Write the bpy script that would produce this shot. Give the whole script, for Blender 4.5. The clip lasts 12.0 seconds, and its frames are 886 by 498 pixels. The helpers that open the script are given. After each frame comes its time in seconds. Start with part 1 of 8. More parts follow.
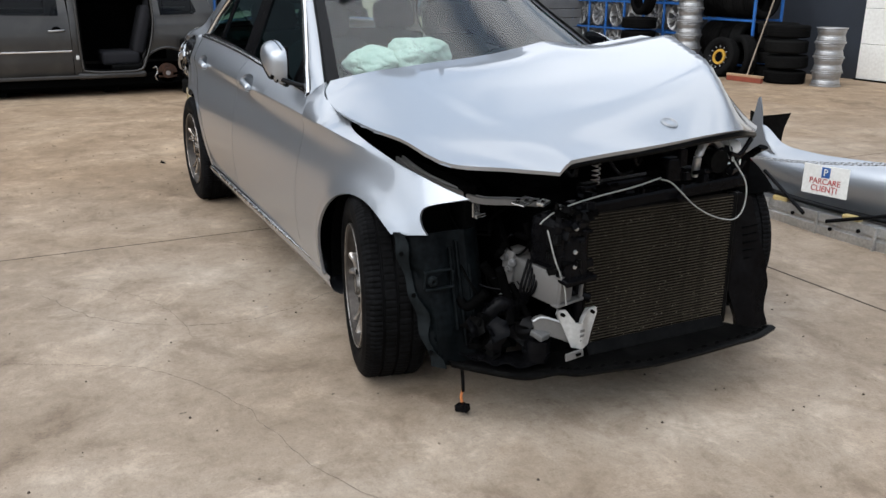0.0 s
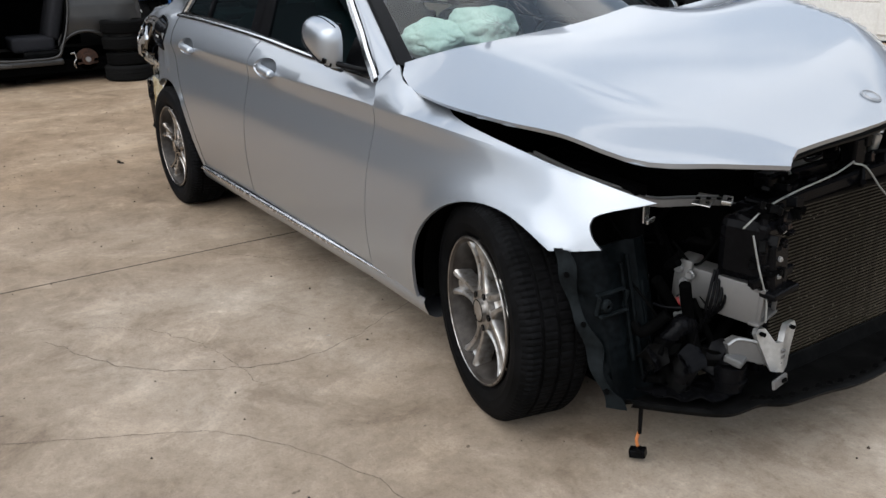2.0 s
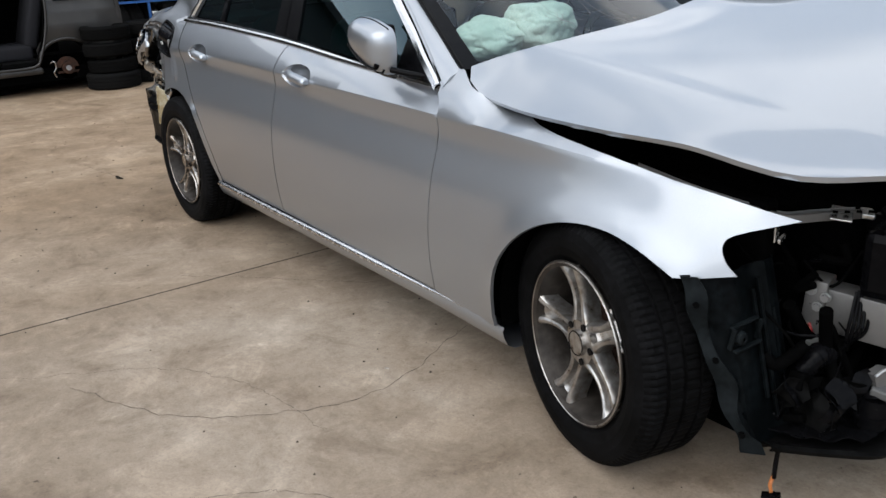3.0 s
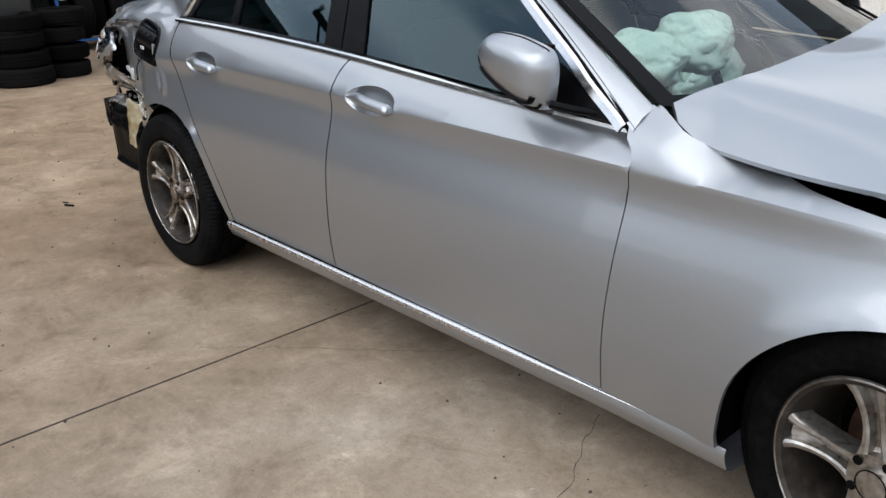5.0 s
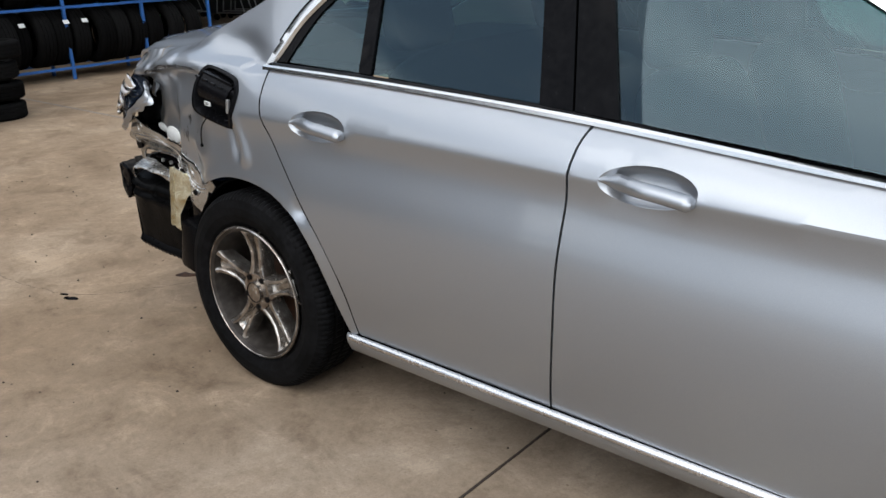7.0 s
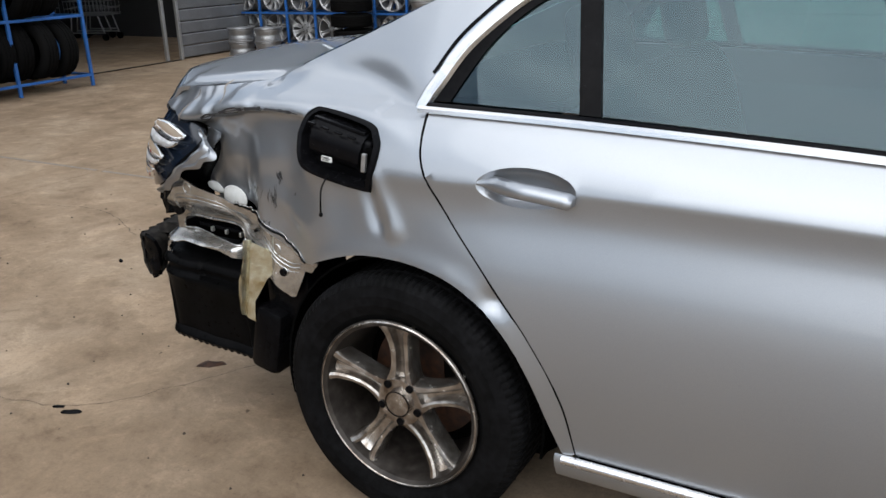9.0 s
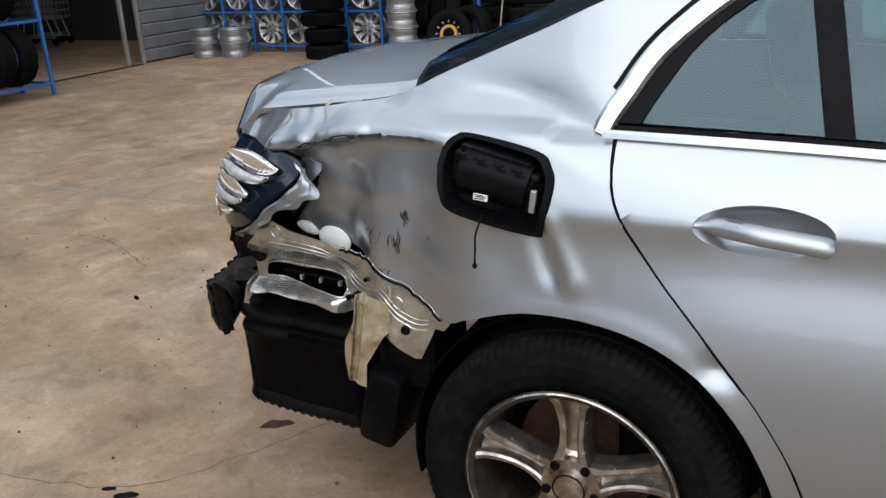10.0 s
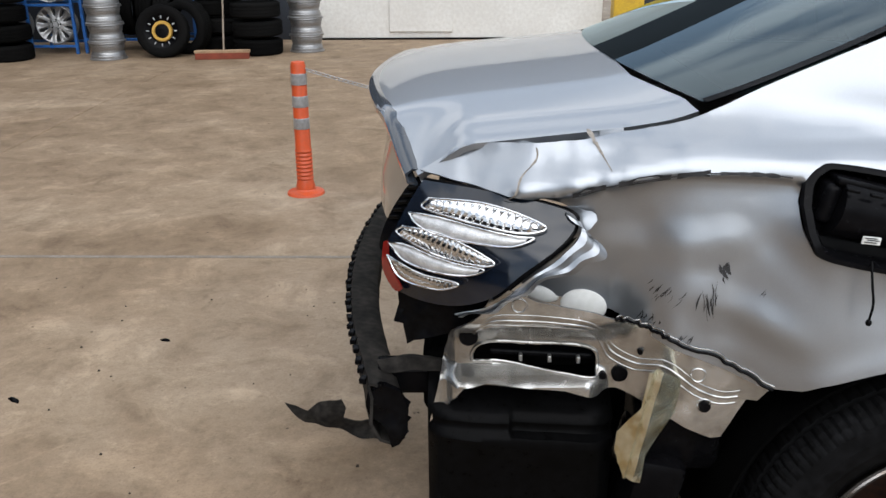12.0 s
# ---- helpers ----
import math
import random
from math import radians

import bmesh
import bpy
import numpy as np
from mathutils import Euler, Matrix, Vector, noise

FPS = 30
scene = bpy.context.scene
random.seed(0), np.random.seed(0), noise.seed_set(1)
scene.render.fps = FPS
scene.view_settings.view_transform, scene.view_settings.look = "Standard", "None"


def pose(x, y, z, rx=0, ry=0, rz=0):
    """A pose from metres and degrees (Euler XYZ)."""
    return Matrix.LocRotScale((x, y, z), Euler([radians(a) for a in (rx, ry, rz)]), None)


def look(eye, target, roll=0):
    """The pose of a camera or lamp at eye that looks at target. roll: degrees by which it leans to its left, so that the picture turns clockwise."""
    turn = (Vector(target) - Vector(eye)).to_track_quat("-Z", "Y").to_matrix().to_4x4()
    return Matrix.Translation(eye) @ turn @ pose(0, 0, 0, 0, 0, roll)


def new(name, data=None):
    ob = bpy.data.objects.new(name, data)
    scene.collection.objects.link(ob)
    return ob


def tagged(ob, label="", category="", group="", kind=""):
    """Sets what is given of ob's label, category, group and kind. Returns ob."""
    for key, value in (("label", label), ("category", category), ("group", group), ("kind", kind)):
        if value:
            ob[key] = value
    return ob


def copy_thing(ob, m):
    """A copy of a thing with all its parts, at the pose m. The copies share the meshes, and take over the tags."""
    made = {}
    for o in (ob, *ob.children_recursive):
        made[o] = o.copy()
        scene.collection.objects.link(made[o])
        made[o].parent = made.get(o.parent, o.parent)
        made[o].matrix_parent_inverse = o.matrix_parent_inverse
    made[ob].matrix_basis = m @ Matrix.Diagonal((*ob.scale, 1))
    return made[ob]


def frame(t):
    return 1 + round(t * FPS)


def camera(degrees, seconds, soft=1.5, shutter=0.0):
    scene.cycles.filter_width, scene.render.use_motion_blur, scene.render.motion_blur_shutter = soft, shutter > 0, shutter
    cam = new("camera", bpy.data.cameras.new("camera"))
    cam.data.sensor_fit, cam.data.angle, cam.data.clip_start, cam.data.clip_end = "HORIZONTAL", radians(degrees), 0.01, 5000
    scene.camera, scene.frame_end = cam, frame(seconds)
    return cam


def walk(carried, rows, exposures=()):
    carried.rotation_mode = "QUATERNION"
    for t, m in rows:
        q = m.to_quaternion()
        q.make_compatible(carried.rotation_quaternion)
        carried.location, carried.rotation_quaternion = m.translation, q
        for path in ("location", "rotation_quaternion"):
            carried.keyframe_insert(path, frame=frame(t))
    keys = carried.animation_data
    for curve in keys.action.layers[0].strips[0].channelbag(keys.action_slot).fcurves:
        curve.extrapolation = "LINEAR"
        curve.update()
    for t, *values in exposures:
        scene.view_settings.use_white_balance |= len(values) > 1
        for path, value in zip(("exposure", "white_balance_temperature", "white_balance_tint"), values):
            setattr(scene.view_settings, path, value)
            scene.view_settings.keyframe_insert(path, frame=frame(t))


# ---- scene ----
cam = camera(55.0, 12.0)
PATH = [
    (0, (4.192, -1.877, 1.387), (2.484, -1.029, 0.784), 0.2),
    (0.5, (3.93, -1.937, 1.369), (2.225, -1.088, 0.757), 0.1),
    (1, (3.732, -1.991, 1.376), (2.032, -1.141, 0.754), -0.1),
    (1.5, (3.529, -2.112, 1.355), (1.857, -1.219, 0.719), -0.3),
    (2, (3.352, -2.233, 1.356), (1.775, -1.201, 0.689), -1.5),
    (2.5, (3.135, -2.279, 1.35), (1.564, -1.24, 0.675), -2.1),
    (2.7, (3.056, -2.291, 1.351), (1.49, -1.245, 0.678), -2.6),
    (4.3, (2.286, -2.467, 1.374), (0.909, -1.203, 0.662), -0.9),
    (4.5, (2.18, -2.443, 1.393), (0.8, -1.18, 0.684), -1.1),
    (5, (1.913, -2.421, 1.395), (0.538, -1.159, 0.675), -1.6),
    (5.5, (1.599, -2.447, 1.419), (0.28, -1.123, 0.707), -0.9),
    (6, (1.28, -2.464, 1.4), (-0.027, -1.118, 0.706), -2.2),
    (6.5, (0.984, -2.458, 1.413), (-0.321, -1.105, 0.731), -3.4),
    (6.7, (0.858, -2.451, 1.401), (-0.419, -1.072, 0.718), -2.8),
    (8.3, (-0.026, -2.411, 1.389), (-1.098, -0.858, 0.728), -0.4),
    (8.5, (-0.136, -2.424, 1.379), (-1.201, -0.866, 0.717), -0.3),
    (9, (-0.434, -2.442, 1.388), (-1.371, -0.804, 0.726), -1.7),
    (9.5, (-0.74, -2.387, 1.375), (-1.589, -0.706, 0.704), -1.6),
    (10, (-1.027, -2.303, 1.395), (-1.86, -0.616, 0.716), -2.8),
    (10.5, (-1.361, -2.28, 1.397), (-1.986, -0.508, 0.714), -1.5),
    (11, (-1.697, -2.231, 1.382), (-2.262, -0.442, 0.691), -1.9),
    (11.5, (-2.009, -2.158, 1.408), (-2.438, -0.334, 0.708), -1.5),
    (12, (-2.322, -2.152, 1.408), (-2.367, -0.284, 0.695), -0.4),
]
walk(cam, [(t, look(eye, target, roll)) for t, eye, target, roll in PATH], [(0, 0.94), (2.5, 0.8), (5, 0.75), (6.5, 0.73), (12, 0.67)])

# ---- world, sun and exposure ----
world = bpy.data.worlds.new("overcast_sky")
scene.world = world
world.use_nodes = True
wn, wl = world.node_tree.nodes, world.node_tree.links
wn.clear()
w_out = wn.new("ShaderNodeOutputWorld")
w_bg = wn.new("ShaderNodeBackground")
w_sky = wn.new("ShaderNodeTexSky")
w_sky.sky_type, w_sky.sun_disc = "NISHITA", False
w_sky.sun_elevation, w_sky.sun_rotation = radians(52), radians(150)
w_tc = wn.new("ShaderNodeTexCoord")
w_map = wn.new("ShaderNodeMapping")
w_map.inputs["Scale"].default_value = (1.0, 1.0, 3.6)
w_noise = wn.new("ShaderNodeTexNoise")
w_noise.inputs["Scale"].default_value, w_noise.inputs["Detail"].default_value = 2.3, 6
w_ramp = wn.new("ShaderNodeValToRGB")
w_ramp.color_ramp.elements[0].position, w_ramp.color_ramp.elements[1].position = 0.43, 0.57
w_ramp.color_ramp.elements[0].color = (3.3, 4.0, 5.0, 1)
w_ramp.color_ramp.elements[1].color = (9.3, 9.5, 9.8, 1)
w_mix = wn.new("ShaderNodeMix")
w_mix.data_type = "RGBA"
w_mix.inputs["Factor"].default_value = 0.82
wl.new(w_tc.outputs["Generated"], w_map.inputs["Vector"])
wl.new(w_map.outputs[0], w_noise.inputs["Vector"])
wl.new(w_noise.outputs["Fac"], w_ramp.inputs["Fac"])
wl.new(w_sky.outputs[0], w_mix.inputs[6])
wl.new(w_ramp.outputs["Color"], w_mix.inputs[7])
w_sep = wn.new("ShaderNodeSeparateXYZ")
w_grad = wn.new("ShaderNodeMapRange")
w_grad.inputs["To Min"].default_value, w_grad.inputs["To Max"].default_value = 0.88, 1.02
w_dim = wn.new("ShaderNodeVectorMath")
w_dim.operation = "SCALE"
wl.new(w_tc.outputs["Generated"], w_sep.inputs[0])
wl.new(w_sep.outputs["Z"], w_grad.inputs["Value"])
wl.new(w_mix.outputs[2], w_dim.inputs[0])
wl.new(w_grad.outputs[0], w_dim.inputs["Scale"])
wl.new(w_dim.outputs[0], w_bg.inputs["Color"])
w_bg.inputs["Strength"].default_value = 0.134
wl.new(w_bg.outputs[0], w_out.inputs["Surface"])
sun = new("sun", bpy.data.lights.new("sun", "SUN"))
sun.data.energy, sun.data.angle, sun.data.color = 1.25, radians(70), (1.0, 0.985, 0.965)
sun.matrix_basis = look((1.5, -7, 8), (0, 0, 0))


# ---- materials ----
def material(name, base, rough=0.6, metal=0.0, dark=None, scale=6.0, fine=60.0, bump=0.0, amount=0.5, coat=0.0, coat_rough=0.05, vary=0.0, spec=0.5):
    """A procedural material: base and dark colours mixed by noise at two scales, with relief."""
    m = bpy.data.materials.new(name)
    m.use_nodes = True
    n, k = m.node_tree.nodes, m.node_tree.links
    b = n["Principled BSDF"]
    b.inputs["Roughness"].default_value, b.inputs["Metallic"].default_value = rough, metal
    b.inputs["Coat Weight"].default_value, b.inputs["Coat Roughness"].default_value = coat, coat_rough
    b.inputs["Specular IOR Level"].default_value = spec
    b.inputs["IOR"].default_value = 1.5 if spec > 0.2 else 1.25
    tc = n.new("ShaderNodeTexCoord")
    a = n.new("ShaderNodeTexNoise")
    a.inputs["Scale"].default_value, a.inputs["Detail"].default_value = scale, 5
    f = n.new("ShaderNodeTexNoise")
    f.inputs["Scale"].default_value, f.inputs["Detail"].default_value = fine, 4
    for t in (a, f):
        k.new(tc.outputs["Object"], t.inputs["Vector"])
    add = n.new("ShaderNodeMath")
    add.operation = "MULTIPLY"
    k.new(a.outputs["Fac"], add.inputs[0])
    k.new(f.outputs["Fac"], add.inputs[1])
    ramp = n.new("ShaderNodeValToRGB")
    ramp.color_ramp.elements[0].position = 0.25 - 0.2 * amount
    ramp.color_ramp.elements[1].position = 0.25 + 0.16
    d = dark if dark else tuple(c * (1 - 0.5 * amount) for c in base)
    ramp.color_ramp.elements[0].color, ramp.color_ramp.elements[1].color = (*d, 1), (*base, 1)
    k.new(add.outputs[0], ramp.inputs["Fac"])
    colour = ramp.outputs["Color"]
    if vary:
        info = n.new("ShaderNodeObjectInfo")
        hsv = n.new("ShaderNodeHueSaturation")
        mr = n.new("ShaderNodeMapRange")
        mr.inputs["To Min"].default_value, mr.inputs["To Max"].default_value = 1 - vary, 1 + vary
        k.new(info.outputs["Random"], mr.inputs["Value"])
        k.new(mr.outputs[0], hsv.inputs["Value"])
        k.new(colour, hsv.inputs["Color"])
        colour = hsv.outputs["Color"]
    k.new(colour, b.inputs["Base Color"])
    rr = n.new("ShaderNodeMapRange")
    rr.inputs["To Min"].default_value, rr.inputs["To Max"].default_value = max(0.02, rough - 0.08), min(1, rough + 0.08)
    k.new(f.outputs["Fac"], rr.inputs["Value"])
    k.new(rr.outputs[0], b.inputs["Roughness"])
    if bump:
        bp = n.new("ShaderNodeBump")
        bp.inputs["Strength"].default_value, bp.inputs["Distance"].default_value = bump, 0.004
        k.new(add.outputs[0], bp.inputs["Height"])
        k.new(bp.outputs[0], b.inputs["Normal"])
    return m


def paint(name, base, rough=0.34, metal=0.85, dust=0.25, coat=0.9):
    """Metallic car paint under clear coat, with a film of dust."""
    m = bpy.data.materials.new(name)
    m.use_nodes = True
    n, k = m.node_tree.nodes, m.node_tree.links
    b = n["Principled BSDF"]
    tc = n.new("ShaderNodeTexCoord")
    flake = n.new("ShaderNodeTexNoise")
    flake.inputs["Scale"].default_value, flake.inputs["Detail"].default_value = 900, 2
    film = n.new("ShaderNodeTexNoise")
    film.inputs["Scale"].default_value, film.inputs["Detail"].default_value = 3.5, 7
    for t in (flake, film):
        k.new(tc.outputs["Object"], t.inputs["Vector"])
    ramp = n.new("ShaderNodeValToRGB")
    ramp.color_ramp.elements[0].position, ramp.color_ramp.elements[1].position = 0.3, 0.7
    ramp.color_ramp.elements[0].color = (*[c * 0.94 for c in base], 1)
    ramp.color_ramp.elements[1].color = (*[min(1, c * 1.05) for c in base], 1)
    k.new(flake.outputs["Fac"], ramp.inputs["Fac"])
    mix = n.new("ShaderNodeMix")
    mix.data_type = "RGBA"
    mix.inputs[7].default_value = (0.42, 0.38, 0.32, 1)
    mr = n.new("ShaderNodeMapRange")
    mr.inputs["From Min"].default_value, mr.inputs["From Max"].default_value = 0.45, 0.8
    mr.inputs["To Min"].default_value, mr.inputs["To Max"].default_value = 0.0, dust
    k.new(film.outputs["Fac"], mr.inputs["Value"])
    k.new(mr.outputs[0], mix.inputs[0])
    k.new(ramp.outputs["Color"], mix.inputs[6])
    k.new(mix.outputs[2], b.inputs["Base Color"])
    b.inputs["Metallic"].default_value, b.inputs["Roughness"].default_value = metal, rough
    b.inputs["Coat Weight"].default_value, b.inputs["Coat Roughness"].default_value = coat, 0.03
    r2 = n.new("ShaderNodeMapRange")
    r2.inputs["To Min"].default_value, r2.inputs["To Max"].default_value = 0.015, 0.07
    k.new(film.outputs["Fac"], r2.inputs["Value"])
    k.new(r2.outputs[0], b.inputs["Coat Roughness"])
    return m


def glass(name, tint, gloss=(1.0, 1.0, 1.0), rough=0.01, ior=1.5):
    """Clear or tinted pane: transparent with a Fresnel sheen."""
    m = bpy.data.materials.new(name)
    m.use_nodes = True
    n, k = m.node_tree.nodes, m.node_tree.links
    n.clear()
    out = n.new("ShaderNodeOutputMaterial")
    tr = n.new("ShaderNodeBsdfTransparent")
    tr.inputs["Color"].default_value = (*tint, 1)
    gl = n.new("ShaderNodeBsdfGlossy")
    gl.inputs["Roughness"].default_value = rough
    gl.inputs["Color"].default_value = (*gloss, 1)
    fr = n.new("ShaderNodeFresnel")
    fr.inputs["IOR"].default_value = ior
    mx = n.new("ShaderNodeMixShader")
    k.new(fr.outputs[0], mx.inputs[0])
    k.new(tr.outputs[0], mx.inputs[1])
    k.new(gl.outputs[0], mx.inputs[2])
    k.new(mx.outputs[0], out.inputs["Surface"])
    return m


def concrete_floor():
    """Worn yard concrete: blotches, oil stains, hairline cracks and grit."""
    m = bpy.data.materials.new("yard_concrete")
    m.use_nodes = True
    n, k = m.node_tree.nodes, m.node_tree.links
    b = n["Principled BSDF"]
    geo = n.new("ShaderNodeNewGeometry")

    def noise_at(scale, detail=6, rough=0.6, dist=0.0):
        t = n.new("ShaderNodeTexNoise")
        t.inputs["Scale"].default_value, t.inputs["Detail"].default_value = scale, detail
        t.inputs["Roughness"].default_value, t.inputs["Distortion"].default_value = rough, dist
        k.new(geo.outputs["Position"], t.inputs["Vector"])
        return t.outputs["Fac"]

    def ramp(fac, stops):
        r = n.new("ShaderNodeValToRGB")
        e = r.color_ramp.elements
        while len(e) < len(stops):
            e.new(0.5)
        for el, (p, c) in zip(e, stops):
            el.position, el.color = p, (*c, 1)
        k.new(fac, r.inputs["Fac"])
        return r.outputs["Color"]

    def mixed(mode, fac, a, c):
        x = n.new("ShaderNodeMix")
        x.data_type, x.blend_type = "RGBA", mode
        x.inputs[0].default_value = fac
        k.new(a, x.inputs[6])
        k.new(c, x.inputs[7])
        return x.outputs[2]

    base = ramp(noise_at(0.7, 8, 0.65, 0.5), [(0.3, (0.175, 0.131, 0.09)), (0.5, (0.245, 0.193, 0.143)), (0.7, (0.32, 0.268, 0.212))])
    blot = ramp(noise_at(3.5, 10, 0.72, 0.4), [(0.36, (0.66, 0.62, 0.58)), (0.46, (0.94, 0.93, 0.91)), (0.54, (1.04, 1.04, 1.04)), (0.63, (1.34, 1.35, 1.36))])
    mott = ramp(noise_at(16, 8, 0.75), [(0.36, (0.8, 0.78, 0.76)), (0.46, (0.98, 0.98, 0.98)), (0.56, (1.02, 1.02, 1.02)), (0.66, (1.16, 1.16, 1.16))])
    grit = ramp(noise_at(130, 3, 0.8), [(0.3, (0.5, 0.49, 0.48)), (0.45, (0.98, 0.98, 0.98)), (0.58, (1.04, 1.04, 1.04)), (0.72, (1.35, 1.34, 1.32))])
    stain = ramp(noise_at(1.3, 4, 0.6, 0.8), [(0.28, (0.5, 0.46, 0.42)), (0.37, (1, 1, 1)), (0.9, (1, 1, 1))])
    dots = ramp(noise_at(22, 2, 0.4), [(0.215, (0.35, 0.33, 0.3)), (0.25, (1, 1, 1)), (0.9, (1, 1, 1))])
    scuff = ramp(noise_at(2.2, 9, 0.8, 2.5), [(0.56, (1, 1, 1)), (0.63, (1.3, 1.31, 1.32)), (0.9, (1.5, 1.52, 1.55))])
    c = mixed("MULTIPLY", 0.85, base, blot)
    c = mixed("MULTIPLY", 0.7, c, mott)
    c = mixed("MULTIPLY", 0.45, c, grit)
    c = mixed("MULTIPLY", 0.7, c, stain)
    c = mixed("MULTIPLY", 0.8, c, ramp(noise_at(48, 5, 0.75), [(0.34, (0.84, 0.83, 0.82)), (0.47, (0.99, 0.99, 0.99)), (0.56, (1.01, 1.01, 1.01)), (0.68, (1.14, 1.14, 1.13))]))
    c = mixed("MULTIPLY", 0.9, c, dots)
    c = mixed("MULTIPLY", 0.6, c, scuff)
    sep = n.new("ShaderNodeSeparateXYZ")
    k.new(geo.outputs["Position"], sep.inputs[0])
    wob = n.new("ShaderNodeMath")
    wob.operation = "MULTIPLY_ADD"
    wob.inputs[1].default_value = 5.0
    k.new(noise_at(0.45, 4, 0.6, 0.6), wob.inputs[0])
    k.new(sep.outputs["X"], wob.inputs[2])
    warm = n.new("ShaderNodeMapRange")
    warm.inputs["From Min"].default_value, warm.inputs["From Max"].default_value = 2.6, -0.6
    k.new(wob.outputs[0], warm.inputs["Value"])
    tint = n.new("ShaderNodeMix")
    tint.data_type, tint.blend_type = "RGBA", "MULTIPLY"
    tint.inputs[7].default_value = (0.97, 0.88, 0.765, 1)
    k.new(warm.outputs[0], tint.inputs[0])
    k.new(c, tint.inputs[6])
    c = tint.outputs[2]
    k.new(c, b.inputs["Base Color"])
    b.inputs["Roughness"].default_value = 0.75
    b.inputs["Specular IOR Level"].default_value = 0.35
    bp = n.new("ShaderNodeBump")
    bp.inputs["Strength"].default_value, bp.inputs["Distance"].default_value = 0.35, 0.004
    k.new(noise_at(45, 6, 0.7), bp.inputs["Height"])
    k.new(bp.outputs[0], b.inputs["Normal"])
    return m


CONCRETE = concrete_floor()
SILVER = paint("silver_metallic_paint", (0.33, 0.35, 0.376), rough=0.38, dust=0.06)
GREY_PAINT = paint("grey_van_paint", (0.025, 0.0235, 0.022), rough=0.42, metal=0.3, dust=0.05, coat=0.2)
CHROME = material("bright_satin_trim", (0.72, 0.72, 0.72), rough=0.22, metal=1.0, amount=0.02)
SATIN = material("satin_sill_trim", (0.66, 0.66, 0.665), rough=0.26, metal=1.0, amount=0.05)
FROST = material("frosted_reflector", (0.85, 0.85, 0.85), rough=0.4, metal=0.5, dark=(0.45, 0.45, 0.45), scale=40, fine=500, bump=0.6, amount=0.6)
TRAY = material("glossy_black_moulding", (0.0035, 0.0035, 0.0038), rough=0.3, dark=(0.002, 0.002, 0.002), spec=0.1, scale=9, bump=0.25)
BARE = material("torn_bare_filler", (0.34, 0.3, 0.255), rough=0.6, dark=(0.13, 0.11, 0.09), scale=60, fine=200)
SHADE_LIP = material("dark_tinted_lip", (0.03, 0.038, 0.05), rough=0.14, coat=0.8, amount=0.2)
MIRROR_CHROME = material("polished_reflector", (0.8, 0.8, 0.8), rough=0.1, metal=1.0, amount=0.05)
RUBBER = material("tyre_rubber", (0.0075, 0.0075, 0.008), rough=0.6, dark=(0.003, 0.003, 0.003), spec=0.08, scale=8, bump=0.25, vary=0.35)
DUSTY_RUBBER = material("dusty_tyre_rubber", (0.0065, 0.0063, 0.006), rough=0.85, dark=(0.005, 0.005, 0.005), spec=0.08, scale=5, bump=0.3, vary=0.35)
BLACK = material("black_plastic", (0.0045, 0.0045, 0.005), rough=0.24, dark=(0.002, 0.002, 0.0024), spec=0.18, scale=14, bump=0.25)
GLOSS_BLACK = material("gloss_black_trim", (0.012, 0.012, 0.013), rough=0.15, amount=0.1)
DUSTY_BLACK = material("dusty_black_plastic", (0.006, 0.0059, 0.0058), rough=0.36, dark=(0.002, 0.002, 0.002), spec=0.09, scale=14, bump=0.3)
LINER = material("wheel_liner_plastic", (0.0045, 0.006, 0.0068), rough=0.32, dark=(0.0012, 0.0016, 0.0018), spec=0.1, scale=5, bump=0.3)
LINER_EDGE = material("scuffed_liner_edge", (0.009, 0.0115, 0.0125), rough=0.45, dark=(0.004, 0.005, 0.0055), spec=0.15, scale=14, bump=0.2)
# Near-black that holds shade as well as grime, for recesses, undersides and the bay.
SHADE_BLACK = material("engine_bay_soot", (0.003, 0.003, 0.003), rough=0.9, dark=(0.0015, 0.0015, 0.0015), spec=0.02)
ALLOY = material("brake_dusted_alloy", (0.47, 0.46, 0.445), rough=0.3, metal=0.9, dark=(0.2, 0.17, 0.14), scale=7, fine=45, amount=0.5)
DIRTY_ALLOY = material("brown_stained_alloy", (0.5, 0.475, 0.44), rough=0.25, metal=0.9, dark=(0.13, 0.095, 0.07), scale=10, fine=38, amount=0.6)
BARREL = material("brown_brake_dust_on_rim", (0.06, 0.052, 0.045), rough=0.45, metal=0.5, dark=(0.012, 0.009, 0.007), scale=11, fine=35, amount=0.7)
ALU = material("raw_aluminium", (0.56, 0.56, 0.55), rough=0.42, metal=0.8, dark=(0.4, 0.4, 0.39), scale=6, amount=0.3)
STEEL = material("galvanised_wheel_steel", (0.36, 0.36, 0.36), rough=0.42, metal=0.8, dark=(0.28, 0.28, 0.28), scale=7)
SHEET = material("bare_sheet_metal", (0.62, 0.615, 0.6), rough=0.24, metal=0.85, dark=(0.3, 0.29, 0.27), scale=5, fine=30)
ZINC = material("yellow_zinc_plate", (0.76, 0.78, 0.66), rough=0.22, metal=0.85, dark=(0.42, 0.34, 0.18), scale=11, fine=40)
RUST = material("rusty_brake_disc", (0.085, 0.036, 0.018), rough=0.75, metal=0.3, dark=(0.025, 0.013, 0.009), scale=14, bump=0.3)
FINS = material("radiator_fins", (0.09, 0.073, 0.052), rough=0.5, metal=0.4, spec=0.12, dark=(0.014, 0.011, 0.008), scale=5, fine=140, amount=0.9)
# Shade between the fins, put into the colour of the core.
FIN_GAP_SHADE = material("dark_radiator_depth", (0.012, 0.01, 0.008), rough=0.9, spec=0.05)
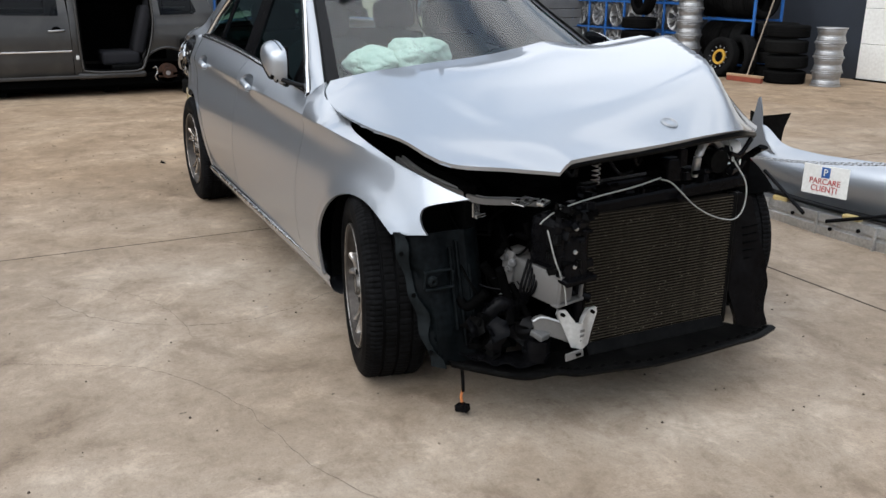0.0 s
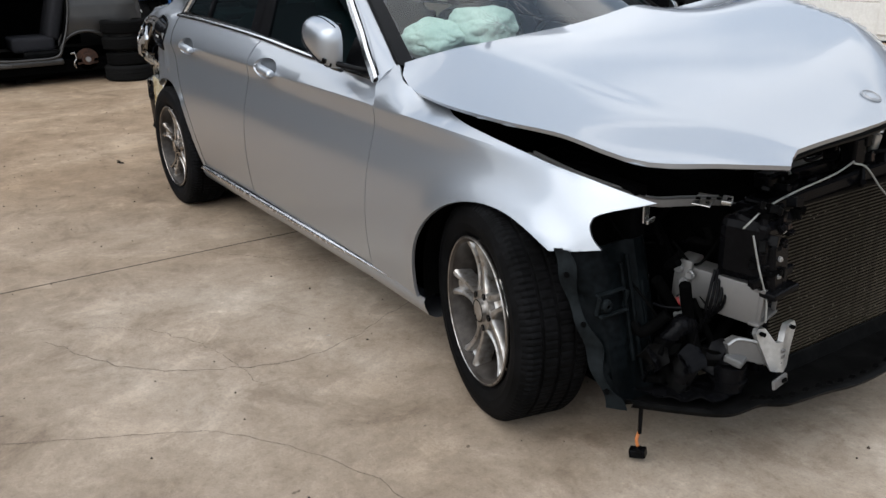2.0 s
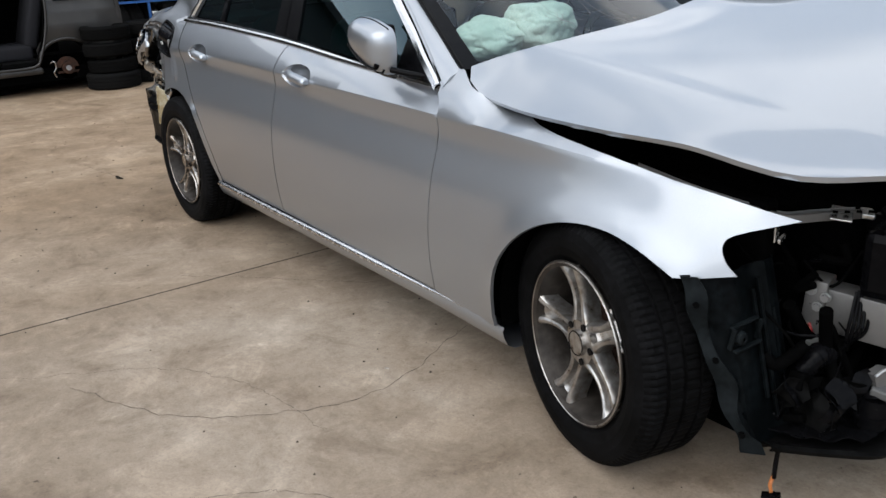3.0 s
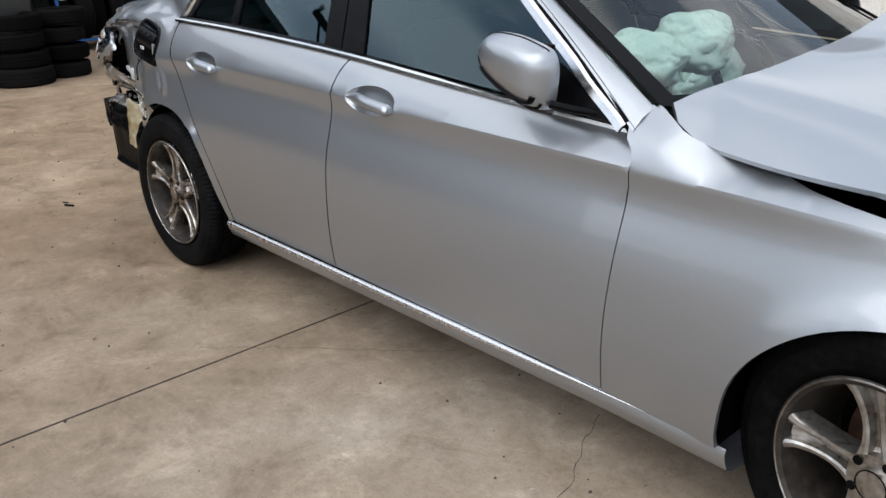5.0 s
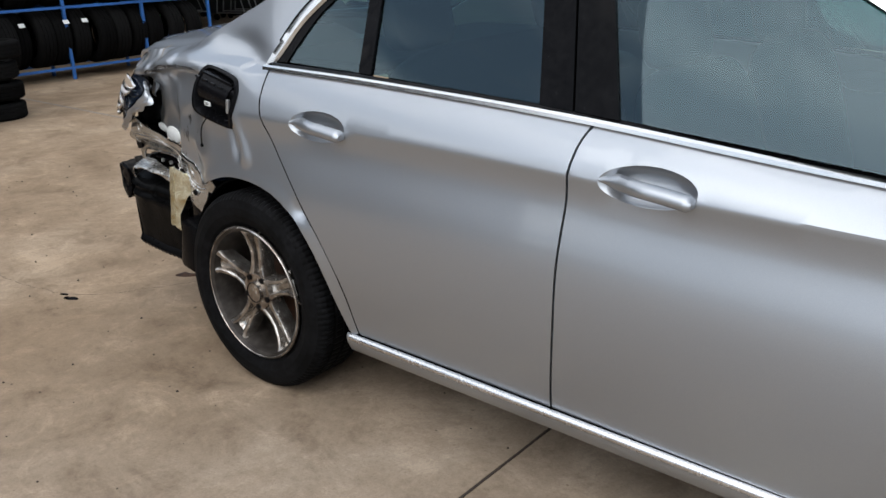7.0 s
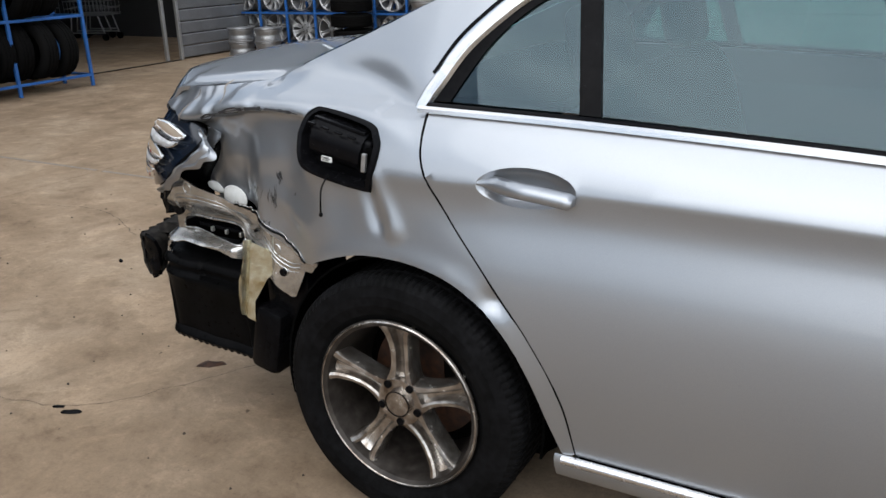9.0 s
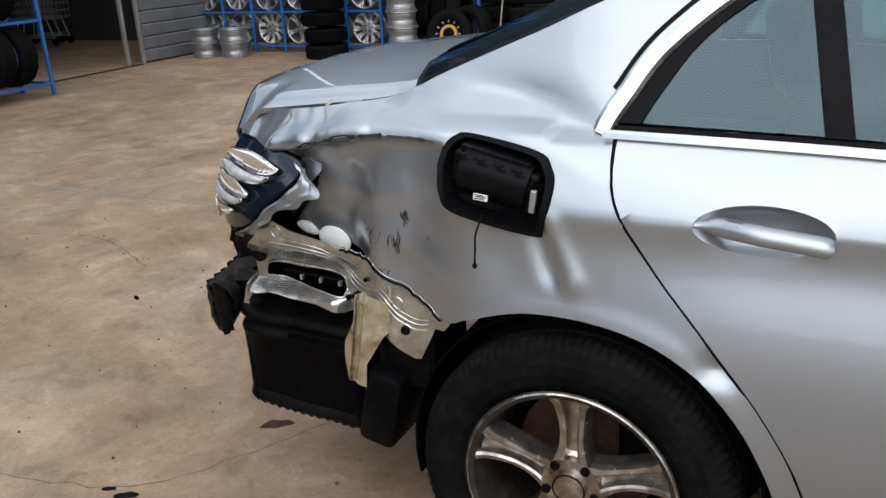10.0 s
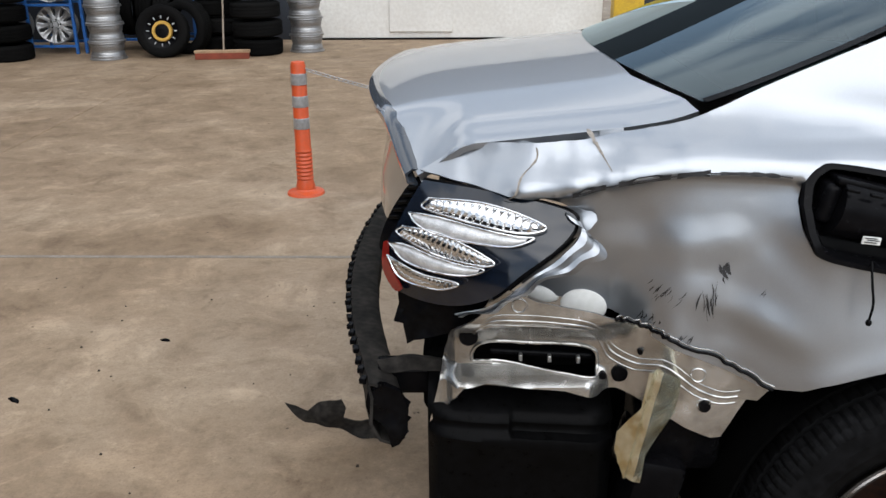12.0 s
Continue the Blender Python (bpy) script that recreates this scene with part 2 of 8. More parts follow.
FABRIC = material("seat_fabric", (0.022, 0.023, 0.026), rough=0.9, dark=(0.018, 0.018, 0.02), scale=18, bump=0.3)
DASH = material("dashboard_plastic", (0.03, 0.032, 0.034), rough=0.6, dark=(0.018, 0.018, 0.02))
HEADLINER = material("headliner_cloth", (0.35, 0.36, 0.35), rough=0.9)
AIRBAG = material("airbag_cloth", (0.82, 0.8, 0.76), rough=0.8, dark=(0.6, 0.64, 0.6), scale=9, fine=120, bump=0.5)
SMOKED = material("smoked_lamp_lens", (0.006, 0.01, 0.018), rough=0.1, dark=(0.004, 0.006, 0.011), coat=0.25)
RED_LENS = material("red_lamp_lens", (0.2, 0.014, 0.01), rough=0.15, coat=0.8)
# Blue sky reflection is put into the gloss colour of side and rear panes.
GLASS_SIDE = glass("tinted_side_glass", (0.16, 0.34, 0.33), (0.68, 0.9, 1.0), ior=1.68)
GLASS_FRONT = glass("windscreen_glass", (0.76, 0.9, 0.86), ior=1.4)
GLASS_REAR = glass("dark_rear_glass", (0.1, 0.15, 0.16), (0.75, 0.92, 1.0))
# Grey gloss and low IOR dim the sky reflection in the van panes.
VAN_GLASS = glass("dusty_van_glass", (0.1, 0.11, 0.11), (0.5, 0.52, 0.55), ior=1.3)
BLUE = material("blue_painted_steel", (0.02, 0.13, 0.42), rough=0.45, dark=(0.015, 0.08, 0.26), scale=12)
WHITE_DOOR = material("white_door_panel", (0.72, 0.71, 0.67), rough=0.5, dark=(0.6, 0.58, 0.54), scale=1.5, fine=25)
NAVY = material("dark_navy_cladding", (0.022, 0.027, 0.036), rough=0.5, dark=(0.015, 0.018, 0.024), scale=2)
SHUTTER = material("grey_corrugated_sheet", (0.2, 0.205, 0.21), rough=0.45, metal=0.2, dark=(0.13, 0.13, 0.135), scale=2.5)
YELLOW = material("yellow_paint", (0.62, 0.4, 0.02), rough=0.5, dark=(0.45, 0.28, 0.02), scale=5)
ORANGE = material("orange_plastic", (0.58, 0.075, 0.015), rough=0.45, dark=(0.45, 0.07, 0.02), scale=12)
BAND = material("silver_reflective_band", (0.4, 0.41, 0.42), rough=0.4, metal=0.3, dark=(0.28, 0.28, 0.28), scale=20)
WHITE = material("white_plastic", (0.72, 0.72, 0.7), rough=0.45, dark=(0.6, 0.6, 0.57), scale=8)
GALV = material("galvanised_chain", (0.4, 0.4, 0.4), rough=0.45, metal=0.8, amount=0.4)
SIGN_RED = material("sign_red_print", (0.42, 0.03, 0.03), rough=0.5)
SIGN_BLUE = material("sign_blue_print", (0.02, 0.09, 0.3), rough=0.5)
GREEN = material("green_plastic", (0.02, 0.3, 0.08), rough=0.5)
BROOM_WOOD = material("broom_wood", (0.4, 0.27, 0.16), rough=0.6, dark=(0.25, 0.16, 0.09), scale=12)
GREY_WOOD = material("weathered_broom_handle", (0.3, 0.24, 0.19), rough=0.7, dark=(0.18, 0.14, 0.1), scale=14)
BRISTLE = material("broom_bristles", (0.28, 0.055, 0.025), rough=0.8, dark=(0.14, 0.03, 0.015), fine=220)
# Dark base colour carries the missing light inside the open hall.
UNLIT_WALL = material("dark_hall_wall", (0.03, 0.03, 0.031), rough=0.8, scale=1.5)
FOAM = material("yellow_foam", (0.5, 0.38, 0.16), rough=0.8)
COPPER = material("orange_wire", (0.45, 0.15, 0.04), rough=0.5)
YELLOW_RING = material("yellow_spare_rim", (0.5, 0.29, 0.03), rough=0.5, dark=(0.4, 0.22, 0.03), scale=20)
OUTER_WALL = material("pale_boundary_wall", (0.3, 0.29, 0.27), rough=0.8, scale=0.6, fine=8)


# ---- mesh helpers ----
def empty(name, label="", category="", group="", kind="", at=(0, 0, 0)):
    ob = new(name)
    ob.location = at
    ob.empty_display_size = 0.1
    return tagged(ob, label, category, group, kind)


def part(name, bm, mat, parent=None, label="", smooth=None, thick=0.0):
    """Link a bmesh as one mesh object under a thing or a part."""
    me = bpy.data.meshes.new(name)
    bmesh.ops.recalc_face_normals(bm, faces=bm.faces)
    if thick:
        returned(bm, thick)
    bm.to_mesh(me)
    bm.free()
    me.materials.append(mat)
    if smooth is not None:
        me.shade_smooth()
        if smooth < 180:
            me.set_sharp_from_angle(angle=radians(smooth))
    ob = new(name, me)
    ob.parent = parent
    if label:
        ob["label"] = label
    return ob


def returned(bm, thick):
    """Close a sheet into a body: a second skin behind it, joined by a crisp rim."""
    bm.normal_update()
    side = sum(v.normal.dot((Vector((v.co.x * 0.97, 0, 0.6)) - v.co).normalized()) for v in bm.verts)
    inner = {v: v.co + v.normal * (thick if side > 0 else -thick) for v in bm.verts}
    faces = bm.faces[:]
    rim = [e for e in bm.edges if len(e.link_faces) == 1]
    twin = {v: bm.verts.new(p) for v, p in inner.items()}
    for f in faces:
        bm.faces.new([twin[v] for v in reversed(f.verts)])
    for e in rim:
        a, b = e.verts
        bm.faces.new((a, b, twin[b], twin[a]))
        e.smooth = False
    bm.edges.index_update()
    for e in bm.edges:
        if e.verts[0] in inner or e.verts[1] in inner:
            continue
        if len(e.link_faces) == 2 and any(len(f.verts) == 4 and any(v in inner for v in f.verts) for f in e.link_faces):
            e.smooth = False
    bmesh.ops.recalc_face_normals(bm, faces=bm.faces)


def merged(*bms):
    """One bmesh out of several."""
    out = bmesh.new()
    for b in bms:
        me = bpy.data.meshes.new("tmp")
        b.to_mesh(me)
        b.free()
        out.from_mesh(me)
        bpy.data.meshes.remove(me)
    return out


def box(c, s, bevel=0.0, turn=None, seg=2):
    """A bevelled box with centre c and size s, turned by Euler degrees."""
    bm = bmesh.new()
    bmesh.ops.create_cube(bm, size=1)
    bmesh.ops.scale(bm, vec=s, verts=bm.verts)
    if bevel:
        bmesh.ops.bevel(bm, geom=bm.edges[:], offset=bevel, segments=seg, affect="EDGES", profile=0.5)
    m = Matrix.Translation(c)
    if turn:
        m = m @ pose(0, 0, 0, *turn)
    bm.transform(m)
    return bm


def rod(p, q, r, r2=None, seg=12):
    """A capped cylinder or cone from p to q."""
    bm = bmesh.new()
    p, q = Vector(p), Vector(q)
    bmesh.ops.create_cone(bm, cap_ends=True, segments=seg, radius1=r, radius2=r if r2 is None else r2, depth=(q - p).length)
    bm.transform(Matrix.Translation((p + q) / 2) @ (q - p).to_track_quat("Z", "Y").to_matrix().to_4x4())
    return bm


def spline(points, n):
    """n points along a Catmull-Rom curve through the given ones."""
    pts = [Vector(p) for p in points]
    pts = [2 * pts[0] - pts[1]] + pts + [2 * pts[-1] - pts[-2]]
    out = []
    segs = len(pts) - 3
    for i in range(n):
        u = i / (n - 1) * segs
        k = min(int(u), segs - 1)
        t = u - k
        a, b, c, d = pts[k:k + 4]
        out.append(0.5 * (2 * b + (c - a) * t + (2 * a - 5 * b + 4 * c - d) * t * t + (3 * b - a - 3 * c + d) * t ** 3))
    return out


def hose(points, r, seg=8, n=None, flat=1.0):
    """A tube swept along a smooth curve through the points."""
    pts = spline(points, n or max(6, 5 * len(points)))
    bm = bmesh.new()
    rings = []
    up = Vector((0.13, 0.21, 0.97))
    for i, p in enumerate(pts):
        d = (pts[min(i + 1, len(pts) - 1)] - pts[max(i - 1, 0)]).normalized()
        a = d.cross(up).normalized()
        b = d.cross(a)
        rings.append([bm.verts.new(p + r * (a * math.cos(2 * math.pi * k / seg) + flat * b * math.sin(2 * math.pi * k / seg))) for k in range(seg)])
    for A, B in zip(rings, rings[1:]):
        for k in range(seg):
            bm.faces.new((A[k], A[(k + 1) % seg], B[(k + 1) % seg], B[k]))
    bm.faces.new(rings[0])
    bm.faces.new(rings[-1][::-1])
    return bm


def grid(rows, closed=False):
    """A skin over rows of points of equal length."""
    bm = bmesh.new()
    vs = [[bm.verts.new(p) for p in r] for r in rows]
    for a, b in zip(vs, vs[1:]):
        n = len(a)
        for i in range(n if closed else n - 1):
            bm.faces.new((a[i], a[(i + 1) % n], b[(i + 1) % n], b[i]))
    return bm


def lathe(profile, seg=48, wave=None, caps=False):
    """Turn (radius, height) pairs about the y axis; wave(r, h, i) may change a radius."""
    rows = []
    for i in range(seg):
        a = 2 * math.pi * i / seg
        row = []
        for r, h in profile:
            q = wave(r, h, i) if wave else r
            row.append((q * math.cos(a), h, q * math.sin(a)))
        rows.append(row)
    rows.append(rows[0])
    bm = grid(rows)
    bmesh.ops.remove_doubles(bm, verts=bm.verts, dist=1e-5)
    return bm


def table(pairs):
    """A piecewise-smooth function through (argument, value) pairs."""
    xs = [p[0] for p in pairs]
    ys = [p[1] for p in pairs]

    def f(x):
        if x <= xs[0]:
            return ys[0]
        if x >= xs[-1]:
            return ys[-1]
        i = next(j for j in range(len(xs) - 1) if x <= xs[j + 1])
        t = (x - xs[i]) / (xs[i + 1] - xs[i])
        m0 = (ys[i + 1] - ys[i - 1]) / (xs[i + 1] - xs[i - 1]) if i else (ys[1] - ys[0]) / (xs[1] - xs[0])
        m1 = (ys[i + 2] - ys[i]) / (xs[i + 2] - xs[i]) if i + 2 < len(xs) else (ys[-1] - ys[-2]) / (xs[-1] - xs[-2])
        h = xs[i + 1] - xs[i]
        return (2 * t ** 3 - 3 * t * t + 1) * ys[i] + (t ** 3 - 2 * t * t + t) * h * m0 + (3 * t * t - 2 * t ** 3) * ys[i + 1] + (t ** 3 - t * t) * h * m1
    return f


def inside(p, poly):
    """Whether a 2D point lies in a polygon."""
    x, y = p
    odd = False
    for (x0, y0), (x1, y1) in zip(poly, poly[1:] + poly[:1]):
        if (y0 > y) != (y1 > y) and x < x0 + (y - y0) / (y1 - y0) * (x1 - x0):
            odd = not odd
    return odd


def divided(poly, step):
    """The polygon with its long edges divided."""
    out = []
    for a, b in zip(poly, poly[1:] + poly[:1]):
        n = max(1, round(math.dist(a, b) / step))
        out += [(a[0] + (b[0] - a[0]) * i / n, a[1] + (b[1] - a[1]) * i / n) for i in range(n)]
    return out


def arc(points, n):
    """A smooth open 2D curve as pairs."""
    return [(p.x, p.y) for p in spline([(a, b, 0) for a, b in points], n)]


def panel(outline, place, step=0.03, holes=(), lines=()):
    """A sheet inside a 2D outline, finely divided and carried into space by place(u, v)."""
    from mathutils.geometry import delaunay_2d_cdt
    loops = [divided(list(outline), step)] + [divided(list(h), step * 0.6) for h in holes]
    pts, edges = [], []
    for lp in loops:
        s = len(pts)
        pts += lp
        edges += [(s + i, s + (i + 1) % len(lp)) for i in range(len(lp))]
    for ln in lines:
        keep = [p for p in ln if inside(p, loops[0]) and not any(inside(p, h) for h in loops[1:])]
        s = len(pts)
        pts += keep
        edges += [(s + i, s + i + 1) for i in range(len(keep) - 1) if math.dist(keep[i], keep[i + 1]) < 2.5 * step]
    us, vs = [p[0] for p in loops[0]], [p[1] for p in loops[0]]
    edge = [Vector(p) for p in pts]
    nu, nv = int((max(us) - min(us)) / step) + 1, int((max(vs) - min(vs)) / step) + 1
    for i in range(nu + 1):
        for j in range(nv + 1):
            p = (min(us) + step * (i + 0.5 * (j % 2)), min(vs) + step * j)
            if inside(p, loops[0]) and not any(inside(p, h) for h in loops[1:]):
                if min((Vector(p) - e).length_squared for e in edge) > (0.45 * step) ** 2:
                    pts.append(p)
    vout, _, faces, *_ = delaunay_2d_cdt([Vector(p) for p in pts], edges, [], 0, 1e-6)
    bm = bmesh.new()
    verts = [bm.verts.new(place(v.x, v.y)) for v in vout]
    for f in faces:
        c = sum((vout[i] for i in f), Vector((0, 0))) / len(f)
        if inside(c, loops[0]) and not any(inside(c, h) for h in loops[1:]):
            try:
                bm.faces.new([verts[i] for i in f])
            except ValueError:
                pass
    loose = [v for v in bm.verts if not v.link_faces]
    bmesh.ops.delete(bm, geom=loose, context="VERTS")
    return bm


def mirrored(bm_or_mesh):
    """A copy of a bmesh mirrored to the other side of the car."""
    bm = bm_or_mesh.copy()
    bmesh.ops.scale(bm, vec=(1, -1, 1), verts=bm.verts)
    bmesh.ops.reverse_faces(bm, faces=bm.faces)
    return bm


def smooth01(t):
    t = max(0.0, min(1.0, t))
    return t * t * (3 - 2 * t)


def hill(d, w):
    return math.exp(-(d / w) ** 2)


# ---- the yard ----
ground = part("ground", grid([[(x, y, -0.02) for x in (-900, -60, 60, 900)] for y in (-900, -60, 60, 900)]), CONCRETE)
tagged(ground, "worn beige concrete yard with slabs and stained patches", "ground", kind="structure")

# hall with the roller door, and the open hall with its shade in the wall colour
wall_north = part("wall_north", merged(box((-4.95, 9.42, 2.6), (0.9, 0.3, 5.2)), box((-7.5, 9.42, 2.6), (4.2, 0.3, 5.2)), box((8.0, 9.42, 2.6), (16.0, 0.3, 5.2)), box((-2.25, 9.42, 4.35), (4.5, 0.3, 1.7))), NAVY)
tagged(wall_north, "dark navy metal cladding of the workshop hall", "wall", kind="structure")
door_1 = empty("door_1", "closed white sectional garage door with a wicket door", "garage door", kind="structure")
for row in range(7):
    part("door_section", box((-2.52, 9.26, 0.27 + 0.5 * row), (4.0, 0.05, 0.494), 0.006), WHITE_DOOR, door_1)
part("wicket_door", box((-2.86, 9.222, 1.1), (0.82, 0.03, 2.0), 0.006), WHITE_DOOR, door_1)
part("threshold", box((-2.52, 9.25, 0.012), (4.04, 0.08, 0.024), 0.004), BLACK, door_1, "black rubber bottom seal")
column = part("yellow_column", box((-0.22, 9.15, 1.6), (0.38, 0.24, 3.2), 0.01), YELLOW)
tagged(column, "yellow painted guard column beside the garage door", "column", kind="structure")
shutter = empty("shutter_wall", "grey corrugated metal sheet wall panel", "wall", kind="structure")
for i in range(15):
    part("slat", box((-9.9, 7.95, 0.1 + 0.17 * i), (0.03, 2.62, 0.162), 0.012, (0, 5, 0), 1), SHUTTER, shutter)
for y in (6.62, 6.42):
    part("post", box((-9.86 - (6.62 - y) * 0.4, y, 1.5), (0.05, 0.05, 3.0), 0.006), ALU, shutter)
part("rail", box((-9.87, 5.4, 0.003), (0.05, 2.4, 0.012), 0.003), DUSTY_BLACK, shutter, "dark floor guide rail of the gate")
dark_hall = part("wall_west", merged(box((-17.0, -1.3, 2.5), (0.3, 30, 5)), box((-13.5, 9.42, 2.5), (7.2, 0.3, 5)), box((-13.5, -15.8, 2.5), (7.2, 0.3, 5)), box((-9.95, -4.6, 3.9), (0.2, 22.4, 2.2))), UNLIT_WALL)
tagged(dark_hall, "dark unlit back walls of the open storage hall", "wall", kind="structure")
# Roof is out of view; it shuts out sky light and shows only in reflections.
ceiling = part("ceiling", box((-13.4, -3.2, 5.05), (7.4, 25.6, 0.12)), UNLIT_WALL)
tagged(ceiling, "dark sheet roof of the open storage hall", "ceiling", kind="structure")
# Added low walls behind the camera, only to give reflections a horizon.
boundary = part("wall_south", merged(box((0, -24, 0.65), (64, 0.3, 1.3)), box((30, -6, 0.65), (0.3, 36, 1.3))), OUTER_WALL)
tagged(boundary, "pale plain boundary wall across the yard", "wall", kind="structure")

# ---- the damaged saloon: shape of the flank ----
Y_MAX = table([(-2.5, 0.62), (-2.4, 0.69), (-2.3, 0.752), (-2.1, 0.83), (-1.8, 0.878), (-1.47, 0.9), (-1.0, 0.895), (0.3, 0.893), (1.1, 0.897), (1.3, 0.8975), (1.47, 0.893), (1.6, 0.882), (1.7, 0.867), (1.85, 0.815), (1.97, 0.735)])
Z_CREASE = table([(-2.4, 0.93), (-1.5, 0.909), (-1.0, 0.912), (-0.3, 0.897), (0.03, 0.882), (0.84, 0.861), (1.2, 0.85), (1.5, 0.826), (1.95, 0.76)])
Z_BELT = table([(-2.4, 1.06), (-1.45, 1.042), (-1.0, 1.03), (-0.34, 0.999), (0.19, 0.958), (0.8, 0.92), (1.2, 0.9), (1.6, 0.86), (2.0, 0.78)])


def swelling():
    """Outward run of the door skin below the crease: undercut, then a full belly, then tucked in."""
    slope = table([(0.0, 0.26), (0.008, 0.02), (0.018, -0.2), (0.038, -0.09), (0.065, 0.14), (0.11, 0.27), (0.17, 0.24), (0.25, 0.11), (0.35, 0.01), (0.45, -0.1), (0.55, -0.2), (0.65, -0.28)])
    out, y = [], 0.0
    for i in range(140):
        out.append((0.005 * i, y))
        y += 0.005 * slope(0.005 * i + 0.0025)
    return lambda d: (lambda k: out[k][1] + (out[k + 1][1] - out[k][1]) * (d / 0.005 - k))(min(138, int(d / 0.005)))


SWELL = swelling()


def flank(x, z):
    """Half width of the body side at x and z, below the window line."""
    m, zc, zb = Y_MAX(x), Z_CREASE(x), Z_BELT(x)
    fade = smooth01((1.95 - x) / 1.1)
    roll = 0.05 + 0.042 * smooth01((x - 1.0) / 0.6)
    if z >= zc:
        t = min(1.6, (z - zc) / (zb - zc))
        return m - roll * (1 - fade) - 0.046 * fade - 0.075 * (0.6 * t + 0.4 * t * t)
    d = zc - z
    w = max(0.0, (z - 0.46) / (zc - 0.46))
    y = m - roll * w * w
    if z < 0.5:
        y -= 0.45 * (0.5 - z) ** 2
    if fade > 0:
        y = (1 - fade) * y + fade * (m - 0.046 + SWELL(d) * (1 - 0.6 * smooth01((-1.15 - x) / 0.4)))
    return y


def upper(x, z):
    """Half width of the glasshouse at x and z."""
    return 0.772 - 0.52 * (z - 1.0) - 0.25 * max(0.0, -1.45 - x) ** 1.5


SEAM_FRONT = [(0.796, 0.278), (0.81, 0.472), (0.825, 0.657), (0.832, 0.826), (0.829, 0.89), (0.80, 0.921)]
SEAM_MID = [(-0.335, 0.293), (-0.316, 0.5), (-0.315, 0.72), (-0.309, 0.926), (-0.292, 0.996)]
SEAM_REAR = [(-1.012, 0.304), (-1.04, 0.441), (-1.116, 0.578), (-1.214, 0.698), (-1.312, 0.806), (-1.379, 0.899), (-1.407, 0.961), (-1.415, 1.041)]
ARCH_REAR = [(-1.04, 0.30), (-1.069, 0.379), (-1.104, 0.47), (-1.153, 0.557), (-1.222, 0.63), (-1.31, 0.68), (-1.42, 0.704), (-1.54, 0.705), (-1.62, 0.69), (-1.705, 0.66)]
ARCH_FRONT = [(1.122, 0.268), (1.122, 0.32), (1.148, 0.45), (1.21, 0.55), (1.31, 0.628), (1.43, 0.668), (1.55, 0.671), (1.66, 0.642), (1.745, 0.6)]
G = 0.0032
ARCH_F, ARCH_R = arc(ARCH_FRONT, 70), arc(ARCH_REAR, 70)

saloon = empty("crashed_saloon", "silver four-door saloon car with smashed front and rear corner", "car")


CREASE_LINE = [(-1.5 + 0.02 * i, Z_CREASE(-1.5 + 0.02 * i)) for i in range(161)]
CREASE_LOW = [(x, z - 0.016) for x, z in CREASE_LINE]
CREASE_MID = [(x, z - 0.008) for x, z in CREASE_LINE]


def cup_line(cx, cz, k=1.0):
    return [(cx + 0.115 * k * math.cos(2 * math.pi * i / 32), cz + 0.043 * k * math.sin(2 * math.pi * i / 32)) for i in range(32)]


CUPS = ((-1.142, 0.907), (-0.118, 0.891))


def on_flank(u, v):
    return (u, -flank(u, v), v)


def both(name, outline, place, mat, label="", step=0.03, holes=(), thick=0.01):
    """A body panel on the camera's side and its twin on the far side."""
    bm = panel(outline, place, step, holes, [CREASE_LINE, CREASE_MID, CREASE_LOW])
    twin = mirrored(bm)
    a = part(name, bm, mat, saloon, label, 28, thick)
    part(name, twin, mat, saloon, "", 28, thick)
    return a


def gap(curve, d):
    return [(x + d, z) for x, z in curve]


belt = lambda a, b, n, d=0.0: [(a + (b - a) * i / (n - 1), Z_BELT(a + (b - a) * i / (n - 1)) + d) for i in range(n)]
low = lambda a, b, n: [(a + (b - a) * i / (n - 1), 0.294 - 0.009 * (a + (b - a) * i / (n - 1) + 0.33)) for i in range(n)]
front_door = both("front_door", low(-0.33, 0.794, 12) + gap(arc(SEAM_FRONT, 18), -G) + belt(0.794, -0.285, 14) + gap(arc(SEAM_MID, 16), G)[::-1][1:], on_flank, SILVER, holes=[cup_line(*CUPS[1])])
rear_door = both("rear_door", low(-1.005, -0.343, 10) + gap(arc(SEAM_MID, 16), -G) + belt(-0.3, -1.41, 14) + gap(arc(SEAM_REAR, 24), G)[::-1][1:], on_flank, SILVER, holes=[cup_line(*CUPS[0])])

for s in (-1, 1):
    part("door_seal", hose([(x, s * (flank(x, z) - 0.003), z) for x, z in arc(SEAM_REAR, 24)], 0.0042, 6, 60), BLACK, saloon, "black rubber seal in the rear door gap", 60)
FENDER_TOP = [(0.79, 0.945), (0.797, 0.975), (0.83, 0.99), (0.88, 0.972), (0.96, 0.935), (1.1, 0.902), (1.22, 0.876), (1.46, 0.845), (1.67, 0.81), (1.82, 0.778), (1.945, 0.742)]


FENDER_EDGE = table(FENDER_TOP)


def on_fender(u, v):
    zc = Z_CREASE(u)
    y = flank(u, v)
    if v > zc:
        ahead = smooth01((u - 0.88) / 0.2)
        run = (v - zc) / (ahead * max(0.045, FENDER_EDGE(u) - zc) + (1 - ahead) * 0.14)
        y = flank(u, zc) - 0.12 * min(1.2, run) ** (1.6 - 0.35 * ahead) * smooth01((1.9 - u) / 0.8)
    lip = min(math.hypot(u - a, v - b) for a, b in ARCH_F)
    return (u, -(y + 0.014 * hill(lip, 0.045)), v)


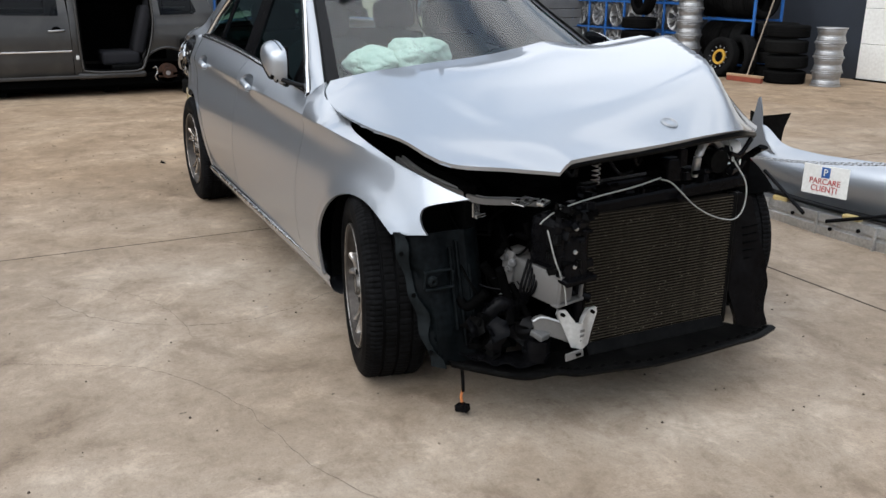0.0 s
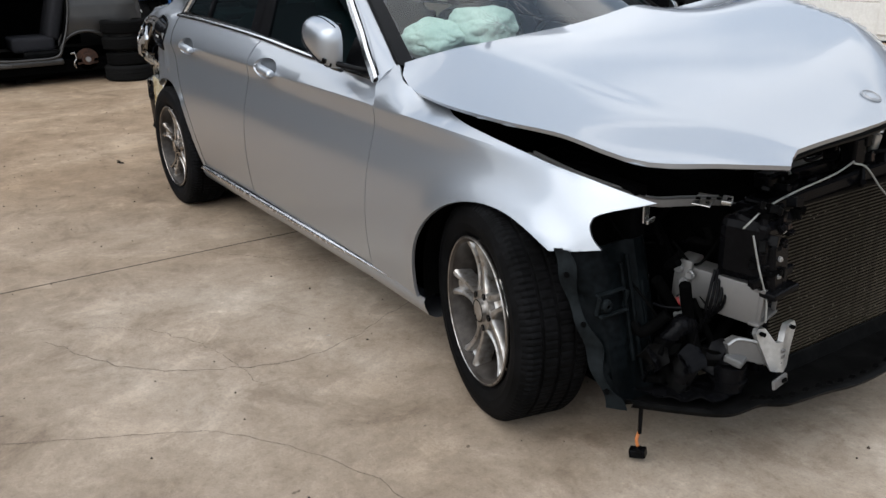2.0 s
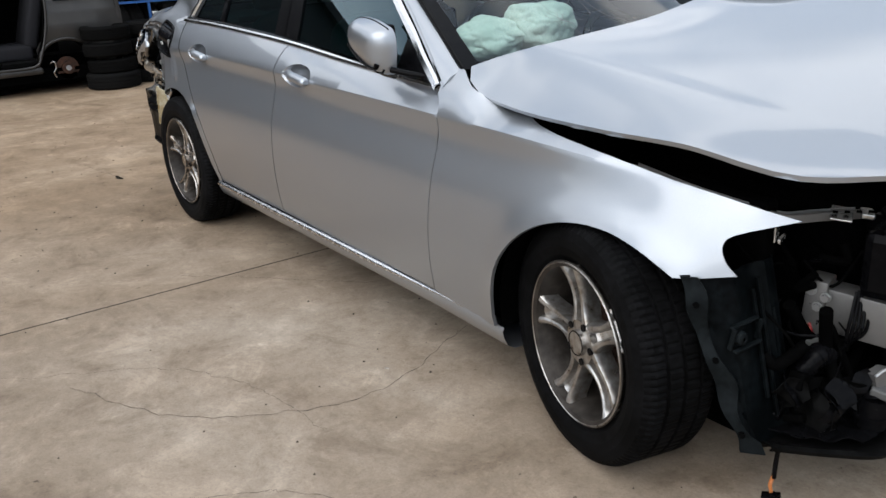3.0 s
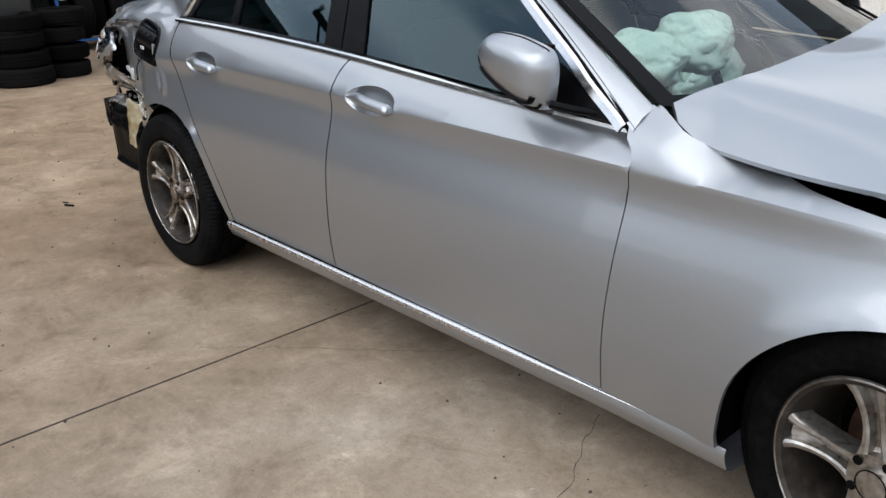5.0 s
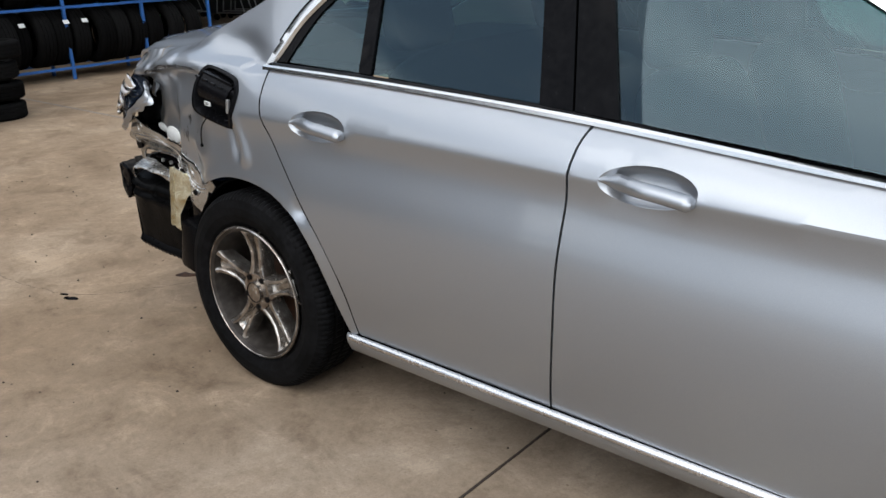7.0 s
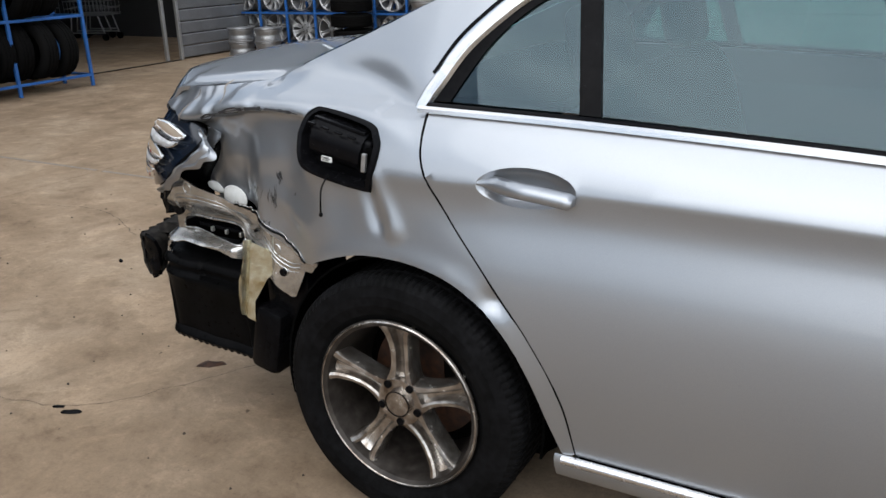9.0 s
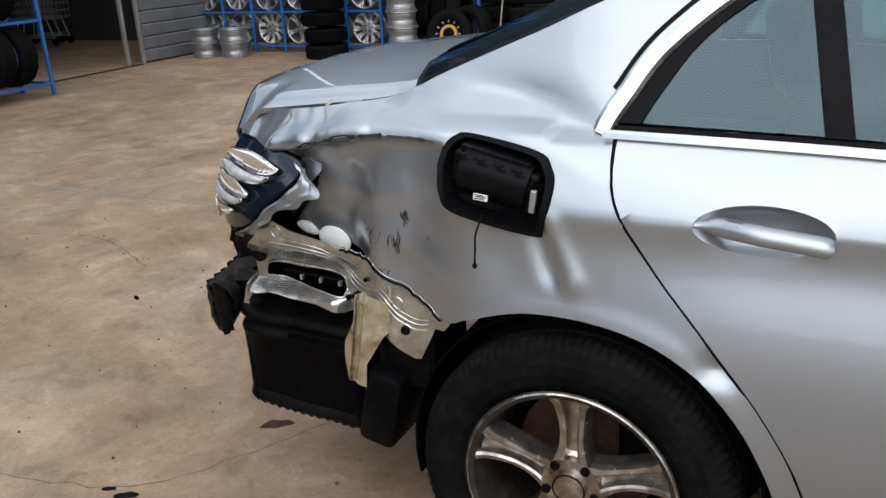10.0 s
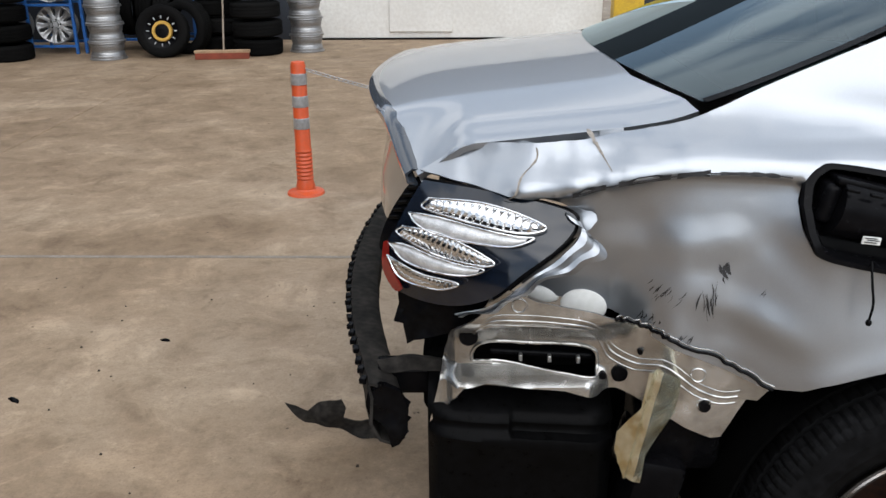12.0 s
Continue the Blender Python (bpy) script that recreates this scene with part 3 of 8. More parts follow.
FENDER_LOW = arc(ARCH_FRONT, 30)[::-1] + [(1.08, 0.262), (1.0, 0.266)]
wing = panel(arc(SEAM_FRONT, 18) + arc(FENDER_TOP, 26) + arc([(1.945, 0.742), (1.845, 0.708), (1.825, 0.683), (1.838, 0.65), (1.868, 0.62)], 12)[1:] + [(1.8, 0.606)] + FENDER_LOW, on_fender, 0.024, (), [CREASE_LINE, CREASE_MID, CREASE_LOW])
part("front_fender", wing, SILVER, saloon, "silver front wing, bare headlamp opening", 28, 0.01)
far = panel(arc(SEAM_FRONT, 18) + arc(FENDER_TOP[:8], 18) + [(1.46, 0.68)] + [p for p in FENDER_LOW if p[0] < 1.45], on_fender, 0.05)
part("front_fender", mirrored(far), SILVER, saloon, "silver front wing, torn off behind the headlamp", 28, 0.01)

# rear quarter, crushed behind the filler opening
TEAR = table([(-2.3, 0.955), (-2.14, 0.972), (-2.046, 0.998), (-1.905, 1.016), (-1.77, 1.01), (-1.6, 0.96)])
QTOP = [(-2.352, 1.012), (-2.318, 1.036), (-2.167, 1.052), (-1.96, 1.077), (-1.875, 1.106), (-1.817, 1.133), (-1.70, 1.181), (-1.589, 1.226), (-1.49, 1.27), (-1.3, 1.345), (-1.12, 1.39)]
CHROME_REAR = [(-1.02, 1.378), (-1.16, 1.343), (-1.272, 1.284), (-1.344, 1.222), (-1.411, 1.15), (-1.441, 1.095), (-1.449, 1.045)]
FLAP = [(-1.765, 0.975), (-1.757, 1.012), (-1.735, 1.032), (-1.70, 1.036), (-1.56, 1.012), (-1.527, 0.985), (-1.518, 0.95), (-1.533, 0.875), (-1.556, 0.86), (-1.715, 0.886), (-1.752, 0.92)]
FLAP = arc(FLAP + [FLAP[0]], 45)[:-1]


def quarter_width(x, z):
    """Half width of the rear quarter, shoulder and pillar, without damage."""
    a = flank(x, min(z, Z_BELT(x)))
    if z > Z_BELT(x):
        t = z - Z_BELT(x)
        edge = table(QTOP)(x)
        w = smooth01((x + 1.9) / 0.35)
        a -= 0.25 * t + 1.1 * t * t + 0.06 * smooth01(t / max(0.02, edge - Z_BELT(x)))
        a = (1 - w) * a + w * upper(x, z)
    return a


VALLEY = table([(-1.95, 1.058), (-1.756, 1.084), (-1.652, 1.09), (-1.551, 1.072), (-1.486, 1.045), (-1.44, 1.02)])


def tent(u, v, a, b, w):
    """A crisp ridge along a short line, falling off straight to both sides."""
    d = Vector((b[0] - a[0], b[1] - a[1]))
    p = Vector((u - a[0], v - a[1]))
    t = max(0.0, min(1.0, p.dot(d) / d.length_squared))
    return max(0.0, 1 - (p - d * t).length / w)


def on_quarter(u, v):
    y = quarter_width(u, v)
    below = smooth01((TEAR(u) - v) / 0.008)
    back = smooth01((-1.66 - u) / 0.2)
    cut_in = quarter_width(u, TEAR(u)) - 0.018 + (0.03 - 0.07 * smooth01((-1.93 - u) / 0.12)) * min(1.1, max(0.0, (TEAR(u) - v) / 0.25))
    y += below * back * (cut_in - y)
    y += 0.016 * hill(v - TEAR(u) - 0.02, 0.025) * back
    zv = VALLEY(u)
    y -= 0.015 * hill(v - zv - 0.012, 0.036) * hill(u + 1.68, 0.2)
    y += 0.009 * hill(v - zv + 0.042, 0.026) * hill(u + 1.68, 0.18)
    y -= 0.011 * tent(u, v, (-1.545, 0.872), (-1.512, 0.79), 0.034)
    y += 0.009 * tent(u, v, (-1.52, 0.88), (-1.47, 0.775), 0.034)
    y -= 0.006 * hill(math.hypot(u + 1.62, v - 0.82), 0.06)
    y -= 0.016 * hill(math.hypot(u + 1.19, (v - 0.655) * 1.4), 0.035)
    y += 0.014 * tent(u, v, (-2.193, 1.045), (-2.254, 0.955), 0.05) - 0.014 * tent(u, v, (-2.06, 1.065), (-2.09, 1.0), 0.035)
    y += 0.012 * tent(u, v, (-2.09, 1.005), (-2.22, 0.975), 0.03) + 0.01 * tent(u, v, (-1.97, 1.03), (-2.07, 1.01), 0.03)
    y -= 0.01 * tent(u, v, (-2.31, 1.0), (-2.2, 1.03), 0.05)
    y += back * (0.007 * tent(u, v, (-1.9, 0.79), (-1.74, 0.735), 0.05) - 0.007 * tent(u, v, (-1.84, 0.74), (-1.72, 0.68), 0.04) + 0.006 * tent(u, v, (-2.05, 0.87), (-1.86, 0.9), 0.045) - 0.006 * tent(u, v, (-1.78, 0.9), (-1.69, 0.8), 0.04))
    y -= 0.004 * tent(u, v, (-2.02, 0.93), (-1.9, 0.72), 0.07) * back - 0.004 * tent(u, v, (-1.83, 0.95), (-1.8, 0.75), 0.07) * back
    y += 0.006 * noise.noise(Vector((u * 9, v * 9, 1.7))) * back
    torn = smooth01((-1.86 - u) / 0.14)
    y += torn * (1 - below) * (0.007 * (0.5 - abs(noise.noise(Vector((u * 15, v * 15, 5.1))))) + 0.003 * noise.noise(Vector((u * 36, v * 36, 2.2))))
    y += torn * below * (0.004 * (0.5 - abs(noise.noise(Vector((u * 11, v * 7, 8.4))))) + 0.0012 * noise.noise(Vector((u * 30, v * 30, 3.3))))
    y += 0.006 * hill(min(math.hypot(u - a, v - b) for a, b in ARCH_R), 0.03)
    return (u, -y, v)


quarter_outline = (arc(SEAM_REAR, 24) + [(-1.449, 1.045)] + arc(CHROME_REAR, 20)[::-1][1:] + [(-1.0, 1.40)] + arc(QTOP, 34)[::-1]
                   + arc([(-2.40, 0.985), (-2.30, 0.975), (-2.16, 0.955), (-2.13, 0.93), (-2.2, 0.87), (-2.262, 0.81), (-2.19, 0.772), (-2.078, 0.748), (-2.005, 0.717), (-1.932, 0.689), (-1.858, 0.661), (-1.79, 0.636), (-1.73, 0.645)], 34)
                   + arc(ARCH_REAR, 30)[::-1] + [(-1.02, 0.30)])
part("quarter_panel", panel(quarter_outline, on_quarter, 0.012, [FLAP], [[(x, TEAR(x) + d) for x in [-2.3 + 0.015 * i for i in range(40)]] for d in (0.001, -0.009)]), SILVER, saloon, "crumpled and torn silver rear quarter panel", 60, 0.006)
plain = panel(arc(SEAM_REAR, 24) + [(-1.449, 1.045)] + arc(CHROME_REAR, 20)[::-1][1:] + [(-1.0, 1.40)] + arc(QTOP, 34)[::-1] + [(-2.36, 0.9), (-2.3, 0.6), (-1.8, 0.5)] + arc(ARCH_REAR, 30)[::-1] + [(-1.02, 0.30)], lambda u, v: (u, quarter_width(u, v), v), 0.04)
part("quarter_panel", plain, SILVER, saloon, "", 60, 0.006)

# sills with bright strip
for s in (-1, 1):
    prof = [(0.86, 0.288), (0.866, 0.275), (0.862, 0.255), (0.848, 0.225), (0.82, 0.208), (0.7, 0.2), (0.7, 0.29)]
    sill = part("sill", grid([[(x, s * y, z - 0.009 * (x + 0.33) - 0.012 * smooth01((x - 0.7) / 0.5)) for y, z in prof] for x in [-1.06 + 0.1 * i for i in range(23)]]), SILVER, saloon, smooth=40)
    thin = lambda x: 1 - 0.8 * smooth01((x - 0.35) / 0.62)
    part("sill_strip", grid([[(x, s * (0.862 + (y - 0.856) * thin(x)), 0.281 + (z - 0.281) * thin(x) - 0.009 * (x + 0.33) - 0.004 * max(0, x - 0.8)) for y, z in ((0.858, 0.292), (0.868, 0.29), (0.872, 0.282), (0.871, 0.275), (0.862, 0.27))] for x in [-1.04 + 0.1 * i for i in range(21)]]), SATIN, sill, "satin sill strip", 60, 0.003)

# window line, glass and pillars
DLO = [(0.768, 0.926), (0.737, 0.947), (0.64, 1.004), (0.56, 1.058), (0.44, 1.13), (0.25, 1.245), (0.05, 1.338), (-0.2, 1.385), (-0.5, 1.398), (-0.85, 1.375), (-1.07, 1.343), (-1.2, 1.295), (-1.335, 1.187), (-1.398, 1.095), (-1.418, 1.062), (-1.428, 1.036)]


def strip_along(points, w, out=0.004):
    """A bright moulding following a curve on the glasshouse."""
    pts = arc(points, 8 * len(points))
    rows = []
    for i, p in enumerate(pts):
        a, b = pts[max(0, i - 1)], pts[min(len(pts) - 1, i + 1)]
        d = Vector((b[0] - a[0], b[1] - a[1])).normalized()
        n = Vector((-d.y, d.x)) * (w + (0.015 if w < 0 else 0) * smooth01((p[0] + 0.2) / 0.5))
        row = []
        for k, h in ((0.0, 0.0), (0.2, 1.0), (0.8, 1.0), (1.0, 0.0)):
            x, z = p[0] + n.x * k, p[1] + n.y * k
            row.append((x, -(upper(x, z) + out * h + 0.001), z))
        rows.append(row)
    return grid(rows)


for s in (-1, 1):
    own = (lambda b: b) if s < 0 else mirrored
    upper_strip = strip_along([(x, z) for x, z in DLO], -0.041, 0.01)
    part("window_moulding", own(upper_strip), CHROME if s < 0 else BLACK, saloon, "bright window moulding", 40, 0.004)
    part("window_seal", own(strip_along(DLO[:-2], -0.05, 0.001)), BLACK, saloon, "black rubber seal behind the moulding", 40, 0.004)
    rows = []
    for i in range(40):
        x = 0.785 - 2.222 * i / 39
        zb = Z_BELT(x)
        rows.append([(x, -(flank(x, zb) + o), zb + h) for o, h in ((0.003, -0.002), (0.009, 0.0), (0.007, 0.009), (0.0, 0.014))])
    part("belt_moulding", own(grid(rows)), CHROME if s < 0 else BLACK, saloon, "bright belt moulding", 40, 0.004)
    part("belt_seal", own(grid([[(x, -(flank(x, Z_BELT(x)) + o), Z_BELT(x) + h) for o, h in ((0.0, 0.013), (-0.005, 0.017), (-0.014, 0.0205))] for x in [0.78 - 2.2 * i / 39 for i in range(40)]])), BLACK, saloon, "black wiper seal along the glass", 40, 0.003)
    inner = lambda u, v: (u, -(upper(u, v) - 0.006), v)
    zg = lambda x: Z_BELT(x) + 0.02
    dl = arc(DLO, 60)
    pick = lambda a, b: [p for p in dl if a < p[0] < b]
    zdl = lambda x: min(dl, key=lambda p: abs(p[0] - x))[1]
    g1 = [(-0.235, zg(-0.235)), (0.74, zg(0.74))] + pick(-0.37, 0.738) + [(-0.38, zdl(-0.38))]
    g2 = [(-1.02, zg(-1.02)), (-0.44, zg(-0.44)), (-0.55, zdl(-0.55))] + pick(-1.075, -0.56) + [(-1.08, zdl(-1.08))]
    g3 = [(-1.42, zg(-1.42)), (-1.06, zg(-1.06)), (-1.115, zdl(-1.115))] + pick(-1.42, -1.12)
    for nm, g, lab in (("front_window", g1, "dark tinted door glass"), ("rear_window", g2, "dark tinted door glass"), ("quarter_window", g3, "small tinted quarter glass")):
        part(nm, own(panel(g, inner, 0.08)), GLASS_SIDE, saloon, lab)
    bp = lambda u, v: (u, -(upper(u, v) + 0.002), v)
    part("door_pillar", own(panel([(-0.345, zg(-0.345)), (-0.23, zg(-0.23)), (-0.375, zdl(-0.375)), (-0.46, zdl(-0.46))], bp, 0.05)), BLACK, saloon, "gloss black pillar trim", 60, 0.012)
    part("door_pillar", own(panel([(-0.445, zg(-0.445)), (-0.352, zg(-0.352)), (-0.467, zdl(-0.467)), (-0.555, zdl(-0.555))], bp, 0.05)), BLACK, saloon, "gloss black pillar trim", 60, 0.012)
    part("window_divider", own(panel([(-1.063, zg(-1.063)), (-1.015, zg(-1.015)), (-1.075, zdl(-1.075)), (-1.12, zdl(-1.12))], bp, 0.05)), BLACK, saloon, "black window divider", 60, 0.012)
    border = [(-1.424, zg(-1.42))] + arc([(-1.378, zg(-1.375)), (-1.345, 1.12), (-1.29, 1.2), (-1.21, 1.268), (-1.13, 1.305)], 16) + [(-1.125, zdl(-1.125))] + pick(-1.42, -1.13)
    part("window_border", own(panel(border, lambda u, v: (u, -(upper(u, v) - 0.001), v), 0.04)), BLACK, saloon, "black glass border", 60, 0.003)

# front pillars, roof, windscreen and rear window
EDGE_A = [(0.825, 0.75, 0.982), (0.715, 0.72, 1.042), (0.59, 0.685, 1.11), (0.352, 0.622, 1.24), (0.2, 0.585, 1.327), (0.06, 0.56, 1.388), (-0.05, 0.548, 1.41)]
for s in (-1, 1):
    e = spline(EDGE_A, 26)
    d = spline([(0.808, 0, 0.935), (0.795, 0, 0.942), (0.645, 0, 1.042), (0.47, 0, 1.152), (0.25, 0, 1.277), (0.05, 0, 1.372), (-0.05, 0, 1.395)], 26)
    rows = []
    for a, b in zip(e, d):
        yb = upper(b.x, b.z) + 0.002
        m = Vector(((a.x + b.x) / 2, (a.y + yb) / 2 + 0.006, (a.z + b.z) / 2 + 0.006))
        rows.append([(b.x, s * (yb - 0.004), b.z), (b.x, s * yb, b.z), (m.x, s * m.y, m.z), (a.x, s * a.y, a.z), (a.x - 0.01, s * (a.y - 0.012), a.z - 0.012)])
    part("front_pillar", grid(rows), SILVER, saloon, smooth=50, thick=0.008)
    part("pillar_trim", grid([[(q[0] - 0.02, q[1] - s * 0.02, q[2] - 0.016) for q in r[1:4]] for r in rows]), DASH, saloon, "dark inner pillar trim", 50, 0.004)
    rail = []
    for i in range(20):
        x = -0.04 - 1.1 * i / 19
        zr = zdl(x) + 0.03
        rail.append([(x, s * (upper(x, zr) + 0.003), zr), (x, s * (0.553 - 0.01 * max(0, -0.6 - x)), zr + 0.022), (x, s * 0.54, zr + 0.028)])
    part("roof_rail", grid(rail), SILVER, saloon, smooth=50, thick=0.008)


def roof_z(x, y):
    return table([(-1.25, 1.345), (-1.1, 1.385), (-0.8, 1.425), (-0.4, 1.432), (0.0, 1.415), (0.12, 1.392)])(x) + 0.035 * (1 - (y / 0.56) ** 2)


part("roof", grid([[(-1.2 + 1.25 * i / 20 + 0.09 * (1 - (y / 0.56) ** 2) * (i / 10 - 1), y, roof_z(-1.2 + 1.25 * i / 20, y)) for y in [0.56 * (j / 8 - 1) for j in range(17)]] for i in range(21)]), SILVER, saloon, smooth=60, thick=0.01)


def screen(s, w, inset=0.0):
    """A point of the windscreen: s up from the cowl, w across from -1 to 1."""
    p = spline(EDGE_A, 21)[round(s * 20)]
    k = 1 - w * w
    return (p.x + (0.22 - 0.08 * s) * k, p.y * w * (1 - inset), p.z - 0.012 * (1 - s) * k + 0.018 * s * k)


part("windscreen", grid([[screen(i / 20, j / 12 - 1) for j in range(25)] for i in range(21)]), GLASS_FRONT, saloon, "cracked windscreen", 60)
for s in (-1, 1):
    part("screen_border", grid([[(lambda q: (q[0] + 0.003, q[1], q[2] + 0.004))(screen(i / 20, s * w)) for w in (0.925, 0.96, 1.0)] for i in range(21)]), BLACK, saloon, "black windscreen border", 60)
    part("screen_seal", hose([(lambda q: (q[0] + 0.004, q[1], q[2] + 0.006))(screen(i / 20, s * 0.995)) for i in range(0, 21, 2)], 0.006, 6), DUSTY_BLACK, saloon, "ragged rubber seal")
part("screen_border", grid([[(lambda q: (q[0] + 0.004, q[1], q[2] + 0.004))(screen(i / 20, j / 12 - 1)) for j in range(25)] for i in (0, 1)]), BLACK, saloon, "black windscreen border", 60)

REAR_EDGE = [(-1.885, 0.63, 1.106), (-1.80, 0.64, 1.14), (-1.66, 0.635, 1.198), (-1.5, 0.61, 1.265), (-1.32, 0.585, 1.335), (-1.17, 0.56, 1.375)]


def rear_glass(s, w, lift=0.0):
    p = spline(REAR_EDGE, 21)[round(s * 20)]
    k = 1 - w * w
    return (p.x - (0.13 - 0.05 * s) * k, p.y * w, p.z + 0.03 * k + lift)


part("rear_screen", grid([[rear_glass(i / 20, j / 12 - 1) for j in range(25)] for i in range(21)]), GLASS_REAR, saloon, "dark tinted rear window", 60)
for s in (-1, 1):
    part("rear_border", grid([[rear_glass(i / 20, s * w, 0.003) for w in (0.972, 0.985, 1.0)] for i in range(21)]), BLACK, saloon, "black rear window border", 60)

# bonnet, pushed back and buckled
BONNET = (arc([(0.862, -0.735), (0.88, -0.66), (0.94, -0.45), (0.96, 0.0), (0.945, 0.5), (0.96, 0.75)], 20) + [(1.2, 0.76), (1.45, 0.745), (1.66, 0.71)] + arc([(1.80, 0.64), (1.95, 0.5), (2.08, 0.3), (2.15, 0.08), (2.178, -0.14), (2.175, -0.46)], 20)
          + [(2.185, -0.49), (2.2, -0.515)] + arc([(2.2, -0.515), (2.1, -0.63), (1.964, -0.762), (1.6, -0.797), (1.3, -0.80), (1.1, -0.792), (0.97, -0.783), (0.9, -0.77)], 34)[1:])


EDGE_Z = table([(0.85, 0.985), (0.875, 0.968), (0.915, 0.945), (0.967, 0.926), (1.1, 0.913), (1.2, 0.909), (1.5, 0.903), (1.75, 0.897), (1.97, 0.868)])


NOSE_X = table([(-0.765, 1.964), (-0.63, 2.1), (-0.515, 2.2), (-0.46, 2.175), (-0.14, 2.178), (0.08, 2.15), (0.3, 2.08), (0.5, 1.95)])
NOSE_Z = table([(-0.77, 0.868), (-0.63, 0.866), (-0.515, 0.862), (-0.49, 0.872), (-0.46, 0.888), (-0.14, 0.909), (0.08, 0.918), (0.3, 0.908), (0.5, 0.872)])


def bonnet_sheet(x, y):
    z = 1.0 - 0.119 * (x - 1.0) + (0.135 + 0.035 * (x - 1.0)) * (y + 0.75)
    z -= 0.012 * hill(x - 0.93, 0.16) * hill(y + 0.05, 0.22)
    d = (x - 1.37) * 0.404 + (y - 0.6) * 0.915
    if d > 0:
        z -= 1.3 * d * smooth01(d / 0.025)
    z -= 0.06 * smooth01((1.3 - x) / 0.3) * smooth01((y - 0.2) / 0.3)
    return z


def bonnet_z(x, y):
    """The buckled sheet, rolled down along the near edge and pressed down at the nose."""
    z = bonnet_sheet(x, y)
    if y < -0.5 and x < 2.0:
        top = bonnet_sheet(x, -0.5)
        rolled = top + (EDGE_Z(x) - top) * ((-0.5 - y) / 0.29) ** 1.5
        z += smooth01((2.0 - x) / 0.35) * (rolled - z)
    nose = max(0.0, min(1.0, (x - NOSE_X(y) + 0.3) / 0.3)) ** 2
    return z + nose * (NOSE_Z(y) - z)


bonnet = part("bonnet", panel(BONNET, lambda u, v: (u, v, bonnet_z(u, v)), 0.03), SILVER, saloon, "buckled silver bonnet, bent upwards", 60, 0.012)
lip = [Vector((NOSE_X(y), y, NOSE_Z(y) - 0.006)) for y in [-0.46 + 0.048 * i for i in range(21)]]
part("bonnet_lip", hose([tuple(p - Vector((0.012, 0, 0.012))) for p in lip], 0.012, 6), DUSTY_BLACK, bonnet, "black sealing lip along the nose")
bx, by = 2.085, -0.026
tilt = Vector(((bonnet_z(bx - 0.02, by) - bonnet_z(bx + 0.02, by)) / 0.04, (bonnet_z(bx, by - 0.02) - bonnet_z(bx, by + 0.02)) / 0.04, 1)).normalized()
seat_at = Vector((bx, by, bonnet_z(bx, by)))
emblem = part("emblem", rod(seat_at, seat_at + tilt * 0.003, 0.029, seg=28), SILVER, bonnet, "round flat emblem with a dark ring")
part("emblem_ring", merged(hose([tuple(seat_at + tilt * 0.003 + tilt.to_track_quat("Z", "Y") @ Vector((0.024 * math.cos(a), 0.024 * math.sin(a), 0))) for a in [2 * math.pi * i / 24 for i in range(25)]], 0.0022, 6, 49), hose([tuple(seat_at + tilt * 0.003 + tilt.to_track_quat("Z", "Y") @ Vector((0.016 * math.cos(a), 0.016 * math.sin(a), 0))) for a in [2 * math.pi * i / 24 for i in range(25)]], 0.0012, 6, 49)), STEEL, emblem)

# boot lid
LID = [(-1.9, -0.635), (-2.1, -0.648), (-2.325, -0.655), (-2.405, -0.622), (-2.5, -0.4), (-2.53, 0), (-2.5, 0.4), (-2.42, 0.6), (-2.33, 0.632), (-2.1, 0.64), (-1.9, 0.63), (-1.98, 0.4), (-2.01, 0.0), (-1.98, -0.4)]


def lid_z(x, y):
    z = table([(-2.54, 1.01), (-2.48, 1.03), (-2.42, 1.043), (-2.34, 1.054), (-2.167, 1.07), (-1.96, 1.092), (-1.875, 1.116)])(x)
    return z + 0.055 * (1 - (y / 0.64) ** 2) - 0.012 * smooth01((abs(y) - 0.58) / 0.06) - 0.064 * smooth01((abs(y) - 0.44) / 0.18) * max(0.0, min(1.0, (-2.318 - x) / 0.085)) - 0.004


boot_lid = part("boot_lid", panel(LID, lambda u, v: (u, v, lid_z(u, v)), 0.022, (), [[(-2.318, -0.65 + 0.02 * i) for i in range(66)]]), SILVER, saloon, "silver boot lid with a raised lip", 60, 0.012)
lipx = lambda w: -2.535 + 0.115 * (w / 0.6) ** 2
rows = [[(lipx(y) + a, y, lid_z(lipx(y), y) + b) for a, b in ((0.018, 0.003), (0.0, 0.005), (-0.014, -0.006), (-0.01, -0.024), (0.01, -0.03))] for y in [-0.61 + 1.22 * i / 24 for i in range(25)]]
part("boot_spoiler", grid(rows), SHADE_LIP, boot_lid, "narrow dark glossy spoiler lip", 50, 0.006)
rows = [[(lipx(y) + a - 0.0, y * c * 1.02, z) for a, z, c in ((0.02, lid_z(lipx(y), y) - 0.022, 1.0), (0.03, 0.95, 1.0), (0.012, 0.86, 0.985), (0.005, 0.79, 0.96), (0.03, 0.745, 0.94))] for y in [-0.61 + 1.22 * i / 24 for i in range(25)]]
part("boot_face", grid(rows), SILVER, boot_lid, "upright rear face of the boot lid", 50, 0.008)

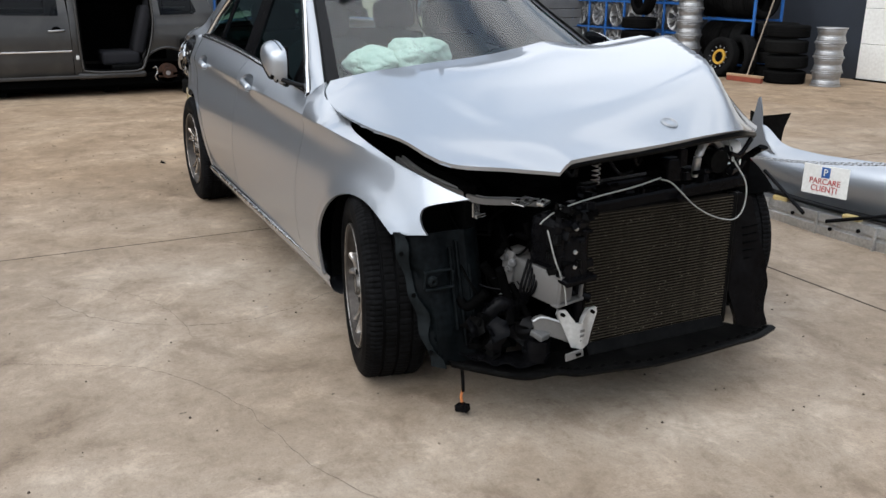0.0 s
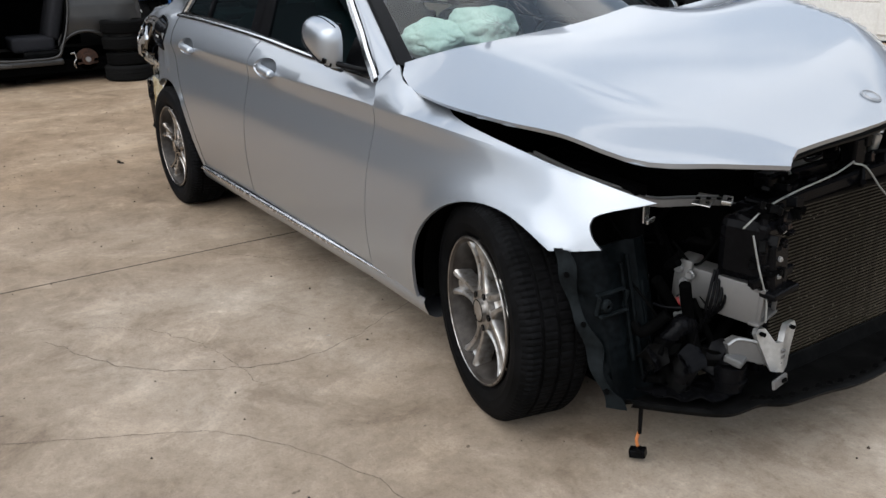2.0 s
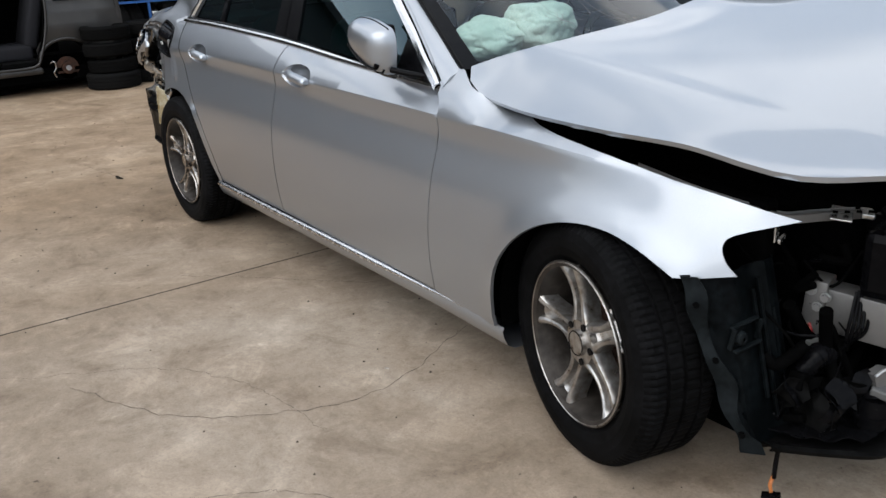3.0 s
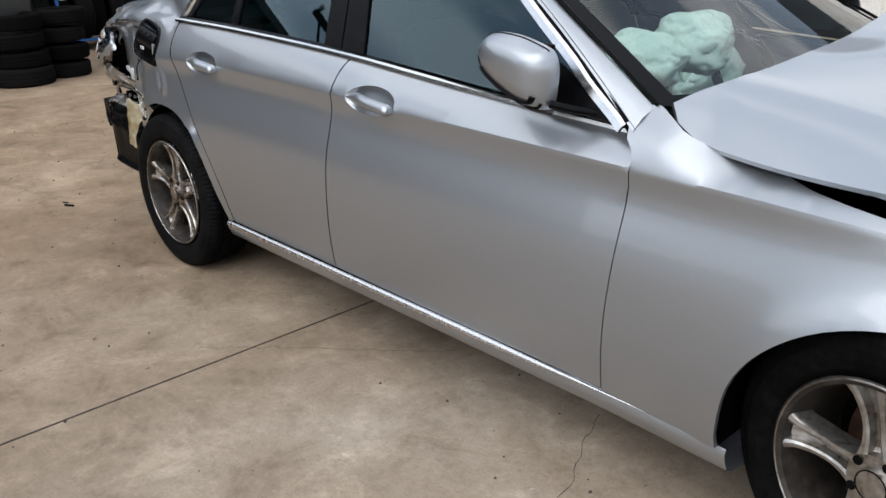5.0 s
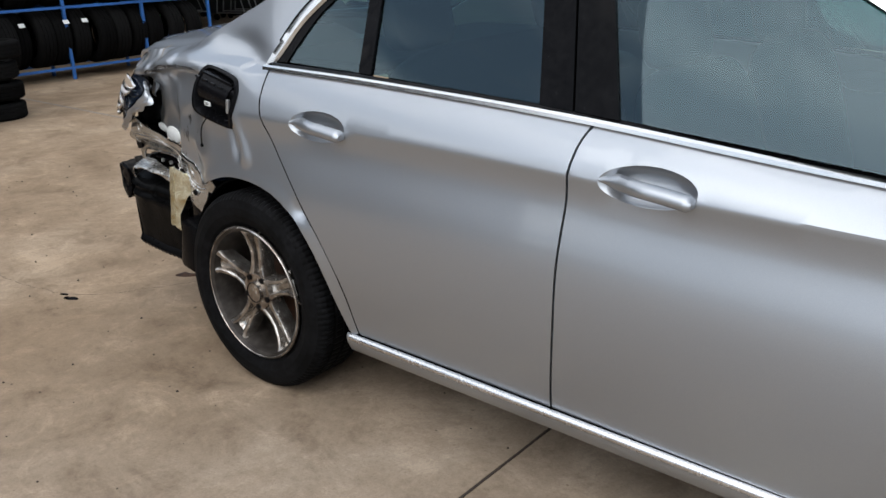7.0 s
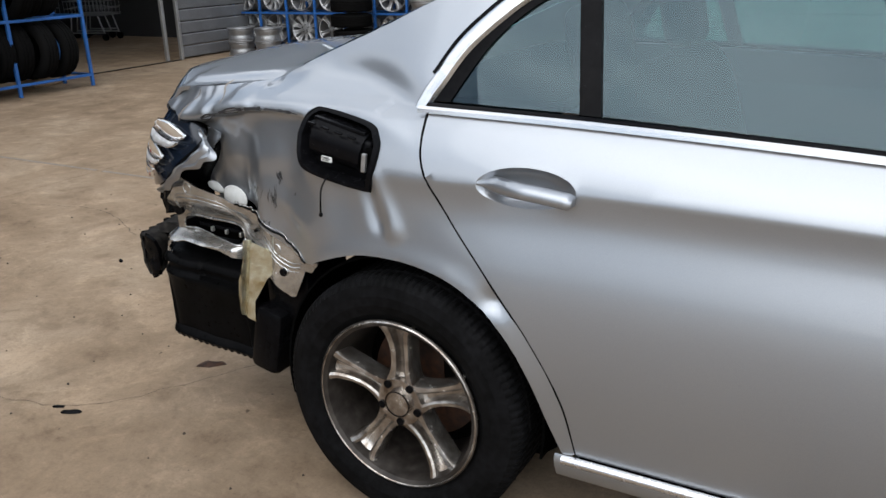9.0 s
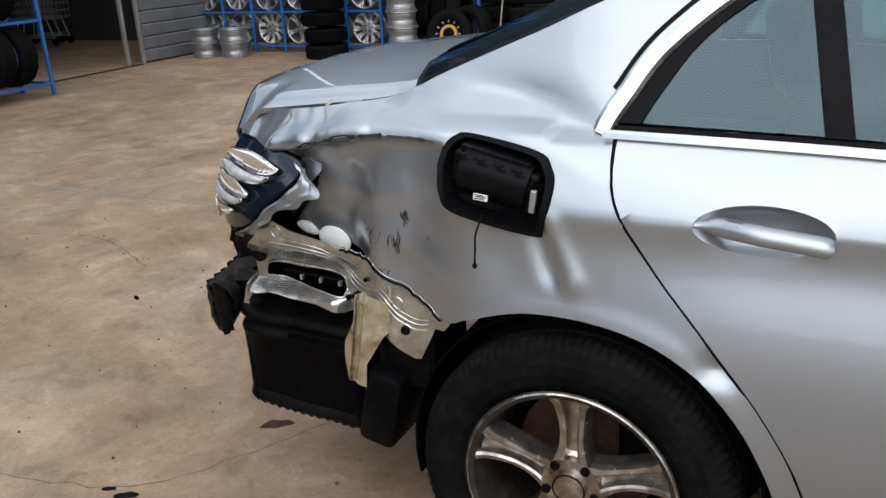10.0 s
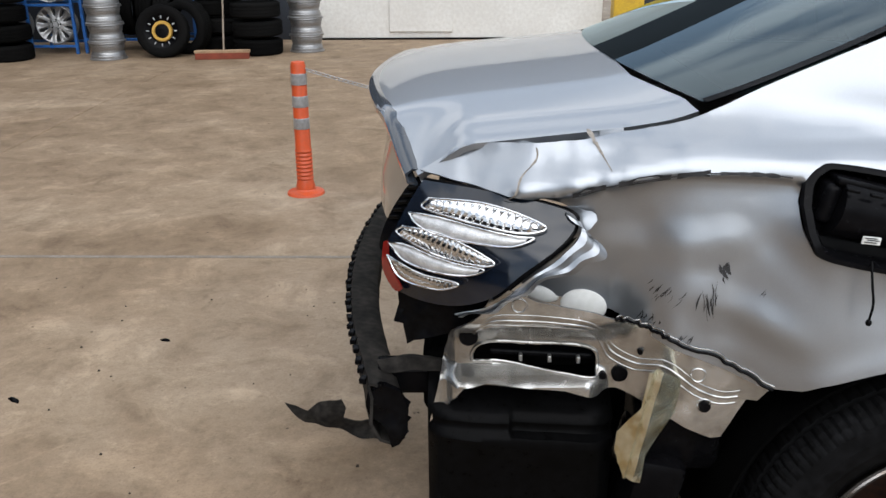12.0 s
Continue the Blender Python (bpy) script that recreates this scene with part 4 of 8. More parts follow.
# wheels
def tyre_mesh(r=0.335, w=0.225, seg=330, inner=0.222):
    h = w / 2
    prof = [(inner, -h * 0.78), (inner + 0.02, -h * 0.92), (inner + 0.045, -h), (r - 0.045, -h), (r - 0.02, -h * 0.93), (r - 0.006, -h * 0.82), (r, -h * 0.7)]
    for c in (-0.42, 0.0, 0.42):
        g = 0.035
        prof += [(r, h * (c - g) - 0.002), (r - 0.008, h * (c - g)), (r - 0.008, h * (c + g)), (r, h * (c + g) + 0.002)]
    prof += [(r, h * 0.7), (r - 0.006, h * 0.82), (r - 0.02, h * 0.93), (r - 0.045, h), (inner + 0.045, h), (inner + 0.02, h * 0.92), (inner, h * 0.78)]

    def wave(q, y, i):
        if q > r - 0.0075 and abs(y) > h * 0.44 and i % 3 == 0:
            return q - 0.0045
        if q > r - 0.001 and abs(y) < h * 0.4 and i % 4 == (0 if y > 0 else 2):
            return q - 0.003
        return q
    return lathe(prof, seg, wave)


def rim_parts(parent, r=0.222, w=0.2, spokes=5, mat=None, double=True, face=-0.085):
    """Barrel, spokes, hub cap and bolts of an alloy rim; the outer face looks to -y."""
    mat = mat or ALLOY
    part("rim_barrel", lathe([(r + 0.006, -w / 2 - 0.004), (r, -w / 2 - 0.008), (r - 0.012, -w / 2), (r - 0.02, -w / 2 + 0.03), (r - 0.03, 0.0), (r - 0.03, w / 2), (r, w / 2)], 64), BARREL if mat in (ALLOY, DIRTY_ALLOY) else mat, parent, smooth=40, thick=0.004)
    part("rim_lip", lathe([(r - 0.006, -w / 2 + 0.006), (r - 0.004, -w / 2 - 0.005), (r, -w / 2 - 0.0085), (r + 0.003, -w / 2 - 0.006), (r + 0.004, -w / 2)], 64), mat, parent, "bright outer rim lip", 40)
    spoke_mesh = None
    for k in range(spokes):
        a = 0.3
        turn = pose(0, 0, 0, 0, -360 * k / spokes, 0)
        if spoke_mesh:
            sp = new("spoke", spoke_mesh)
            sp.parent, sp.matrix_basis = parent, turn
            continue
        rows = []
        for i in range(13):
            t = i / 12
            q = 0.04 + (r - 0.048) * t
            wd = 0.023 + 0.024 * t ** 2.4 + 0.03 * (1 - t) ** 5 + 0.014 * smooth01((t - 0.86) / 0.14)
            gw = 0.36 + 0.1 * t if double else 0.1
            y0 = face + 0.016 * math.sin(math.pi * t) - 0.012 * t
            gd = (0.022 if double else 0.0) * smooth01(t / 0.18) * (1 - 0.8 * smooth01((t - 0.9) / 0.1))
            row = []
            for c, dy in ((-1.02, 0.05), (-1.0, 0.018), (-0.94, 0.005), (-0.86, 0.0), (-gw - 0.16, -0.002), (-gw, 0.002), (-gw + 0.1, gd), (gw - 0.1, gd), (gw, 0.002), (gw + 0.16, -0.002), (0.86, 0.0), (0.94, 0.005), (1.0, 0.018), (1.02, 0.05)):
                row.append((q * math.cos(a) - c * wd * math.sin(a), y0 + dy, q * math.sin(a) + c * wd * math.cos(a)))
            rows.append(row)
        spoke_mesh = part("spoke", grid(rows), mat, parent, "", 35, 0.006).data
    part("hub_cap", merged(rod((0, face - 0.012, 0), (0, face + 0.03, 0), 0.036, seg=28), rod((0, face + 0.0, 0), (0, face + 0.04, 0), 0.062, seg=28)), mat, parent, smooth=35)
    part("cap_ring", lathe([(0.0355, face - 0.0115), (0.0345, face - 0.0135), (0.0325, face - 0.0135), (0.0315, face - 0.0115)], 32), BLACK, parent, "dark ring of the hub cap")
    for k in range(5):
        a = 2 * math.pi * (k + 0.5) / 5 + 0.3
        part("wheel_bolt", rod((0.054 * math.cos(a), face - 0.004, 0.054 * math.sin(a)), (0.054 * math.cos(a), face + 0.03, 0.054 * math.sin(a)), 0.0105, seg=8), BLACK, parent)


def make_wheel(at, side, steer=0.0, spin=0.0, mat=None):
    w = part("road_wheel", rod((0, 0.05, 0), (0, 0.07, 0), 0.155, seg=40), RUST, None, "alloy wheel with brake dust and worn tyre", 35)
    part("tyre", tyre_mesh(), RUBBER, w, "black worn tyre", 16)
    rim_parts(w, mat=mat)
    # Caliper and an added disc in shade black darken the spoke openings.
    part("brake_caliper", box((0.11, 0.04, 0.06), (0.07, 0.08, 0.14), 0.02, None, 3), SHADE_BLACK, w)
    part("inner_drum", rod((0, 0.075, 0), (0, 0.1, 0), 0.19, seg=32), SHADE_BLACK, w)
    w.parent = saloon
    w.matrix_basis = pose(*at, 0, 0, steer + (0 if side < 0 else 180)) @ pose(0, 0, 0, 0, spin, 0)
    return w


make_wheel((-1.468, -0.79, 0.33), -1, 0.0, -1, DIRTY_ALLOY)
make_wheel((1.472, -0.775, 0.33), -1, -13, -14)
make_wheel((-1.468, 0.79, 0.33), 1)
make_wheel((1.472, 0.775, 0.33), 1, -11.5)

# wheel houses and underbody, their shade put into the near-black colour
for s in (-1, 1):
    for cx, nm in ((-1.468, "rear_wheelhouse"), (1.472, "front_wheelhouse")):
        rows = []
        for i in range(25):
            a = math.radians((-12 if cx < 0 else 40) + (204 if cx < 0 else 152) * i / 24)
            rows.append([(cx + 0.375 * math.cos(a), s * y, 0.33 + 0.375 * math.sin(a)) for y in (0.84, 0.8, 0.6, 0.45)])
        part(nm, grid(rows), SHADE_BLACK, saloon, "dark plastic wheel house", 50, 0.006)
        part("wheelhouse_wall", rod((cx, s * 0.46, 0.33), (cx, s * 0.44, 0.33), 0.39, seg=32), SHADE_BLACK, saloon)
part("underbody", merged(box((0.0, 0, 0.25), (2.1, 1.5, 0.1), 0.02), box((0.0, 0, 0.22), (4.0, 0.8, 0.1), 0.02)), SHADE_BLACK, saloon, "dark underbody")
part("firewall", box((0.93, 0, 0.6), (0.06, 1.42, 0.62), 0.02), SHADE_BLACK, saloon)
part("rear_bulkhead", box((-1.15, 0, 0.65), (0.06, 1.4, 0.7), 0.02), SHADE_BLACK, saloon)
part("cowl", grid([[(0.98 + 0.1 * (1 - (y / 0.75) ** 2) + a, y, b) for a, b in ((-0.05, 0.955), (0.02, 0.94), (0.08, 0.9))] for y in [-0.74 + 1.48 * i / 16 for i in range(17)]]), BLACK, saloon, "black scuttle panel below the windscreen", 50, 0.01)

# interior
interior = part("dashboard", grid([[(0.98 - 0.1 * t - 0.28 * t * t + 0.08 * (1 - (y / 0.7) ** 2), y, 0.93 + 0.05 * math.sin(2.6 * t) - 0.45 * max(0, t - 0.75)) for t in [i / 10 for i in range(13)]] for y in [-0.7 + 1.4 * j / 16 for j in range(17)]]), DASH, saloon, "dark grey dashboard", 50, 0.02)


def cushion(c, s, turn=(0, 0, 0)):
    """A softly rounded block."""
    bm = bmesh.new()
    bmesh.ops.create_uvsphere(bm, u_segments=28, v_segments=20, radius=1)
    for v in bm.verts:
        v.co = Vector([math.copysign(abs(a) ** 0.45, a) * h * 0.5 for a, h in zip(v.co, s)])
    bm.transform(pose(*c, *turn))
    return bm


def seat(x, y, width=0.5, rear=False):
    st = part("seat", cushion((x, y, 0.5), (0.52, width, 0.2)), FABRIC, saloon, "dark cloth car seat", 60)
    part("seat_back", cushion((x - 0.3, y, 0.8), (0.16, width, 0.6), (0, -16, 0)), FABRIC, st, "", 60)
    for k in ((0,) if not rear else (-0.4, 0.4)):
        part("headrest", cushion((x - 0.42, y + k, 1.17), (0.1, 0.27, 0.19), (0, -12, 0)), FABRIC, st, "", 60)
    return st


seat(0.12, -0.36)
seat(0.12, 0.36)
seat(-0.72, 0.0, 1.25, True)
part("parcel_shelf", box((-1.42, 0, 1.04), (0.55, 1.25, 0.03), 0.01), FABRIC, saloon)
part("headlining", grid([[(-1.1 + 1.2 * i / 8, y, roof_z(-1.1 + 1.2 * i / 8, y) - 0.03) for y in [0.5 * (j / 4 - 1) for j in range(9)]] for i in range(9)]), HEADLINER, saloon, "pale headlining", 60, 0.005)


def airbag(c, s, seed, turn=(0, 0, 0)):
    bm = bmesh.new()
    bmesh.ops.create_icosphere(bm, subdivisions=5, radius=1)
    for v in bm.verts:
        d = v.co.normalized()
        k = 1 + 0.24 * noise.noise(d * 1.5 + Vector((seed, 0, 0))) - 0.08 * (1 - abs(noise.noise(d * 2.8 + Vector((0, seed, 0))))) ** 8 - 0.035 * (1 - abs(noise.noise(d * 6 + Vector((seed, seed, 0))))) ** 10
        v.co = Vector((d.x * s[0], d.y * s[1], d.z * s[2])) * k
    bm.transform(pose(*c, *turn))
    return part("airbag", bm, AIRBAG, saloon, "burst white airbag, wrinkled and deflated", 70)


airbag((0.585, -0.215, 1.055), (0.12, 0.165, 0.088), 3, (0, 12, 10))
airbag((0.55, -0.41, 1.025), (0.12, 0.14, 0.075), 8, (0, 10, -10))
airbag((0.3, 0.38, 0.84), (0.08, 0.2, 0.12), 5, (0, 20, 0))
wheel_ring = [(0.45 - 0.09 * math.sin(a), 0.36 + 0.18 * math.cos(a), 0.88 + 0.17 * math.sin(a)) for a in [2 * math.pi * i / 16 for i in range(17)]]
part("steering_wheel", hose(wheel_ring, 0.016, 8, 48), BLACK, saloon, smooth=60)
part("rear_view_mirror", merged(box((0.33, 0.0, 1.33), (0.03, 0.24, 0.07), 0.012), rod((0.33, 0, 1.35), (0.3, 0, 1.43), 0.012)), BLACK, saloon)
for y in (-0.3, 0.3):
    part("sun_visor", box((0.22, y, 1.375), (0.15, 0.36, 0.02), 0.008, (0, -20, 0)), HEADLINER, saloon)

# door mirror
def ellipsoid(c, s, turn=(0, 0, 0), f=None):
    bm = bmesh.new()
    bmesh.ops.create_uvsphere(bm, u_segments=36, v_segments=24, radius=1)
    for v in bm.verts:
        p = v.co.copy()
        if f:
            p = f(p)
        v.co = Vector((p.x * s[0], p.y * s[1], p.z * s[2]))
    bm.transform(pose(*c, *turn))
    return bm


MIRROR_LINE = [(0.366, 1.085), (0.38, 1.115), (0.42, 1.134), (0.5, 1.13), (0.57, 1.113), (0.602, 1.098), (0.615, 1.065), (0.612, 1.015), (0.602, 0.972), (0.58, 0.958), (0.53, 0.966), (0.44, 1.005), (0.385, 1.045)]
for s in (-1, 1):
    own = (lambda b: b) if s < 0 else mirrored
    ring = arc(MIRROR_LINE + MIRROR_LINE[:1], 61)
    rows = []
    for k in (1.0, 0.997, 0.99, 0.975, 0.95, 0.91, 0.85, 0.76, 0.65, 0.5, 0.33, 0.16, 0.001):
        rows.append([(0.5 + (x - 0.5) * k, -(0.8385 + 0.012 * (x - 0.5) * k + 0.072 * (1 - k ** 3.4) ** 0.55), 1.06 + (z - 1.06) * k) for x, z in ring])
    mir = part("door_mirror", own(grid(rows)), SILVER, saloon, "silver door mirror, folded in", 60)
    part("mirror_foot", own(hose([(0.6, -0.855, 0.978), (0.65, -0.82, 0.965), (0.70, -0.775, 0.955)], 0.017, 10, 10, 0.6)), BLACK, mir, "black mirror foot", 60)
    shell = lambda x, z, k, o: (0.5 + (x - 0.5) * k, -(0.8385 + 0.012 * (x - 0.5) * k + 0.072 * (1 - k ** 3.4) ** 0.55 + o), 1.06 + (z - 1.06) * k)
    part("indicator_strip", own(hose([shell(x, z, 0.76, 0.0015) for x, z in ring[36:58:2]], 0.009, 8, 40, 0.6)), BLACK, mir, "dark indicator strip", 60)
    part("shell_joint", own(hose([shell(x, z, 0.9, 0.001) for x, z in ring[37:60:2]], 0.004, 6, 40)), BLACK, mir, "thin black joint of the shell", 60)
    part("shell_joint", own(hose([shell(x, z, 0.985, 0.001) for x, z in ring[2:24:2]], 0.0022, 6, 40)), BLACK, mir, "thin black joint of the shell", 60)
    part("mirror_base", own(hose([(0.38, -0.83, 1.06), (0.44, -0.838, 1.0), (0.52, -0.842, 0.964), (0.59, -0.84, 0.957)], 0.014, 8, 20, 0.8)), GLOSS_BLACK, mir, "black lower shell", 60)
    part("mirror_glass_frame", own(box((0.5, -0.832, 1.055), (0.18, 0.01, 0.12), 0.004, (0, 0, 2))), BLACK, mir)
    if s < 0:
        part("mirror_triangle", own(panel([(0.74, 0.945), (0.53, 0.962), (0.535, 1.06), (0.6, 1.03)], lambda u, v: (u, -(upper(u, v) + 0.004), v), 0.04)), BLACK, mir, "black triangle at the window corner", 28, 0.01)

# door handles in shallow cups
for s in (-1, 1):
    for cx, zc in CUPS:
        rows = []
        for k, dep in ((1.0, 0.0005), (0.94, -0.004), (0.8, -0.018), (0.5, -0.032), (0.02, -0.036)):
            row = []
            for i in range(33):
                a = 2 * math.pi * i / 32
                u, v = cx + 0.115 * k * math.cos(a), zc + 0.043 * k * math.sin(a)
                row.append((u, s * (flank(u, v) + dep), v))
            rows.append(row)
        c = part("handle_cup", grid(rows), SILVER, saloon, "oval recess behind the door handle", 70)
        bar = []
        for i in range(25):
            t = i / 24
            u = cx - 0.112 + 0.226 * t
            zz = zc + 0.004 - 0.016 * t + 0.004 * math.sin(math.pi * t)
            blunt = max(0.3, 1 - max(0.0, (t - 0.94) / 0.06) ** 3) ** 0.5
            out = 0.002 + 0.03 * smooth01(t / 0.55)
            hh = (0.006 + 0.010 * smooth01(t / 0.2)) * blunt
            yo = flank(u, zz) + out - 0.012 * (1 - blunt)
            deep = 0.026
            bar.append([(u, s * (yo - deep), zz - hh), (u, s * (yo - 0.007), zz - hh), (u, s * (yo - 0.0015), zz - 0.75 * hh), (u, s * yo, zz - 0.2 * hh), (u, s * (yo - 0.002), zz + 0.3 * hh), (u, s * (yo - 0.009), zz + 0.9 * hh), (u, s * (yo - deep), zz + hh)])
        handle = grid(bar, True)
        handle.faces.new(handle.verts[-7:])
        part("door_handle", handle, SILVER, c, "silver pull handle", 50)

# fuel filler housing
FILLER = material("semi_gloss_black_moulding", (0.006, 0.006, 0.007), rough=0.25, dark=(0.003, 0.003, 0.0035), spec=0.19, scale=12, bump=0.05)
house = part("filler_housing", panel(FLAP, lambda u, v: (u, -(quarter_width(u, v) - 0.035 - 0.02 * hill(math.hypot(u + 1.64, v - 0.95), 0.08)), v), 0.03), BLACK, saloon, "black empty fuel filler housing", 40, 0.004)
rows = []
cu, cv = -1.64, 0.948
for i in range(61):
    u, v = arc(FLAP + [FLAP[0]], 61)[i]
    row = []
    for k, dep in ((1.03, 0.001), (1.0, 0.008), (0.9, 0.007), (0.86, -0.004), (0.83, -0.036)):
        a, b = cu + (u - cu) * k, cv + (v - cv) * k
        row.append((a, -(quarter_width(a, b) + dep), b))
    rows.append(row)
part("filler_rim", grid(rows), FILLER, house, "black rubber rim", 50)
pot = rod((-1.712, -0.79, 0.968), (-1.574, -0.786, 0.936), 0.052, seg=40)
part("filler_pot", pot, FILLER, house, "rounded black lid housing", 40)
part("pot_shoulder", merged(box((-1.72, -0.79, 0.975), (0.03, 0.05, 0.07), 0.012, (0, 12, 0), 3), box((-1.57, -0.792, 0.93), (0.035, 0.06, 0.085), 0.01, (0, 12, 0), 3), box((-1.64, -0.785, 1.0), (0.15, 0.06, 0.012), 0.004, (0, 12, 0))), FILLER, house, "stepped black shoulder of the housing", 40)
# A near-black box paints the shade inside the hinge pocket.
part("hinge_pocket", box((-1.55, -0.812, 0.925), (0.03, 0.03, 0.06), 0.004, (0, 10, 0)), SHADE_BLACK, house, "dark hinge pocket")
for k in range(4):
    part("snap_tab", box((-1.7 + 0.038 * k, -0.842, 1.008 - 0.009 * k), (0.022, 0.008, 0.006), 0.002, (0, 12, 0)), FILLER, house)
part("paper_label", box((-1.66, -0.846, 0.925), (0.03, 0.004, 0.013), 0.001, (0, 6, 0)), WHITE, house, "small white barcode label")
for k in range(3):
    part("label_bar", box((-1.662 + 0.004 * (k % 2), -0.8485, 0.9295 - 0.0035 * k), (0.02, 0.001, 0.0015), 0.0, (0, 6, 0)), BLACK, house)
part("filler_latch", box((-1.553, -0.845, 0.925), (0.012, 0.01, 0.045), 0.002, (0, 8, 0)), GALV, house, "bright latch plate")
part("tether", hose([(-1.655, -0.85, 0.89), (-1.66, -0.875, 0.86), (-1.658, -0.885, 0.83), (-1.66, -0.885, 0.8)], 0.0022, 6), BLACK, house, "thin hanging cap tether")
part("tether_knob", ellipsoid((-1.66, -0.885, 0.797), (0.005, 0.005, 0.006)), BLACK, house)

# tail lamp on the crushed corner
LA, LX, LY = Vector((-2.379, -0.657, 0.965)), Vector((0.856, -0.503, -0.118)).normalized(), Vector((0.256, 0.215, 0.942)).normalized()
LN = Vector((-0.449, -0.837, 0.313)).normalized()


def on_lamp(u, v, h=0.0):
    c = 0.035 * ((u - 0.11) / 0.17) ** 2 + 0.02 * ((v + 0.1) / 0.11) ** 2
    return tuple(LA + LX * u + LY * v + LN * (0.028 - c + h))


LAMP = [(-0.024, 0.002), (0.111, 0.017), (0.252, 0.023), (0.279, 0.001), (0.266, -0.043), (0.225, -0.101), (0.176, -0.164), (0.094, -0.202), (-0.016, -0.211), (-0.063, -0.176), (-0.072, -0.145), (-0.051, -0.095)]
lamp_line = arc(LAMP + [LAMP[0]], 60)[:-1]
tail = part("tail_lamp", panel(lamp_line, lambda u, v: on_lamp(u, v), 0.016), SMOKED, saloon, "smoked tail lamp with bright reflector blades", 60, 0.02)
part("lamp_housing", panel([(0.1 + (u - 0.1) * 0.97, -0.1 + (v + 0.1) * 0.97) for u, v in lamp_line], lambda u, v: tuple(Vector(on_lamp(u, v)) - LN * 0.055), 0.03), BLACK, tail, "black lamp housing", 50, 0.08)
part("lamp_gasket", panel(arc([(-0.03, 0.0), (-0.062, 0.0), (-0.1, -0.09), (-0.108, -0.15), (-0.08, -0.15), (-0.055, -0.09), (-0.03, 0.0)], 24)[:-1], lambda u, v: tuple(Vector(on_lamp(u, v)) - LN * 0.022), 0.012), BLACK, tail, "ragged black gasket beside the lamp", 30, 0.01)
for k in range(5):
    u, v = -0.05 - 0.006 * k, -0.02 - 0.016 * k
    part("gasket_tooth", rod(on_lamp(u + 0.012, v + 0.004, -0.012), on_lamp(u - 0.016, v - 0.004, -0.018), 0.004, seg=6), DUSTY_BLACK, tail)
part("lamp_seal", hose([tuple(Vector(on_lamp(u, v)) - LN * 0.006) for u, v in lamp_line[:30]], 0.005, 6, 60), BLACK, tail, "black rubber seal", 60)


def blade(points, name, ridges, h0):
    """A leaf-shaped reflector: a raised rim and, inside, saw-toothed ribs or a frosted floor."""
    ln = arc(points + [points[0]], 40)[:-1]
    u0, u1 = min(p[0] for p in ln), max(p[0] for p in ln)

    def span(u):
        hits = [a[1] + (u - a[0]) / (b[0] - a[0]) * (b[1] - a[1]) for a, b in zip(ln, ln[1:] + ln[:1]) if (a[0] > u) != (b[0] > u)]
        return (min(hits), max(hits)) if len(hits) > 1 else None
    rim = hose([on_lamp(u, v, h0 + 0.006) for u, v in ln + ln[:1]], 0.002, 6, 90)
    cols = []
    n = int((u1 - u0) / ridges) if ridges else 40
    for i in range(n):
        for f, h in (((0.02, 0.0), (0.72, 0.008), (0.98, 0.001)) if ridges else ((0.5, 0.0),)):
            u = u0 + (u1 - u0) * (0.03 + 0.94 * (i + f) / n)
            sp = span(u)
            if sp:
                lo, hi = sp
                cols.append([on_lamp(u + 0.35 * (k - 0.5) * (hi - lo), lo + (hi - lo) * k, h0 + (h * math.sin(math.pi * k) if ridges else 0.008 * math.sin(math.pi * k) ** 0.6)) for k in (0.04, 0.2, 0.4, 0.6, 0.8, 0.96)])
    ob = part(name, grid(cols), MIRROR_CHROME if ridges else FROST, tail, "bright ribbed reflector blade" if ridges else "frosted reflector band", 20 if ridges else 60)
    part("reflector_rim", rim, MIRROR_CHROME, tail, "polished reflector rim", 60)


blade([(0.017, -0.024), (0.118, -0.004), (0.196, -0.004), (0.243, -0.014), (0.204, -0.035), (0.106, -0.042), (0.013, -0.043)], "reflector", 0.014, 0.012)
blade([(-0.016, -0.06), (0.05, -0.05), (0.13, -0.047), (0.2, -0.042), (0.231, -0.036), (0.2, -0.06), (0.14, -0.072), (0.06, -0.08), (0.01, -0.074)], "reflector_band", 0, 0.012)
blade([(-0.023, -0.088), (0.068, -0.076), (0.174, -0.092), (0.159, -0.107), (0.067, -0.114), (-0.028, -0.103)], "reflector", 0.012, 0.012)
blade([(-0.046, -0.126), (0.0, -0.117), (0.06, -0.119), (0.12, -0.117), (0.166, -0.112), (0.135, -0.132), (0.07, -0.145), (0.0, -0.145)], "reflector_band", 0, 0.012)
blade([(-0.045, -0.15), (0.044, -0.157), (0.125, -0.15), (0.084, -0.174), (0.0, -0.18)], "reflector", 0.01, 0.012)
part("red_lens", panel(arc([(-0.066, -0.13), (-0.055, -0.128), (-0.04, -0.165), (0.0, -0.2), (-0.02, -0.209), (-0.058, -0.178), (-0.066, -0.13)], 20)[:-1], lambda u, v: on_lamp(u, v, 0.014), 0.01), RED_LENS, tail, "red corner lens", 50, 0.004)
part("lamp_carrier", panel([(-2.445, 0.77), (-2.443, 0.73), (-2.455, 0.69), (-2.436, 0.69), (-2.429, 0.645), (-2.415, 0.655), (-2.352, 0.675), (-2.29, 0.685), (-2.262, 0.745), (-2.26, 0.79)], lambda u, v: (u, -0.69 - 0.25 * (u + 2.35) + 0.012 * noise.noise(Vector((u * 30, v * 30, 3))), v), 0.014), BLACK, saloon, "black lamp carrier, broken off", 30, 0.07)
